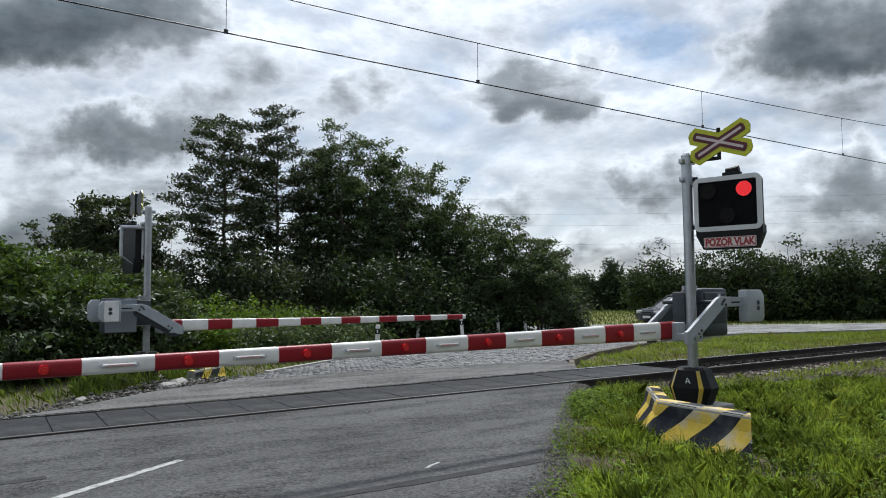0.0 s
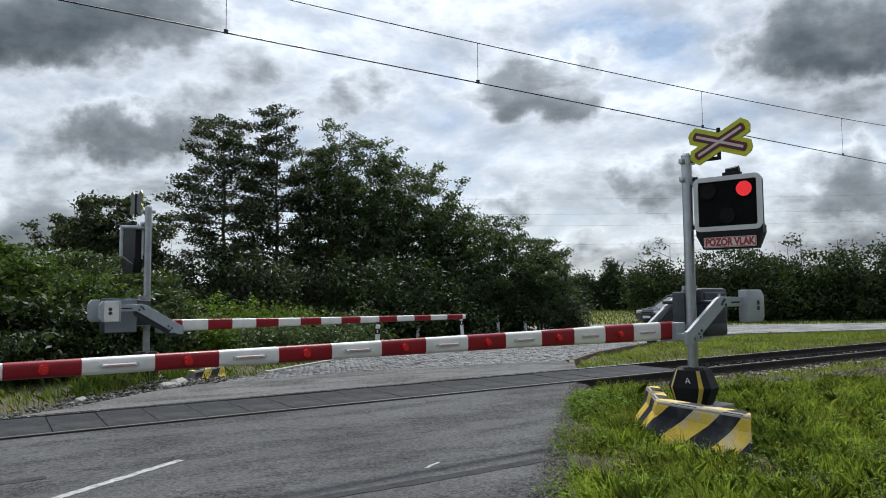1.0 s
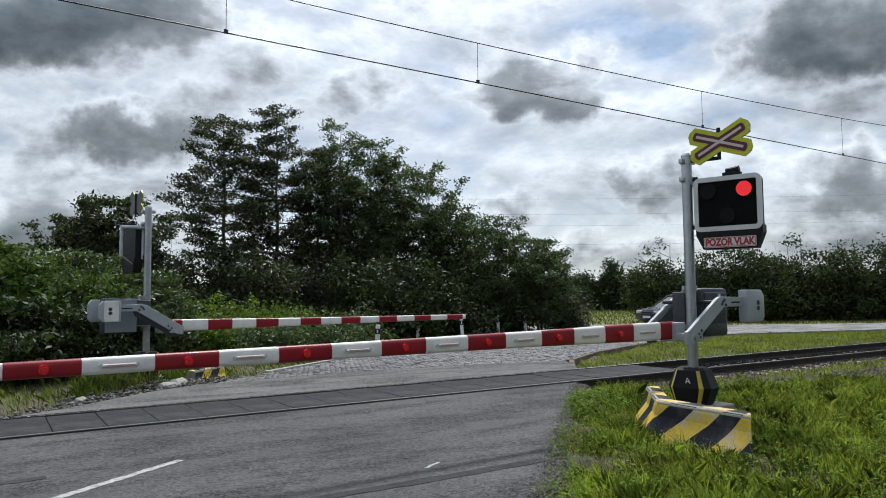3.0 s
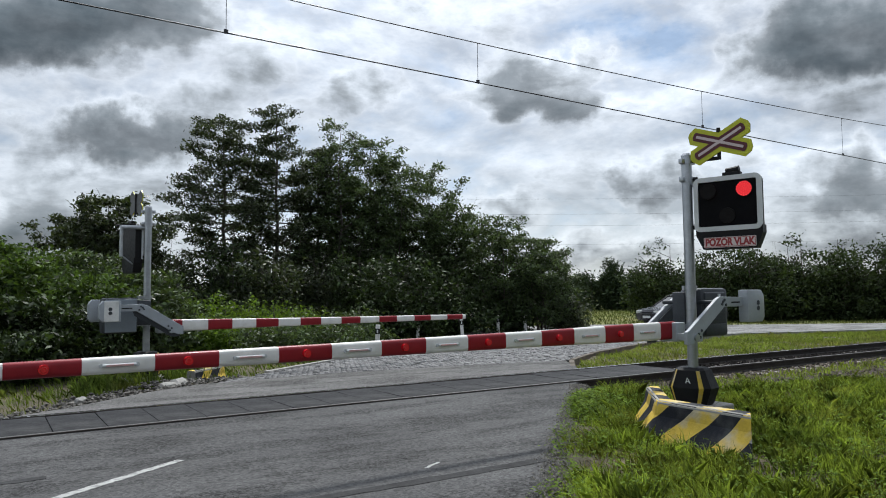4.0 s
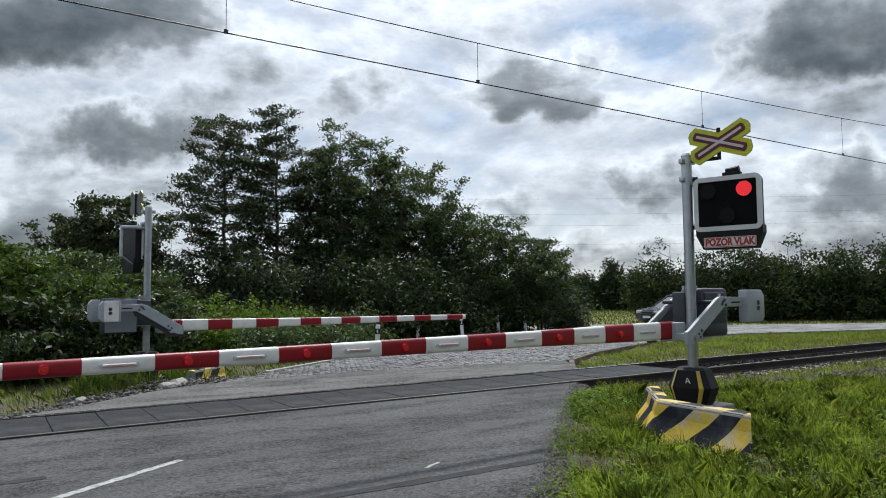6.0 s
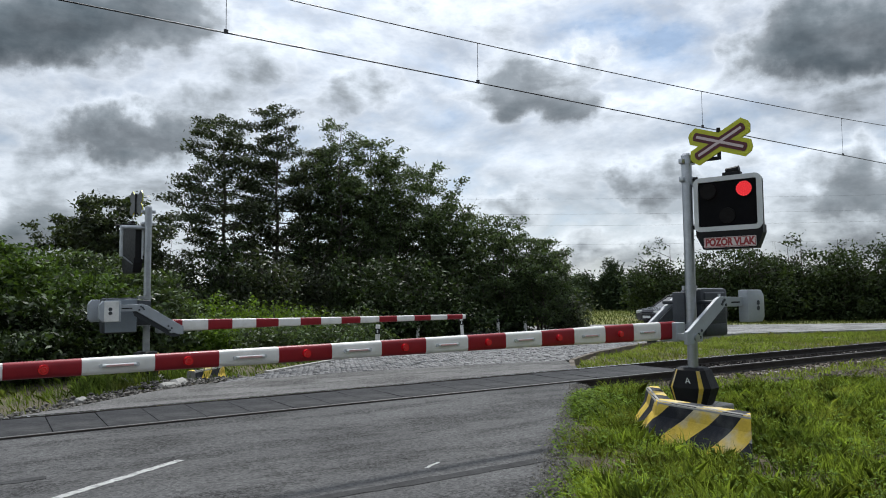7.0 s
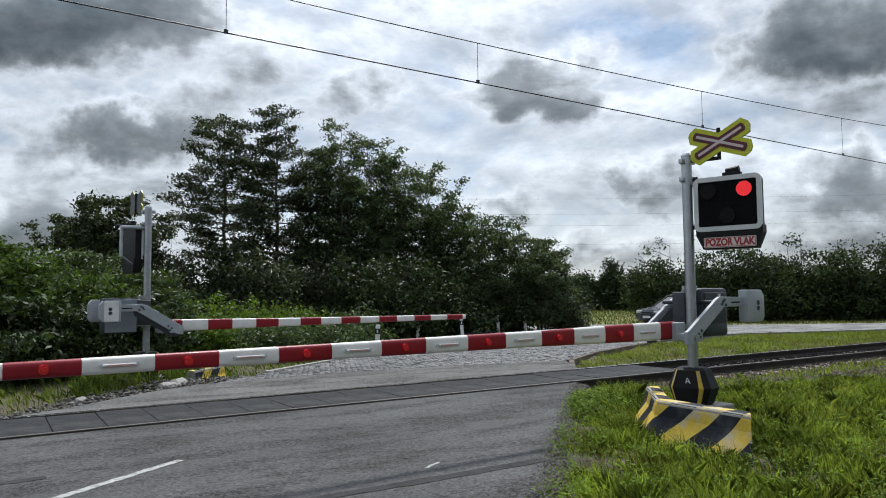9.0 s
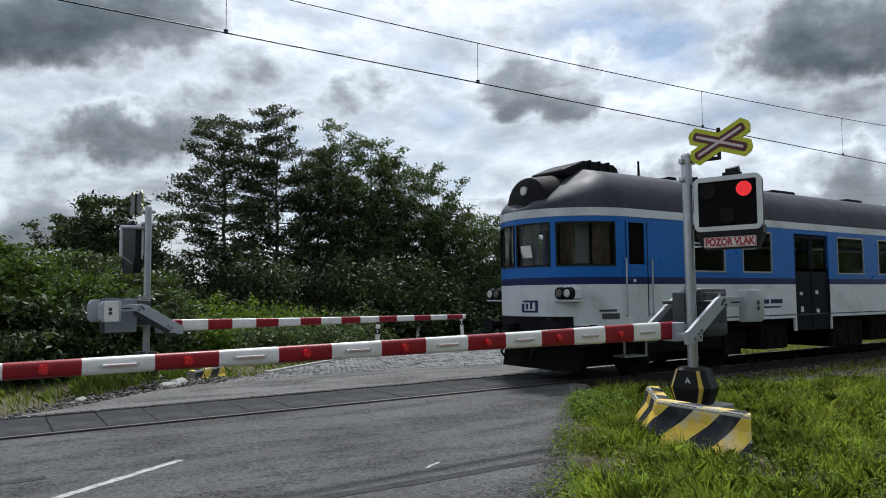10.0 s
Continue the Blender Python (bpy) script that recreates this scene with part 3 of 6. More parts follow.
def build_ballast():
    def stones(poly, count, zlo, zhi, s0, s1, name, label, avoid=(), mat="ballast"):
        x, y = scatter(poly, count, avoid)
        n = len(x)
        z = ground_height(x, y) + rng.uniform(zlo, zhi, n)
        size = rng.uniform(s0, s1, n)
        base = np.array([[1, 0, 0], [-1, 0, 0], [0, 1, 0], [0, -1, 0], [0, 0, 0.75], [0, 0, -0.75]], float)
        tris = np.array([[0, 2, 4], [2, 1, 4], [1, 3, 4], [3, 0, 4], [2, 0, 5], [1, 2, 5], [3, 1, 5], [0, 3, 5]])
        a, b = rng.uniform(0, 6.28, n), rng.uniform(-0.6, 0.6, n)
        v = base[None] * (size[:, None, None] * rng.uniform(0.6, 1.25, (n, 6, 1)))
        c, s = np.cos(a)[:, None], np.sin(a)[:, None]
        vx, vy, vz = v[..., 0] * c - v[..., 1] * s, v[..., 0] * s + v[..., 1] * c, v[..., 2]
        cb, sb = np.cos(b)[:, None], np.sin(b)[:, None]
        vy, vz = vy * cb - vz * sb, vy * sb + vz * cb
        v = np.stack([vx + x[:, None], vy + y[:, None], vz + z[:, None]], -1)
        ntri = len(tris)
        me = bpy.data.meshes.new(name)
        me.from_pydata(v.reshape(-1, 3).tolist(), [], (tris[None] + 6 * np.arange(n)[:, None, None]).reshape(-1, 3).tolist())
        me.materials.append(M[mat])
        tagged(new(name, me), label, "gravel", "", "stuff")

    stones([(7.9, 7.9), (9.3, 7.1), (13, 6.5), (30, 6.2), (30, 9.5), (8.9, 9.5)], 15000, -0.01, 0.05, 0.02, 0.05, "ballast", "brown-grey crushed stone ballast beside the rail")
    stones([(12.1, 9.6), (40, 9.6), (40, 11.05), (12.1, 11.05)], 9000, 0.0, 0.05, 0.025, 0.05, "ballast", "dark oily crushed stone between the rails", mat="oily_ballast")
    stones([(11.0, 11.16), (40, 11.16), (40, 12.3), (11.9, 12.1)], 8000, 0.0, 0.06, 0.02, 0.05, "ballast", "brown-grey crushed stone ballast beside the rail")
    stones([(-6, 11.17), (0.3, 11.17), (1.05, 11.62), (2.25, 12.68), (3.3, 13.3), (4.4, 13.9), (4.0, 14.3), (2.5, 13.9), (1.1, 12.7), (0.2, 12.0), (-6, 12.0)], 9000, 0.03, 0.12, 0.022, 0.055, "ballast", "grey crushed stone along the road's edge", mat="gravel_grey")


build_ballast()


def edge_grit():
    """Crumbled asphalt and grit where the road's edge meets the verge."""
    line = [(1.6, 2.1), (3.64, 4.25), (5.4, 6.0), (7.2, 7.72), (8.17, 8.65), (8.7, 9.2)]
    n = 6000
    seg = rng.integers(0, len(line) - 1, n)
    f = rng.uniform(0, 1, n)
    p0, p1 = np.array(line)[seg], np.array(line)[seg + 1]
    way = (p1 - p0) / np.linalg.norm(p1 - p0, axis=1)[:, None]
    p = p0 + (p1 - p0) * f[:, None] + np.stack([way[:, 1], -way[:, 0]], 1) * rng.normal(0.03, 0.07, n)[:, None]
    size = rng.uniform(0.006, 0.022, n)
    base = np.array([[1, 0, 0], [0, 1, 0], [-1, 0, 0], [0, -1, 0], [0, 0, 0.8]], float)
    v = base[None] * (size[:, None, None] * rng.uniform(0.6, 1.3, (n, 5, 1)))
    on_road = np.array([abs(q) for q in rng.normal(0, 0.004, n)])
    v += np.stack([p[:, 0], p[:, 1], on_road - 0.004], 1)[:, None]
    tris = np.array([[0, 1, 4], [1, 2, 4], [2, 3, 4], [3, 0, 4]])
    me = bpy.data.meshes.new("grit")
    me.from_pydata(v.reshape(-1, 3).tolist(), [], (tris[None] + 5 * np.arange(n)[:, None, None]).reshape(-1, 3).tolist())
    me.materials.append(M["gravel_grey"])
    tagged(new("grit", me), "crumbled grey grit along the road's edge", "gravel", "", "stuff")


edge_grit()


def build_setts():
    """The cobbled road: rows of granite setts across the way; those by the crossing are pieces of their own."""
    bed = bpy.data.objects["sett_bed"]
    base = box(-0.057, -0.057, -0.05, 0.057, 0.057, 0.0)
    bmesh.ops.bevel(base, geom=[e for e in base.edges if all(v.co.z > -0.01 for v in e.verts)], offset=0.016, segments=1, affect="EDGES")
    bmesh.ops.delete(base, geom=[f for f in base.faces if f.normal.z < -0.9], context="FACES")
    me = bpy.data.meshes.new("sett")
    base.to_mesh(me)
    base.free()
    me.materials.append(M["sett"])
    co = np.array([v.co[:] for v in me.vertices])
    polys = [list(p.vertices) for p in me.polygons]
    u = np.array([0.77, 0.64])
    v = np.array([-0.64, 0.77])
    ii, jj = np.meshgrid(np.arange(-40, 190), np.arange(-90, 150), indexing="ij")
    ii, jj = ii.ravel(), jj.ravel()
    px = 4.0 + (ii * 0.128) * u[0] + ((jj + 0.5 * (ii % 2)) * 0.128) * v[0]
    py = 12.0 + (ii * 0.128) * u[1] + ((jj + 0.5 * (ii % 2)) * 0.128) * v[1]
    ok = inside(SETTS, px, py)
    px, py = px[ok], py[ok]
    px += rng.normal(0, 0.006, len(px))
    py += rng.normal(0, 0.006, len(px))
    order = np.argsort(px * 0.55 + py * 0.84)
    px, py = px[order], py[order]
    rot = math.degrees(math.atan2(u[1], u[0]))
    z = rng.normal(0.0, 0.008, len(px))
    tilt = rng.normal(0, 3.0, (len(px), 2))
    for k in range(260):
        ob = new("sett", me)
        ob.parent = bed
        ob.matrix_basis = pose(px[k], py[k], z[k], tilt[k, 0], tilt[k, 1], rot + rng.normal(0, 3))
    verts, faces = [], []
    for k in range(260, len(px)):
        mat = np.array(pose(px[k], py[k], z[k], tilt[k, 0], tilt[k, 1], rot + rng.normal(0, 3)))
        off = len(verts)
        verts.extend((co @ mat[:3, :3].T + mat[:3, 3]).tolist())
        faces.extend([[q + off for q in f] for f in polys])
    rest = bpy.data.meshes.new("setts")
    rest.from_pydata(verts, [], faces)
    rest.materials.append(M["sett"])
    ob = new("setts", rest)
    ob.parent = bed
    tagged(ob, "rows of grey granite setts", "", "", "stuff")


build_setts()


def build_kerb():
    kerb = thing("kerb", pose(0, 0, 0), "row of low granite kerb stones round the grass corner", "kerb", kind="structure")
    line = [(10.9, 11.6), (11.25, 12.0), (11.75, 12.55), (12.6, 13.15), (13.6, 13.75), (14.7, 14.25), (16.4, 15.0), (18.4, 15.8)]
    for k in range(len(line) - 1):
        a, b = Vector(line[k]), Vector(line[k + 1])
        n = max(1, round((b - a).length / 0.45))
        for q in range(n):
            c = a.lerp(b, (q + 0.5) / n)
            half = (b - a).length / n / 2 - 0.008
            bm = box(-half, -0.06, -0.2, half, 0.06, 0.012 + random.uniform(-0.01, 0.012), 0.012)
            part("kerb_stone", bm, "ballast", kerb, m=pose(c.x, c.y, 0, random.uniform(-2, 2), 0, math.degrees(math.atan2(b.y - a.y, b.x - a.x)) + random.uniform(-2, 2)))
    kerb2 = thing("kerb", pose(0, 0, 0), "pale stone edging beside the cobbled road", "kerb", kind="structure")
    line = [(5.0, 14.55), (6.6, 15.75), (8.35, 17.05), (10.2, 18.65), (12.0, 20.2)]
    for k in range(len(line) - 1):
        a, b = Vector(line[k]), Vector(line[k + 1])
        n = max(1, round((b - a).length / 0.8))
        for q in range(n):
            c = a.lerp(b, (q + 0.5) / n)
            half = (b - a).length / n / 2 - 0.008
            part("kerb_stone", box(-half, -0.06, -0.2, half, 0.06, 0.03, 0.012), "concrete", kerb2, m=pose(c.x, c.y, 0, 0, 0, math.degrees(math.atan2(b.y - a.y, b.x - a.x))))


build_kerb()


# ---- the crossing barriers ----
def stroke_bar(length, width, chamfer):
    h, w = length / 2, width / 2
    return [(-h, -w + chamfer), (-h + chamfer * 0.6, -w), (h - chamfer * 0.6, -w), (h, -w + chamfer), (h, w - chamfer), (h - chamfer * 0.6, w), (-h + chamfer * 0.6, w), (-h, w - chamfer)]


def flat_text(name, body, size, mat, m, parent, label="", bold=0.0):
    cu = bpy.data.curves.new(name, "FONT")
    cu.offset = bold
    cu.body, cu.size, cu.extrude, cu.align_x, cu.align_y = body, size, 0.0015, "CENTER", "CENTER"
    tmp = bpy.data.objects.new("tmp", cu)
    scene.collection.objects.link(tmp)
    dep = bpy.context.evaluated_depsgraph_get()
    me = bpy.data.meshes.new_from_object(tmp.evaluated_get(dep))
    bpy.data.objects.remove(tmp)
    me.materials.clear()
    me.materials.append(M[mat])
    ob = new(name, me)
    ob.parent = parent
    ob.matrix_basis = m
    return tagged(ob, label)


def boom_height(d):
    return float(np.interp(d, (0, 0.6, 2.0, 4.0, 8.0), (0.225, 0.215, 0.175, 0.148, 0.112)))


def boom_piece(d0, d1, grow=0.0):
    bm = bmesh.new()
    rings = []
    for d in np.linspace(d0, d1, 4):
        h = boom_height(d) + grow
        ring = [bm.verts.new((-d, a, b)) for a, b in rounded_rect(-0.042 - grow, -h / 2, 0.042 + grow, h / 2, 0.036, 4)]
        rings.append(ring)
    n = len(rings[0])
    for r, s in zip(rings, rings[1:]):
        for i in range(n):
            bm.faces.new((r[i], r[(i + 1) % n], s[(i + 1) % n], s[i]))
    bm.faces.new(rings[0])
    bm.faces.new(rings[-1])
    bmesh.ops.recalc_face_normals(bm, faces=bm.faces[:])
    return bm


HEAD = {}


def build_signal_head(parent, m):
    """The warning light board: black screen in a pale rim, two red lamps above, one unlit below, sign underneath."""
    head = part("signal_head", joined(prism(rounded_rect(-0.40, 2.35, 0.40, 3.03, 0.07), 0.12, bevel=0.0),
                                      prism([(-0.40, 2.40), (0.415, 2.40), (0.415, 2.30), (0.34, 2.115), (-0.31, 2.115), (-0.40, 2.30)], 0.16)), "black", parent, "black warning light board", m=m)
    rim = bmesh.new()
    outer, inner = rounded_rect(-0.415, 2.345, 0.415, 3.04, 0.075), rounded_rect(-0.358, 2.405, 0.358, 2.98, 0.02)
    o, i, o2, i2 = [[rim.verts.new((a, y, b)) for a, b in pts] for pts, y in ((outer, -0.088), (inner, -0.088), (outer, -0.05), (inner, -0.05))]
    for k in range(len(outer)):
        j = (k + 1) % len(outer)
        for a, b in ((o, i), (o2, o), (i, i2)):
            rim.faces.new((a[k], a[j], b[j], b[k]))
    bmesh.ops.recalc_face_normals(rim, faces=rim.faces[:])
    part("rim", rim, "frame_white", head, "pale grey rounded rim")
    part("screen", prism(rounded_rect(-0.355, 2.41, 0.355, 2.975, 0.02), 0.02), "black_front", head, m=pose(0, -0.066, 0))
    part("lens", joined(tube((0, -0.078, 2.535), (0, -0.09, 2.535), 0.1, 0.098, 24)), "lens_off", head, "unlit smoked lower lens")
    part("top_bracket", joined(box(-0.06, -0.05, 3.02, 0.16, 0.05, 3.09, 0.01), tube((-0.02, 0, 3.10), (0.14, 0, 3.12), 0.045, n=12), tube((0.02, 0.04, 3.06), (0.02, 0.3, 3.04), 0.025, n=10)), "black", head)
    part("plate", prism(rounded_rect(-0.30, 2.135, 0.335, 2.265, 0.012), 0.008), "sign_white", head, "white plate with a red border", m=pose(0, -0.086, 0))
    part("plate_border", joined(box(-0.285, -0.0915, 2.252, 0.32, -0.0905, 2.259), box(-0.285, -0.0915, 2.141, 0.32, -0.0905, 2.148), box(-0.292, -0.0915, 2.141, -0.285, -0.0905, 2.259), box(0.32, -0.0915, 2.141, 0.327, -0.0905, 2.259)), "sign_red", head)
    flat_text("lettering", "POZOR VLAK", 0.122, "sign_red", pose(0.0175, -0.0915, 2.198, 90, 0, 0) @ Matrix.Diagonal((0.80, 1.0, 1, 1)), head, "red words POZOR VLAK", 0.006)
    lamps = []
    for x in (-0.225, 0.215):
        z = 2.855
        # a lamp insert that turns: lit diodes on one side, smoked lens on the other
        bm = joined(tube((0, -0.012, 0), (0, -0.006, 0), 0.093, 0.093, 28))
        lamp = part("lamp", bm, "led_on", head, "round red lamp of many diodes", m=pose(x, -0.092, z))
        pts = [(0, 0)] + [(r * math.cos(6.283 * k / n + r * 7), r * math.sin(6.283 * k / n + r * 7)) for r, n in ((0.03, 6), (0.058, 12), (0.084, 17)) for k in range(n)]
        bmd = joined(*[tube((a, -0.0165, b), (a, -0.012, b), 0.008, 0.010, 6) for a, b in pts])
        me = bpy.data.meshes.new("diodes")
        bmd.to_mesh(me)
        bmd.free()
        merged = bmesh.new()
        merged.from_mesh(lamp.data)
        count = len(merged.faces)
        merged.from_mesh(me)
        bpy.data.meshes.remove(me)
        back = tube((0, -0.0055, 0), (0, 0.012, 0), 0.099, 0.099, 28)
        me = bpy.data.meshes.new("back")
        back.to_mesh(me)
        back.free()
        after = len(merged.faces)
        merged.from_mesh(me)
        bpy.data.meshes.remove(me)
        merged.faces.ensure_lookup_table()
        for k in range(count, after):
            merged.faces[k].material_index = 1
        for k in range(after, len(merged.faces)):
            merged.faces[k].material_index = 2
        merged.to_mesh(lamp.data)
        merged.free()
        lamp.data.materials.append(M["led_core"])
        lamp.data.materials.append(M["lens_off"])
        lamps.append((lamp, x, z))
    return head, lamps


def build_cross(parent, m):
    plate = stroke_bar(0.83, 0.222, 0.085)
    cross = part("warning_cross", prism(plate, 0.02), "yellow_green", parent, "yellow-green crossbuck with dark red and white bars", m=m @ pose(0, 0, 0, 0, 24, 0))
    part("cross_bar", prism(plate, 0.02), "yellow_green", cross, m=pose(0, -0.003, 0, 0, -48, 0))
    for ry, y in ((0, 0.013), (-48, 0.015)):
        part("backing", prism(plate, 0.006), "cross_back", cross, "bare grey back of the sign", m=pose(0, y, 0, 0, ry, 0))
    for ry, y in ((0, -0.014), (-48, -0.018)):
        part("red_bar", prism(stroke_bar(0.70, 0.108, 0.03), 0.008), "cross_red", cross, m=pose(0, y, 0, 0, ry, 0))
    for ry, y in ((0, -0.0215), (-48, -0.0225)):
        part("white_bar", prism(stroke_bar(0.62, 0.034, 0.01), 0.004), "cross_white", cross, m=pose(0, y, 0, 0, ry, 0))
    return cross


def build_barrier(m, label, head_turn=-73.6, arm_shift=0.0):
    b = thing("crossing_barrier", m, label, "level crossing barrier", "barriers of the crossing")
    part("foundation", box(-0.36, -0.3, -0.4, 0.42, 0.34, 0.14, 0.02), "concrete", b, "concrete foundation")
    part("post", joined(tube((0, 0, 0.1), (0, 0, 3.37), 0.066, n=24), tube((0, 0, 3.37), (0, 0, 3.40), 0.07, 0.05, 24)), "galv", b, "galvanised steel post", smooth=True)
    # moulded skirt round the foot: eight-sided, waisted in at top and bottom
    bm = bmesh.new()
    rings = []
    for z, w, d in ((0.14, 0.20, 0.20), (0.17, 0.22, 0.21), (0.36, 0.285, 0.23), (0.58, 0.20, 0.19), (0.61, 0.16, 0.15)):
        rings.append([bm.verts.new((x * w, y * d, z)) for x, y in ((-1, -0.5), (-0.6, -1), (0.6, -1), (1, -0.5), (1, 0.5), (0.6, 1), (-0.6, 1), (-1, 0.5))])
    for r, s in zip(rings, rings[1:]):
        for i in range(8):
            bm.faces.new((r[i], r[(i + 1) % 8], s[(i + 1) % 8], s[i]))
    bm.faces.new(rings[0][::-1])
    bm.faces.new(rings[-1])
    bmesh.ops.recalc_face_normals(bm, faces=bm.faces[:])
    skirt = part("skirt", bm, "black", b, "black moulded foot cover with yellow stripes", m=pose(0, 0, 0, 0, 0, -80))
    for k, (x0, x1) in enumerate(((-1, -0.6), (0.6, 1))):
        for lo, hi in ((1, 2), (2, 3)):
            zs, ws, ds = ((0.17, 0.36, 0.58)[lo - 1:hi + 1], (0.22, 0.285, 0.20)[lo - 1:hi + 1], (0.21, 0.23, 0.19)[lo - 1:hi + 1])
            st = bmesh.new()
            y0, y1 = (-0.5, -1) if x0 < 0 else (-1, -0.5)
            quad = []
            for (z, w, d), order in (((zs[0], ws[0], ds[0]), (0, 1)), ((zs[1], ws[1], ds[1]), (1, 0))):
                pts = [Vector((x0 * w, y0 * d, z)), Vector((x1 * w, y1 * d, z))]
                c0, c1 = pts[0].lerp(pts[1], 0.06 if x0 > 0 else 0.55), pts[0].lerp(pts[1], 0.42 if x0 > 0 else 0.94)
                out = Vector((x0 + x1, y0 + y1, 0)).normalized() * 0.003
                two = [c0 + out, c1 + out]
                quad += [two[q] for q in order]
            vs = [st.verts.new(q) for q in quad]
            st.faces.new(vs)
            back = [st.verts.new(q - Vector((x0 + x1, y0 + y1, 0)).normalized() * 0.006) for q in quad]
            st.faces.new(back[::-1])
            for q in range(4):
                st.faces.new((vs[q], back[q], back[(q + 1) % 4], vs[(q + 1) % 4]))
            part("yellow_stripe", st, "block_yellow", skirt)
    flat_text("letter", "A", 0.12, "paper", pose(0.03, -0.222, 0.45, 100, 0, 0), skirt, "white letter A")
    # drive box behind the post
    gear = part("drive_box", joined(box(0.24, 0.02, 0.98, 0.84, 0.34, 1.63, 0.05), box(0.0, 0.10, 1.12, 0.26, 0.30, 1.58, 0.02), box(0.3, -0.01, 1.0, 0.76, 0.04, 1.15, 0.01)), "dark_box", b, "dark grey cast drive box", smooth=True)
    part("lid", joined(box(0.30, 0.0, 1.05, 0.76, 0.035, 1.57, 0.015), *[box(0.32, -0.01, z, 0.72, 0.005, z + 0.018) for z in (1.20, 1.28, 1.36, 1.44)]), "dark_box", gear)
    part("label_plate", box(0.58, -0.015, 1.47, 0.62, 0.0, 1.55), "frame_white", gear)
    for z in (1.63, 1.125):
        part("clamp", joined(tube((0, 0, z - 0.03), (0, 0, z + 0.03), 0.082, n=20), box(-0.02, 0.05, z - 0.03, 0.2, 0.12, z + 0.03)), "galv", b, smooth=True)
    # the two lever arms and the counterweight
    outline = [(-0.50, 0.94), (-0.40, 0.94), (-0.33, 0.97), (0.34, 1.385), (0.66, 1.385), (0.66, 1.505), (0.24, 1.515), (0.16, 1.49), (-0.45, 1.11), (-0.50, 1.09)]
    for x0, y in ((-0.09, -0.34), (arm_shift, 0.62)):
        arm = part("lever_arm", prism([(x if y > 0 or x < 0 else x * 0.80 if x < 0.6 else 0.74, z) for x, z in outline], 0.05, bevel=0.006), "grey_paint", b, "light grey steel lever arm", m=pose(x0, y, 0))
        for x, z in ((0.22, 1.42), (0.27, 1.47), (0.30, 1.41), (0.24, 1.45), (-0.28, 1.06), (-0.22, 1.10), (-0.25, 1.02)):
            part("bolt", tube((x, -0.035, z), (x, 0.035, z), 0.018, n=8), "dark_box", arm)
        part("slot", box(0.42, -0.029, 1.43, 0.60, 0.029, 1.45), "black", arm)
    # added plate: its dark colour stands in for shadow on the arm's face
    part("arm_shade_plate", prism([(-0.46, 0.90), (-0.30, 0.90), (0.36, 1.30), (0.40, 1.40), (0.18, 1.44), (-0.44, 1.06)], 0.02), "dark_box", b, "added dark plate standing for the lever arm's shaded face", m=pose(arm_shift, 0.57, 0))
    part("gear_cover", box(0.27, 0.338, 1.0, 0.81, 0.362, 1.60, 0.012), "box_grey", b, "blue-grey cover of the drive box")
    part("axle", tube((0.26, -0.36, 1.44), (0.26, 0.64, 1.44), 0.028, n=12), "dark_box", b, smooth=True)
    cw = part("counterweight", joined(prism([(0.62, 1.18), (0.95, 1.18), (1.0, 1.24), (1.0, 1.52), (0.94, 1.60), (0.62, 1.60)], 0.14, bevel=0.015)), "grey_paint", b, "pale grey counterweight box", smooth=True, m=pose(-0.04, -0.37, 0))
    part("marking", joined(*[tube((0.85, -0.0735, z), (0.85, -0.0715, z), 0.033, n=14) for z in (1.36, 1.43)]), "dark_box", cw)
    cw2 = part("counterweight", joined(prism([(0.62, 1.20), (0.92, 1.20), (0.98, 1.26), (0.98, 1.5), (0.92, 1.58), (0.62, 1.58)], 0.12, bevel=0.015)), "grey_paint", b, "pale grey counterweight box", smooth=True, m=pose(0, 0.64, 0))
    part("cover", box(0.66, 0.06, 1.21, 0.90, 0.075, 1.57, 0.005), "white_plastic", cw2, "white cover plate")
    part("marking", joined(*[tube((0.80, 0.0745, z), (0.80, 0.077, z), 0.033, n=14) for z in (1.36, 1.43)]), "dark_box", cw2)
    part("yoke", joined(box(-0.33, -0.34, 0.965, -0.25, 0.64, 1.06, 0.008), box(-0.34, -0.02, 0.95, -0.16, 0.20, 1.19, 0.012)), "grey_paint", b, "steel yoke at the boom's root")
    part("pivot_cap", tube((-0.42, -0.39, 1.02), (-0.42, -0.36, 1.02), 0.045, n=16), "galv", b)
    # the boom
    boom = part("boom", boom_piece(-0.02, 7.15), "boom_white", b, "striped red and white barrier boom", m=pose(-0.56, 0.09, 1.087, 0, -0.24, 0))
    part("stripe", boom_piece(-0.30, 0.0, 0.002), "boom_red", boom, smooth=True)
    strips = []
    for k in range(14):
        d0, d1 = 0.5036 * k, 0.5036 * (k + 1)
        red = k % 2 == 1
        part("stripe", boom_piece(d0 + 0.004, d1 - 0.004, 0.002), "boom_red" if red else "boom_white", boom, smooth=True)
        mid = (d0 + d1) / 2
        if red:
            part("reflector", joined(tube((-mid, -0.075, 0), (-mid, -0.042, 0), 0.034, 0.038, 18), tube((-mid, -0.07, 0), (-mid, -0.078, 0), 0.026, 0.02, 18)), "red_lens", boom, "round red lamp cover", smooth=True)
        else:
            part("strip_holder", joined(tube((-mid - 0.12, -0.055, 0), (-mid + 0.12, -0.055, 0), 0.013, n=10), *[tube((-mid + q, -0.06, 0), (-mid + q, -0.035, 0), 0.018, n=10) for q in (-0.125, 0.125)]), "frame_white", boom, "slim clear tube with light strip")
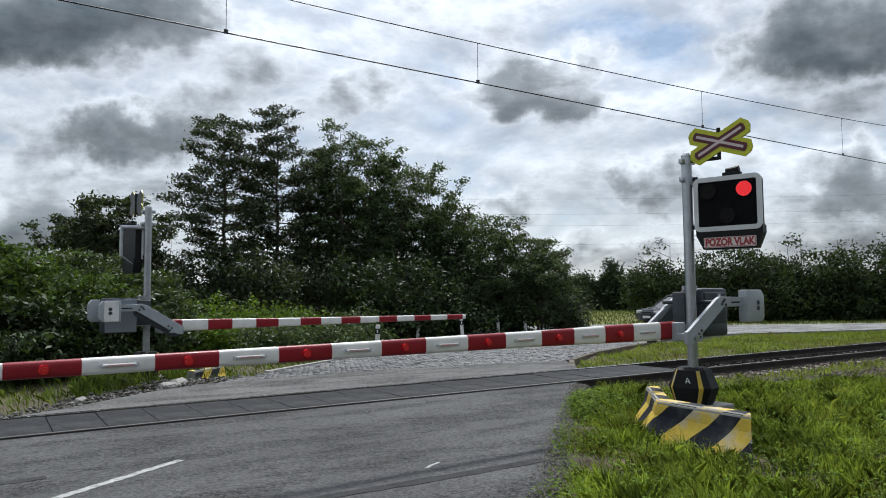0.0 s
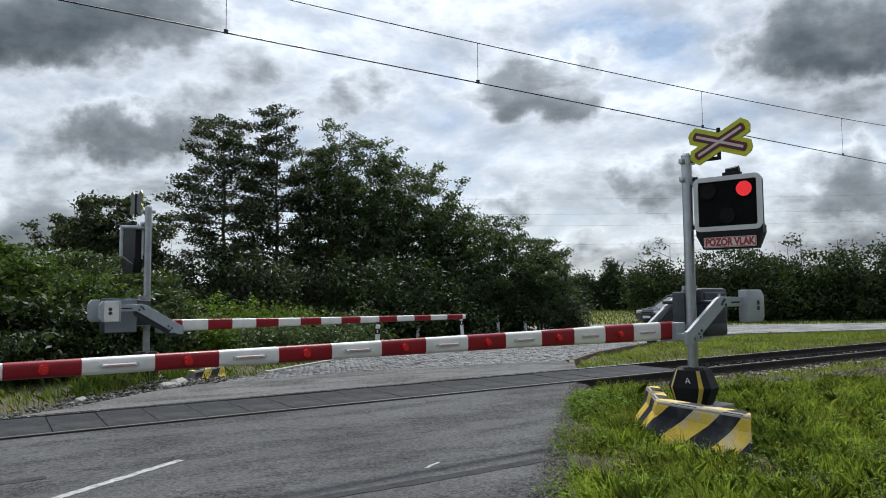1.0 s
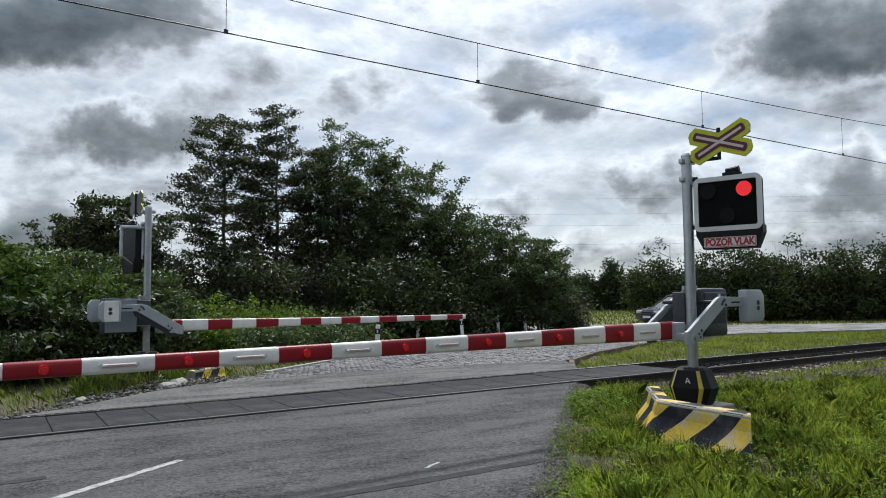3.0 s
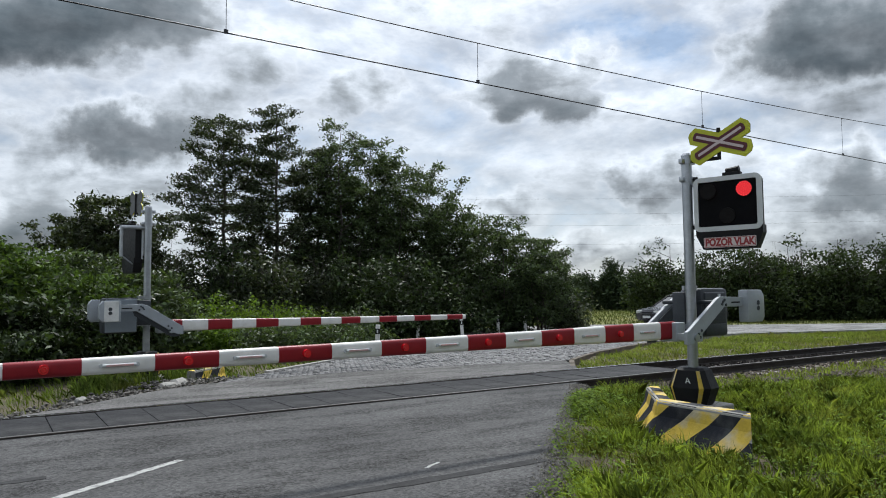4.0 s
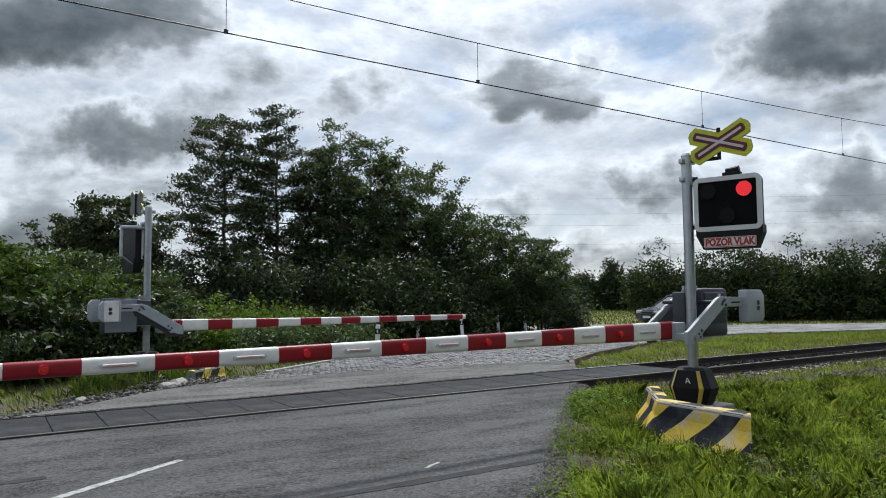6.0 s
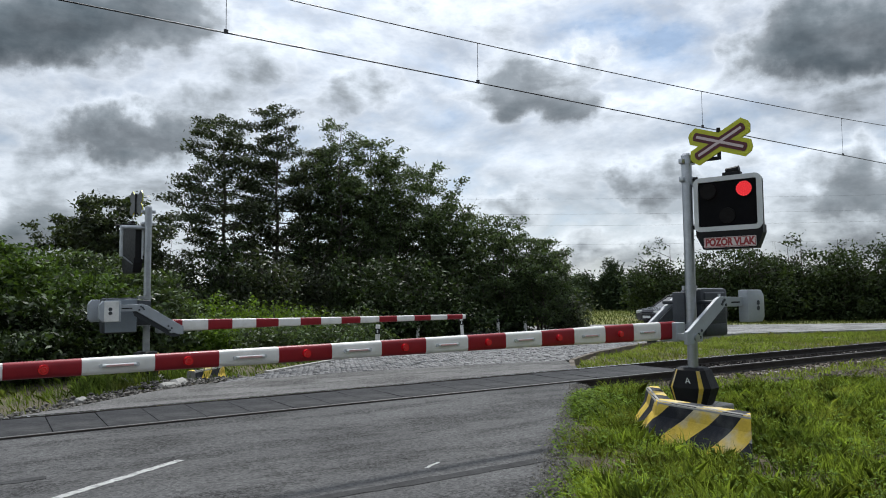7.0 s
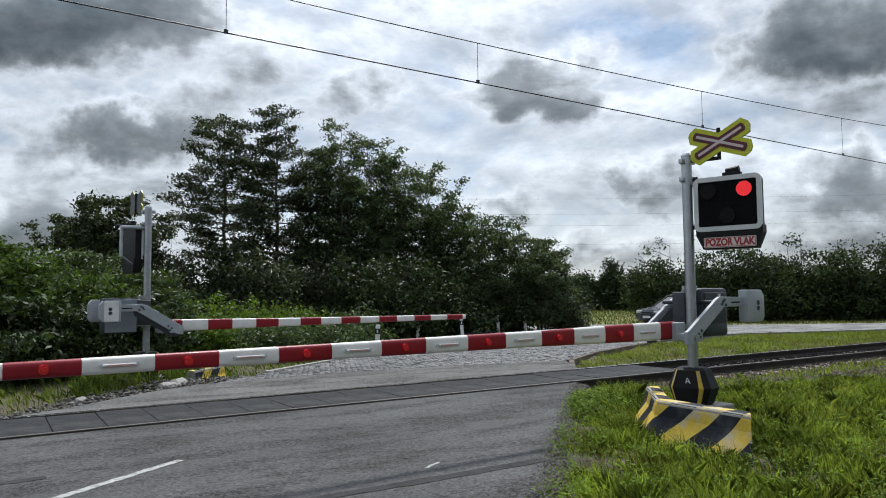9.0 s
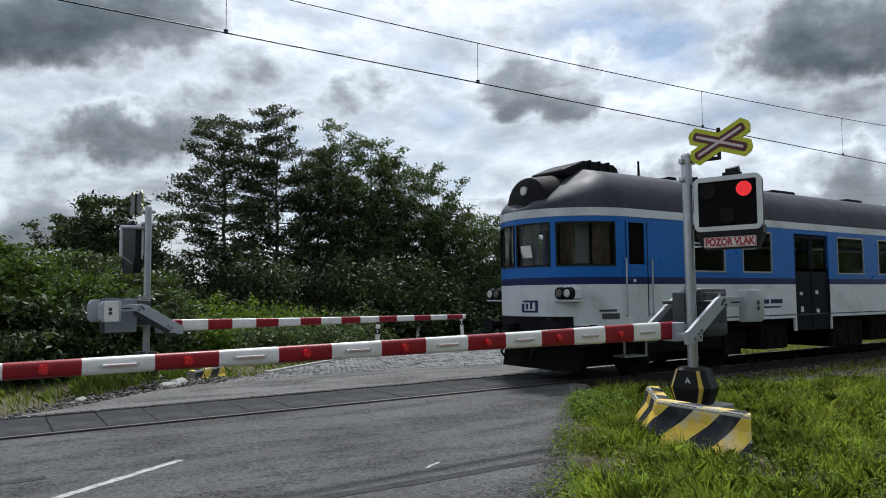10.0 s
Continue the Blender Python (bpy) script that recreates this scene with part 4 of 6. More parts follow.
            bm = box(-0.095, -0.008, -0.007, 0.095, 0.0, 0.007)
            s = part("light_strip", bm, ["strip_on", "strip_off"], boom, "slim pink light strip", m=pose(-mid, -0.066, 0))
            other = bmesh.new()
            other.from_mesh(s.data)
            other.faces.ensure_lookup_table()
            for f in list(other.faces):
                f.material_index = 0
            me = bpy.data.meshes.new("tmp")
            bb = box(-0.095, 0.001, -0.007, 0.095, 0.008, 0.007)
            bb.to_mesh(me)
            bb.free()
            c = len(other.faces)
            other.from_mesh(me)
            bpy.data.meshes.remove(me)
            other.faces.ensure_lookup_table()
            for f in other.faces[c:]:
                f.material_index = 1
            other.to_mesh(s.data)
            other.free()
            strips.append((s, -mid))
    part("end_cap", boom_piece(7.15, 7.17, 0.004), "black", boom)
    # the light board and the cross on their brackets
    head, lamps = build_signal_head(b, pose(0.16, -0.495, 0, 0, 0, head_turn))
    for z in (3.05, 2.42):
        part("head_bracket", tube((0, 0, z), (0.06, -0.12, z), 0.03, n=10), "black", b)
    for z, w in ((3.29, 0.076), (3.05, 0.082)):
        part("collar", joined(tube((0, 0, z - 0.035), (0, 0, z + 0.035), w, n=18), box(-0.13, -0.03, z - 0.03, -0.05, 0.03, z + 0.03, 0.006), box(0.05, -0.05, z - 0.03, 0.12, 0.02, z + 0.03, 0.006)), "galv", b, "galvanised clamp", smooth=True)
    part("carrier", joined(tube((0, 0, 2.98), (0.44, -0.16, 2.98), 0.04, n=10), tube((0.44, -0.16, 3.01), (0.44, -0.16, 2.42), 0.035, n=10), tube((0.44, -0.16, 2.44), (0.12, -0.2, 2.2), 0.015, n=6)) if head_turn < -80 else tube((0, 0.0, 2.98), (0.1, -0.2, 2.98), 0.03, n=10), "galv", b, "steel tube carrying the light board", smooth=True)
    part("cross_bracket", joined(tube((0.0, 0.0, 3.29), (0.13, -0.40, 3.29), 0.025, n=8), tube((0.13, -0.40, 3.27), (0.13, -0.40, 3.68), 0.025, n=8)), "black", b)
    build_cross(b, pose(0.11, -0.43, 3.49, 0, -4.5, head_turn))
    return b, head, lamps, boom, strips


barrier, near_head, near_lamps, near_boom, near_strips = build_barrier(pose(7.725, 5.99, 0.0, 0, 0, 1.56), "red and white barrier with closed boom, light board and crossbuck", arm_shift=0.27)
far_barrier, far_head, far_lamps, far_boom, far_strips = build_barrier(pose(2.62, 14.5, -0.05, 0, 0, 184.5), "second closed red and white barrier beyond the track", head_turn=-88.0)
far_boom.matrix_basis = pose(-0.635, 0.09, 1.087, 0, -0.1, 0)


def build_block(m, name, label):
    """Low angled guard block of concrete, sloped foot, diagonal stripes cut as strips along its face."""
    blk = thing(name, m, label, "guard block", "guard blocks")
    line = [Vector(p) for p in ((0.0, 0.0), (0.08, 1.30), (0.88, 2.14))]
    prof = [(0.19, -0.12), (0.19, 0.0), (0.05, 0.26), (0.03, 0.40), (0.012, 0.42), (-0.12, 0.42), (-0.14, 0.40), (-0.16, -0.12)]
    dists = [0.0, (line[1] - line[0]).length, (line[1] - line[0]).length + (line[2] - line[1]).length]

    def at(d):
        k = 0 if d <= dists[1] else 1
        t = (line[k + 1] - line[k]).normalized()
        return line[k] + t * (d - dists[k])

    def normal(k):
        t = (line[k + 1] - line[k]).normalized()
        return Vector((-t.y, t.x)) if Vector((-t.y, t.x)).x < 0 else Vector((t.y, -t.x))

    def place(d, o, z):
        n0, n1 = normal(0), normal(1)
        f = min(max((d - dists[1] + 0.14) / 0.28, 0), 1)
        n = n0.lerp(n1, f)
        if 0 < f < 1:
            n = n.normalized() * (1 + 0.12 * (1 - abs(2 * f - 1)))
        # the open end is cut aslant
        p = at(d + max(0.0, 1 - d / 0.5) * 0.80 * (0.19 - o))
        return Vector((p.x + n.x * o, p.y + n.y * o, z))

    ds = [0.0, 0.015] + list(np.linspace(0.1, dists[2] - 0.1, 22)) + [dists[2] - 0.015, dists[2]]
    bm = bmesh.new()
    rings = [[bm.verts.new(place(d, o * (0.97 if d in (ds[0], ds[-1]) else 1), z)) for o, z in prof] for d in ds]
    for r, s in zip(rings, rings[1:]):
        for i in range(len(prof)):
            j = (i + 1) % len(prof)
            bm.faces.new((r[i], r[j], s[j], s[i]))
    bm.faces.new(rings[0])
    bm.faces.new(rings[-1])
    bmesh.ops.recalc_face_normals(bm, faces=bm.faces[:])
    part("block_body", bm, "concrete", blk, "bare concrete body")
    face = [(0.19, -0.10), (0.19, 0.0), (0.05, 0.26), (0.03, 0.40), (0.012, 0.42), (-0.12, 0.42)]
    hs = [0.0]
    for (o0, z0), (o1, z1) in zip(face, face[1:]):
        hs.append(hs[-1] + math.hypot(o1 - o0, z1 - z0))

    def on_face(d, h):
        o = float(np.interp(h, hs, [f[0] for f in face]))
        z = float(np.interp(h, hs, [f[1] for f in face]))
        d = min(max(d, 0.002), dists[2] - 0.002)
        return place(d, o + (0.004 if h < hs[3] else 0.0), z + (0.004 if h >= hs[3] else 0.0))

    top = hs[-1]
    width, k = 0.33, 0
    d = -1.36
    while d < dists[2]:
        bm = bmesh.new()
        grid = []
        for a in np.linspace(0, 1, 15):
            h = top * a
            skew = 0.72 - 0.72 * a
            d0, d1 = max(d + skew, 0.0), min(d + width + skew, dists[2])
            grid.append([bm.verts.new(on_face(d0 + (d1 - d0) * q / 6, h)) for q in range(7)] if d1 - d0 > 0.004 else None)
        for r, s in zip(grid, grid[1:]):
            if r and s:
                for q in range(6):
                    bm.faces.new((r[q], r[q + 1], s[q + 1], s[q]))
        loose = [v for v in bm.verts if not v.link_faces]
        bmesh.ops.delete(bm, geom=loose, context="VERTS")
        if len(bm.faces):
            bmesh.ops.recalc_face_normals(bm, faces=bm.faces[:])
            part("stripe", bm, "block_yellow" if k % 2 else "block_black", blk)
        else:
            bm.free()
        d += width
        k += 1
    return blk


build_block(pose(6.14, 3.98, -0.02), "guard_block", "concrete guard block with worn yellow and black stripes")
build_block(pose(4.35, 16.5, -0.28, 0, 0, 180), "guard_block", "striped concrete guard block half hidden in grass")


# ---- the train ----
NOSE = [(0.12, 0.0), (0.19, 0.40), (0.35, 0.74), (0.59, 1.02), (0.90, 1.24), (1.25, 1.36), (1.55, 1.42)]
TRAIN_LENGTH = 24.4


def nose_curve():
    pts = [Vector(p) for p in NOSE]
    out = []
    for k in range(len(pts) - 1):
        a = pts[k - 1] if k else Vector((pts[1].x, -pts[1].y))
        b, c = pts[k], pts[k + 1]
        d = pts[k + 2] if k + 2 < len(pts) else Vector((2.0, 1.42))
        for q in range(6):
            t = q / 6
            out.append(0.5 * ((2 * b) + (c - a) * t + (2 * a - 5 * b + 4 * c - d) * t * t + (3 * b - a - 3 * c + d) * t ** 3))
    out += [Vector((1.55, 1.42)), Vector((TRAIN_LENGTH, 1.42))]
    return out


CURVE = nose_curve()
CURVE_S = [0.0]
for _a, _b in zip(CURVE, CURVE[1:]):
    CURVE_S.append(CURVE_S[-1] + (_b - _a).length)
FLAT_S = CURVE_S[-2] - 1.55  # s of a place x on the flat side is x + FLAT_S


def on_shell(s, off=0.0):
    """A place on the plan outline, s metres from the nose's middle; s > 0 towards -y."""
    a = abs(s)
    x, y = float(np.interp(a, CURVE_S, [p.x for p in CURVE])), float(np.interp(a, CURVE_S, [p.y for p in CURVE]))
    e = 0.01
    x1, y1 = float(np.interp(a + e, CURVE_S, [p.x for p in CURVE])), float(np.interp(a + e, CURVE_S, [p.y for p in CURVE]))
    t = Vector((x1 - x, y1 - y)).normalized()
    x, y = x - t.y * off, y + t.x * off
    return (x, -y if s > 0 else y)


def s_steps(s0, s1):
    inner = [q for sign in (1, -1) for q in [sign * c for c in CURVE_S] if s0 + 0.01 < q < s1 - 0.01]
    return [s0] + sorted(set(inner)) + [s1]


def shell_panel(s0, s1, z0, z1, off=0.004, thick=0.02, inset_top=0.0):
    """A panel that follows the shell between two places and heights, with real thickness."""
    bm = bmesh.new()
    rows = []
    for s in s_steps(s0, s1):
        xo, yo = on_shell(s, off)
        xi, yi = on_shell(s, off - thick)
        rows.append([bm.verts.new(v) for v in ((xo, yo, z0), (xo, yo, z1), (xi, yi, z1), (xi, yi, z0))])
    for r, t in zip(rows, rows[1:]):
        for i in range(4):
            bm.faces.new((r[i], r[(i + 1) % 4], t[(i + 1) % 4], t[i]))
    bm.faces.new(rows[0])
    bm.faces.new(rows[-1])
    bmesh.ops.recalc_face_normals(bm, faces=bm.faces[:])
    return bm


def shell_rim(s0, s1, z0, z1, w, off=0.012, thick=0.03):
    return joined(shell_panel(s0 - w, s1 + w, z1, z1 + w, off, thick), shell_panel(s0 - w, s1 + w, z0 - w, z0, off, thick),
                  shell_panel(s0 - w, s0, z0, z1, off, thick), shell_panel(s1, s1 + w, z0, z1, off, thick))


def curtain(s0, s1):
    """Cloth hanging in folds behind a cab window."""
    bm = bmesh.new()
    rows = []
    for k, sv in enumerate(np.linspace(s0, s1, 25)):
        x, y = on_shell(sv, -0.10 - 0.022 * math.sin(k * 1.57))
        x2, y2 = on_shell(sv, -0.10 - 0.014 * math.sin(k * 1.57 + 0.4))
        rows.append((bm.verts.new((x, y, 2.10)), bm.verts.new((x2, y2, 2.88))))
    for r, q in zip(rows, rows[1:]):
        bm.faces.new((r[0], q[0], q[1], r[1]))
    return bm


def build_train():
    t = thing("railcar", pose(300, TRACK_Y, 0), "blue and pale grey diesel railcar running along the track", "train")
    end = CURVE_S[-1]
    S = lambda x: x + FLAT_S
    # openings along the camera side and the far side, as s ranges
    front = [(0.03, 0.76), (0.86, S(1.30))]
    side = [(3.25, 4.40), (4.98, 6.02), (8.65, 9.85), (10.55, 11.75), (12.4, 13.6), (14.3, 15.5), (19.3, 20.5), (21.2, 22.4)]
    doors = [(6.88, 8.27), (16.6, 18.0)]
    full = (-end, end)
    # the lower body stops at the passenger doors
    runs = [(-S(6.88), S(6.88))] + [(sg * S(a) if sg > 0 else -S(b), S(b) if sg > 0 else -S(a)) for sg in (1, -1) for a, b in ((8.27, 16.6), (18.0, 24.4))]
    for s0, s1 in runs:
        part("body", shell_panel(s0, s1, 1.0, 1.74, 0.0, 0.05), "coach_grey", t, "pale grey lower body")
        part("navy_band", shell_panel(s0, s1, 1.74, 1.87, 0.002, 0.05), "navy", t, "navy stripe round the body")
        part("waist", shell_panel(s0, s1, 1.87, 1.98, 0.0, 0.05), "blue", t, "blue upper body")
    part("blue_header", shell_panel(*full, 2.87, 2.97, 0.0, 0.05), "blue", t)
    part("white_band", joined(shell_panel(*full, 2.97, 3.12, 0.012, 0.06)), "coach_grey", t, "pale grey band under the roof")
    # blue piers between the windows, both sides
    cuts = [(a, b) for a, b in front] + [(S(1.54), S(2.08))] + sorted([(S(a), S(b)) for a, b in side + doors])
    for sign in (1, -1):
        edge = 0.0
        for a, b in cuts + [(end, end)]:
            s0, s1 = (edge, a) if sign > 0 else (-a, -edge)
            if s1 - s0 > 0.01:
                part("pier", shell_panel(s0, s1, 1.98, 2.87, 0.0, 0.05), "blue", t)
            edge = b
        for k, (a, b) in enumerate(front):
            s0, s1 = (a, b) if sign > 0 else (-b, -a)
            w = part("cab_window", shell_rim(s0 + 0.03, s1 - 0.03, 2.10, 2.84, 0.03, 0.014, 0.04), "black", t, "cab window in a black rubber seal")
            part("pane", shell_panel(s0 + 0.03, s1 - 0.03, 2.10, 2.84, -0.008, 0.006), "glass", w)
            part("sill", shell_panel(s0, s1, 1.98, 2.085, 0.001, 0.05), "blue", w)
            span = s1 - s0
            for c0, c1 in ((0.06, 0.30), (0.62, 0.95)) if k else ((0.10, 0.42),):
                part("curtain", curtain(s0 + c0 * span, s0 + c1 * span), "curtain", w, "brown curtain in folds")
            part("blind", shell_panel(s0 + 0.32 * span, s0 + 0.58 * span, 2.12, 2.86, -0.16, 0.01), "blind", w, "pale grey roller blind")
        for a, b in side:
            s0, s1 = (S(a), S(b)) if sign > 0 else (-S(b), -S(a))
            w = part("side_window", shell_rim(s0 + 0.03, s1 - 0.03, 2.01, 2.83, 0.03, 0.012, 0.04), "galv", t, "passenger window in a metal frame")
            part("pane", shell_panel(s0 + 0.03, s1 - 0.03, 2.01, 2.83, -0.008, 0.006), "glass", w)
            part("bar", shell_panel(s0 + 0.03, s1 - 0.03, 2.50, 2.53, 0.0, 0.02), "black", w)
        s0, s1 = (S(1.54), S(2.08)) if sign > 0 else (-S(2.08), -S(1.54))
        d = part("cab_door", joined(shell_panel(s0, s1, 1.98, 2.10, 0.001, 0.04), shell_panel(s0, s0 + 0.06, 2.10, 2.87, 0.001, 0.04), shell_panel(s1 - 0.06, s1, 2.10, 2.87, 0.001, 0.04)), "blue", t, "narrow blue cab door")
        part("door_pane", shell_panel(s0 + 0.06, s1 - 0.06, 2.10, 2.84, -0.01, 0.006), "glass", d)
        part("door_gap", joined(*[shell_panel(q - 0.012, q + 0.012, 1.15, 2.9, 0.003, 0.02) for q in (s0 - 0.01, s1 + 0.01)]), "soot", d)
        for q in (s0 - 0.06, s1 + 0.07):
            x, y = on_shell(q, 0.06)
            x2, y2 = on_shell(q, 0.0)
            part("grab_rail", joined(tube((x, y, 1.18), (x, y, 2.2), 0.016, n=8), tube((x, y, 1.18), (x2, y2, 1.18), 0.014, n=6), tube((x, y, 2.2), (x2, y2, 2.2), 0.014, n=6)), "galv", d)
        for a, b in doors:
            s0, s1 = (S(a), S(b)) if sign > 0 else (-S(b), -S(a))
            mid = (s0 + s1) / 2
            d = part("passenger_door", shell_panel(s0, s1, 0.72, 2.10, -0.03, 0.03), "door_dark", t, "dark blue double passenger door")
            part("door_leaf", joined(shell_rim(s0 + 0.1, mid - 0.08, 2.10, 2.78, 0.07, -0.03, 0.03), shell_rim(mid + 0.08, s1 - 0.1, 2.10, 2.78, 0.07, -0.03, 0.03)), "door_dark", d)
            part("door_pane", joined(shell_panel(s0 + 0.1, mid - 0.08, 2.10, 2.78, -0.04, 0.006), shell_panel(mid + 0.08, s1 - 0.1, 2.10, 2.78, -0.04, 0.006)), "glass", d)
            part("seam", shell_panel(mid - 0.012, mid + 0.012, 0.75, 2.85, -0.02, 0.02), "soot", d)
            part("door_mark", joined(*[shell_panel(q, q + 0.11, z, z + h * 0.7, -0.024, 0.01) for q, z, h in ((s0 + 0.2, 1.50, 0.10), (s0 + 0.22, 1.12, 0.18), (mid + 0.14, 1.52, 0.12), (mid + 0.16, 1.1, 0.12))]), "coach_grey", d, "small pale markings")
            for q in (s0 - 0.06, s1):
                part("door_edge", shell_panel(q, q + 0.06, 0.72, 1.74, 0.002, 0.05), "coach_grey", d)
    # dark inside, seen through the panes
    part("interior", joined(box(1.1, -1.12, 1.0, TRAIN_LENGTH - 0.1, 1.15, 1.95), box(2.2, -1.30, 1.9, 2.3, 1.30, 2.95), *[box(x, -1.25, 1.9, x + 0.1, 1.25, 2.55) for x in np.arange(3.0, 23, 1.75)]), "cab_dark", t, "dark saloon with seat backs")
    part("paper", box(0.62, -0.42, 2.16, 0.64, -0.15, 2.38), "paper", t, "white paper behind the windscreen", m=pose(0, 0, 0, 0, -12, 0))
    # roof: cross-section arcs along the body, drawn in and down to the nose
    bm = bmesh.new()
    rows = []
    ss = s_steps(0.0, end)
    arc = [(1.0, 0.0), (0.985, 0.18), (0.93, 0.36), (0.80, 0.54), (0.62, 0.66), (0.40, 0.735), (0.2, 0.765), (0.0, 0.775)]
    for s in ss:
        x, y = on_shell(s, 0.0)
        w = abs(y)
        lead = min((x - 0.12) / 1.25, 1.0)
        hgt = 0.10 + 1.04 * max(lead, 0.0) ** 0.8
        prof = []
        for a, b in arc:
            prof.append((x + (1 - a) * 0.25 * (1 - lead), w * a, 3.115 + b * hgt))
        rows.append([bm.verts.new((px, -py, pz)) for px, py, pz in prof] + [bm.verts.new((px, py, pz)) for px, py, pz in prof[::-1]])
    for r, q in zip(rows, rows[1:]):
        for i in range(len(r) - 1):
            bm.faces.new((r[i], r[i + 1], q[i + 1], q[i]))
    bm.faces.new(rows[-1])
    bmesh.ops.remove_doubles(bm, verts=bm.verts[:], dist=0.002)
    bmesh.ops.recalc_face_normals(bm, faces=bm.faces[:])
    part("roof", bm, "roof_grey", t, "grimy dark grey rounded roof", smooth=True)
    # headlamp hood and cooler on the roof
    hood = bmesh.new()
    rings = []
    for x, w, top in ((0.36, 0.52, 3.72), (0.40, 0.58, 3.78), (0.85, 0.64, 3.86), (1.12, 0.66, 3.90), (1.20, 0.56, 3.80)):
        rings.append([hood.verts.new((x, w * math.cos(radians(a)), 3.13 + (top - 3.13) * max(math.sin(radians(a)), 0.0) ** 0.75)) for a in range(0, 181, 15)])
    for r, q in zip(rings, rings[1:]):
        for i in range(len(r) - 1):
            hood.faces.new((r[i], r[i + 1], q[i + 1], q[i]))
    hood.faces.new(rings[0])
    hood.faces.new(rings[-1])
    bmesh.ops.recalc_face_normals(hood, faces=hood.faces[:])
    h = part("lamp_hood", hood, "soot", t, "black hood round the top headlamp", smooth=True)
    part("top_lamp", tube((0.37, 0.0, 3.53), (0.32, 0.0, 3.53), 0.085, 0.085, 20), "lamp_glass", h, "round top headlamp")
    part("roof_cooler", joined(prism([(0.95, 3.80), (2.42, 3.90), (2.40, 4.06), (2.28, 4.14), (1.60, 4.16), (1.45, 4.15), (0.90, 3.93)], 0.95, bevel=0.04), *[box(x, -0.50, 3.98, x + 0.04, 0.50, 4.17, 0.01) for x in (1.6, 1.85, 2.1)]), "soot", t, "black radiator housing on the roof")
    for x, hgt in ((3.3, 0.40), (7.6, 0.36)):
        part("antenna", joined(tube((x, -0.2, 3.9), (x, -0.2, 3.95 + hgt), 0.028, 0.022, 8), tube((x, -0.2, 3.95), (x, -0.2, 4.05), 0.06, 0.04, 10)), "soot", t)
    for x, w in ((3.9, 0.25), (5.2, 0.35), (7.7, 0.9), (11.0, 0.8), (14.5, 0.8), (18.0, 0.8)):
        part("roof_vent", box(x, -0.5, 3.88, x + w, 0.3, 4.04, 0.03), "soot", t, "low dark roof vent")
    # lamps and beam at the front
    for y in (-1.02, 1.02):
        lam = part("headlamp_plate", joined(box(0.42, y - 0.15, 1.49, 0.66, y + 0.15, 1.68, 0.02), box(0.36, y - 0.24, 1.44, 0.62, y + 0.24, 1.465, 0.004)), "coach_grey", t, "grey lamp plate", m=pose(0, 0, 0, 0, 0, 0))
        for q, mat in ((-0.105, "lamp_glass"), (0.105, "lamp_dim")):
            yy = y + q * (1 if y > 0 else -1) * -1
            part("headlamp", joined(tube((0.34, yy, 1.585), (0.44, yy, 1.585), 0.105, 0.11, 20)), "soot", lam, "round black-rimmed lamp")
            part("lens", tube((0.325, yy, 1.585), (0.345, yy, 1.585), 0.066, 0.076, 18), mat, lam)
    part("emblem", joined(shell_panel(0.45, 0.50, 1.24, 1.46, 0.012, 0.01), shell_panel(0.18, 0.50, 1.425, 1.46, 0.012, 0.01), shell_panel(0.15, 0.47, 1.24, 1.275, 0.012, 0.01), shell_panel(0.15, 0.20, 1.24, 1.40, 0.012, 0.01), shell_panel(0.25, 0.29, 1.30, 1.40, 0.012, 0.01), shell_panel(0.34, 0.38, 1.30, 1.43, 0.012, 0.01)), "navy", t, "dark blue operator emblem")
    part("emblem", joined(shell_panel(S(4.98), S(5.30), 1.24, 1.27, 0.006, 0.01), shell_panel(S(4.98), S(5.02), 1.24, 1.5, 0.006, 0.01), shell_panel(S(5.26), S(5.30), 1.24, 1.5, 0.006, 0.01), shell_panel(S(4.98), S(5.30), 1.47, 1.5, 0.006, 0.01), shell_panel(S(5.1), S(5.18), 1.32, 1.42, 0.006, 0.01)), "navy", t)
    part("lettering_bar", joined(shell_panel(S(5.42), S(5.85), 1.33, 1.42, 0.006, 0.01), shell_panel(S(5.92), S(6.35), 1.33, 1.42, 0.006, 0.01), shell_panel(S(5.42), S(6.3), 1.24, 1.27, 0.006, 0.01)), "navy", t, "dark lettering as plain bars")
    part("number_bar", joined(shell_panel(S(0.95), S(1.3), 1.25, 1.29, 0.006, 0.01), shell_panel(S(1.0), S(1.35), 1.12, 1.22, 0.006, 0.01)), "dark_box", t)
    part("door_marks", joined(shell_panel(S(1.7), S(1.76), 1.78, 1.83, 0.007, 0.01)), "paper", t)
    part("lower_trim", shell_panel(S(2.2), end, 1.06, 1.085, 0.004, 0.02), "dark_box", t)
    part("buffer_beam", joined(prism([(0.55, 0.62), (1.2, 0.62), (1.2, 1.0), (0.5, 1.0)], 2.2, bevel=0.02), shell_panel(-1.15, 1.15, 0.78, 1.17, 0.006, 0.06)), "soot", t, "black front beam")
    for y in (-0.875, 0.875):
        bf = part("buffer", joined(tube((0.12, y, 0.98), (0.7, y, 0.98), 0.085, n=16), tube((0.08, y, 0.98), (0.12, y, 0.98), 0.165, 0.17, 22)), "soot", t, "round sprung buffer", smooth=True)
        part("air_hose", joined(tube((0.3, y * 0.5, 0.75), (0.08, y * 0.5, 0.5), 0.022, n=8), tube((0.08, y * 0.5, 0.5), (0.22, y * 0.5, 0.33), 0.022, n=8)), "soot", bf)
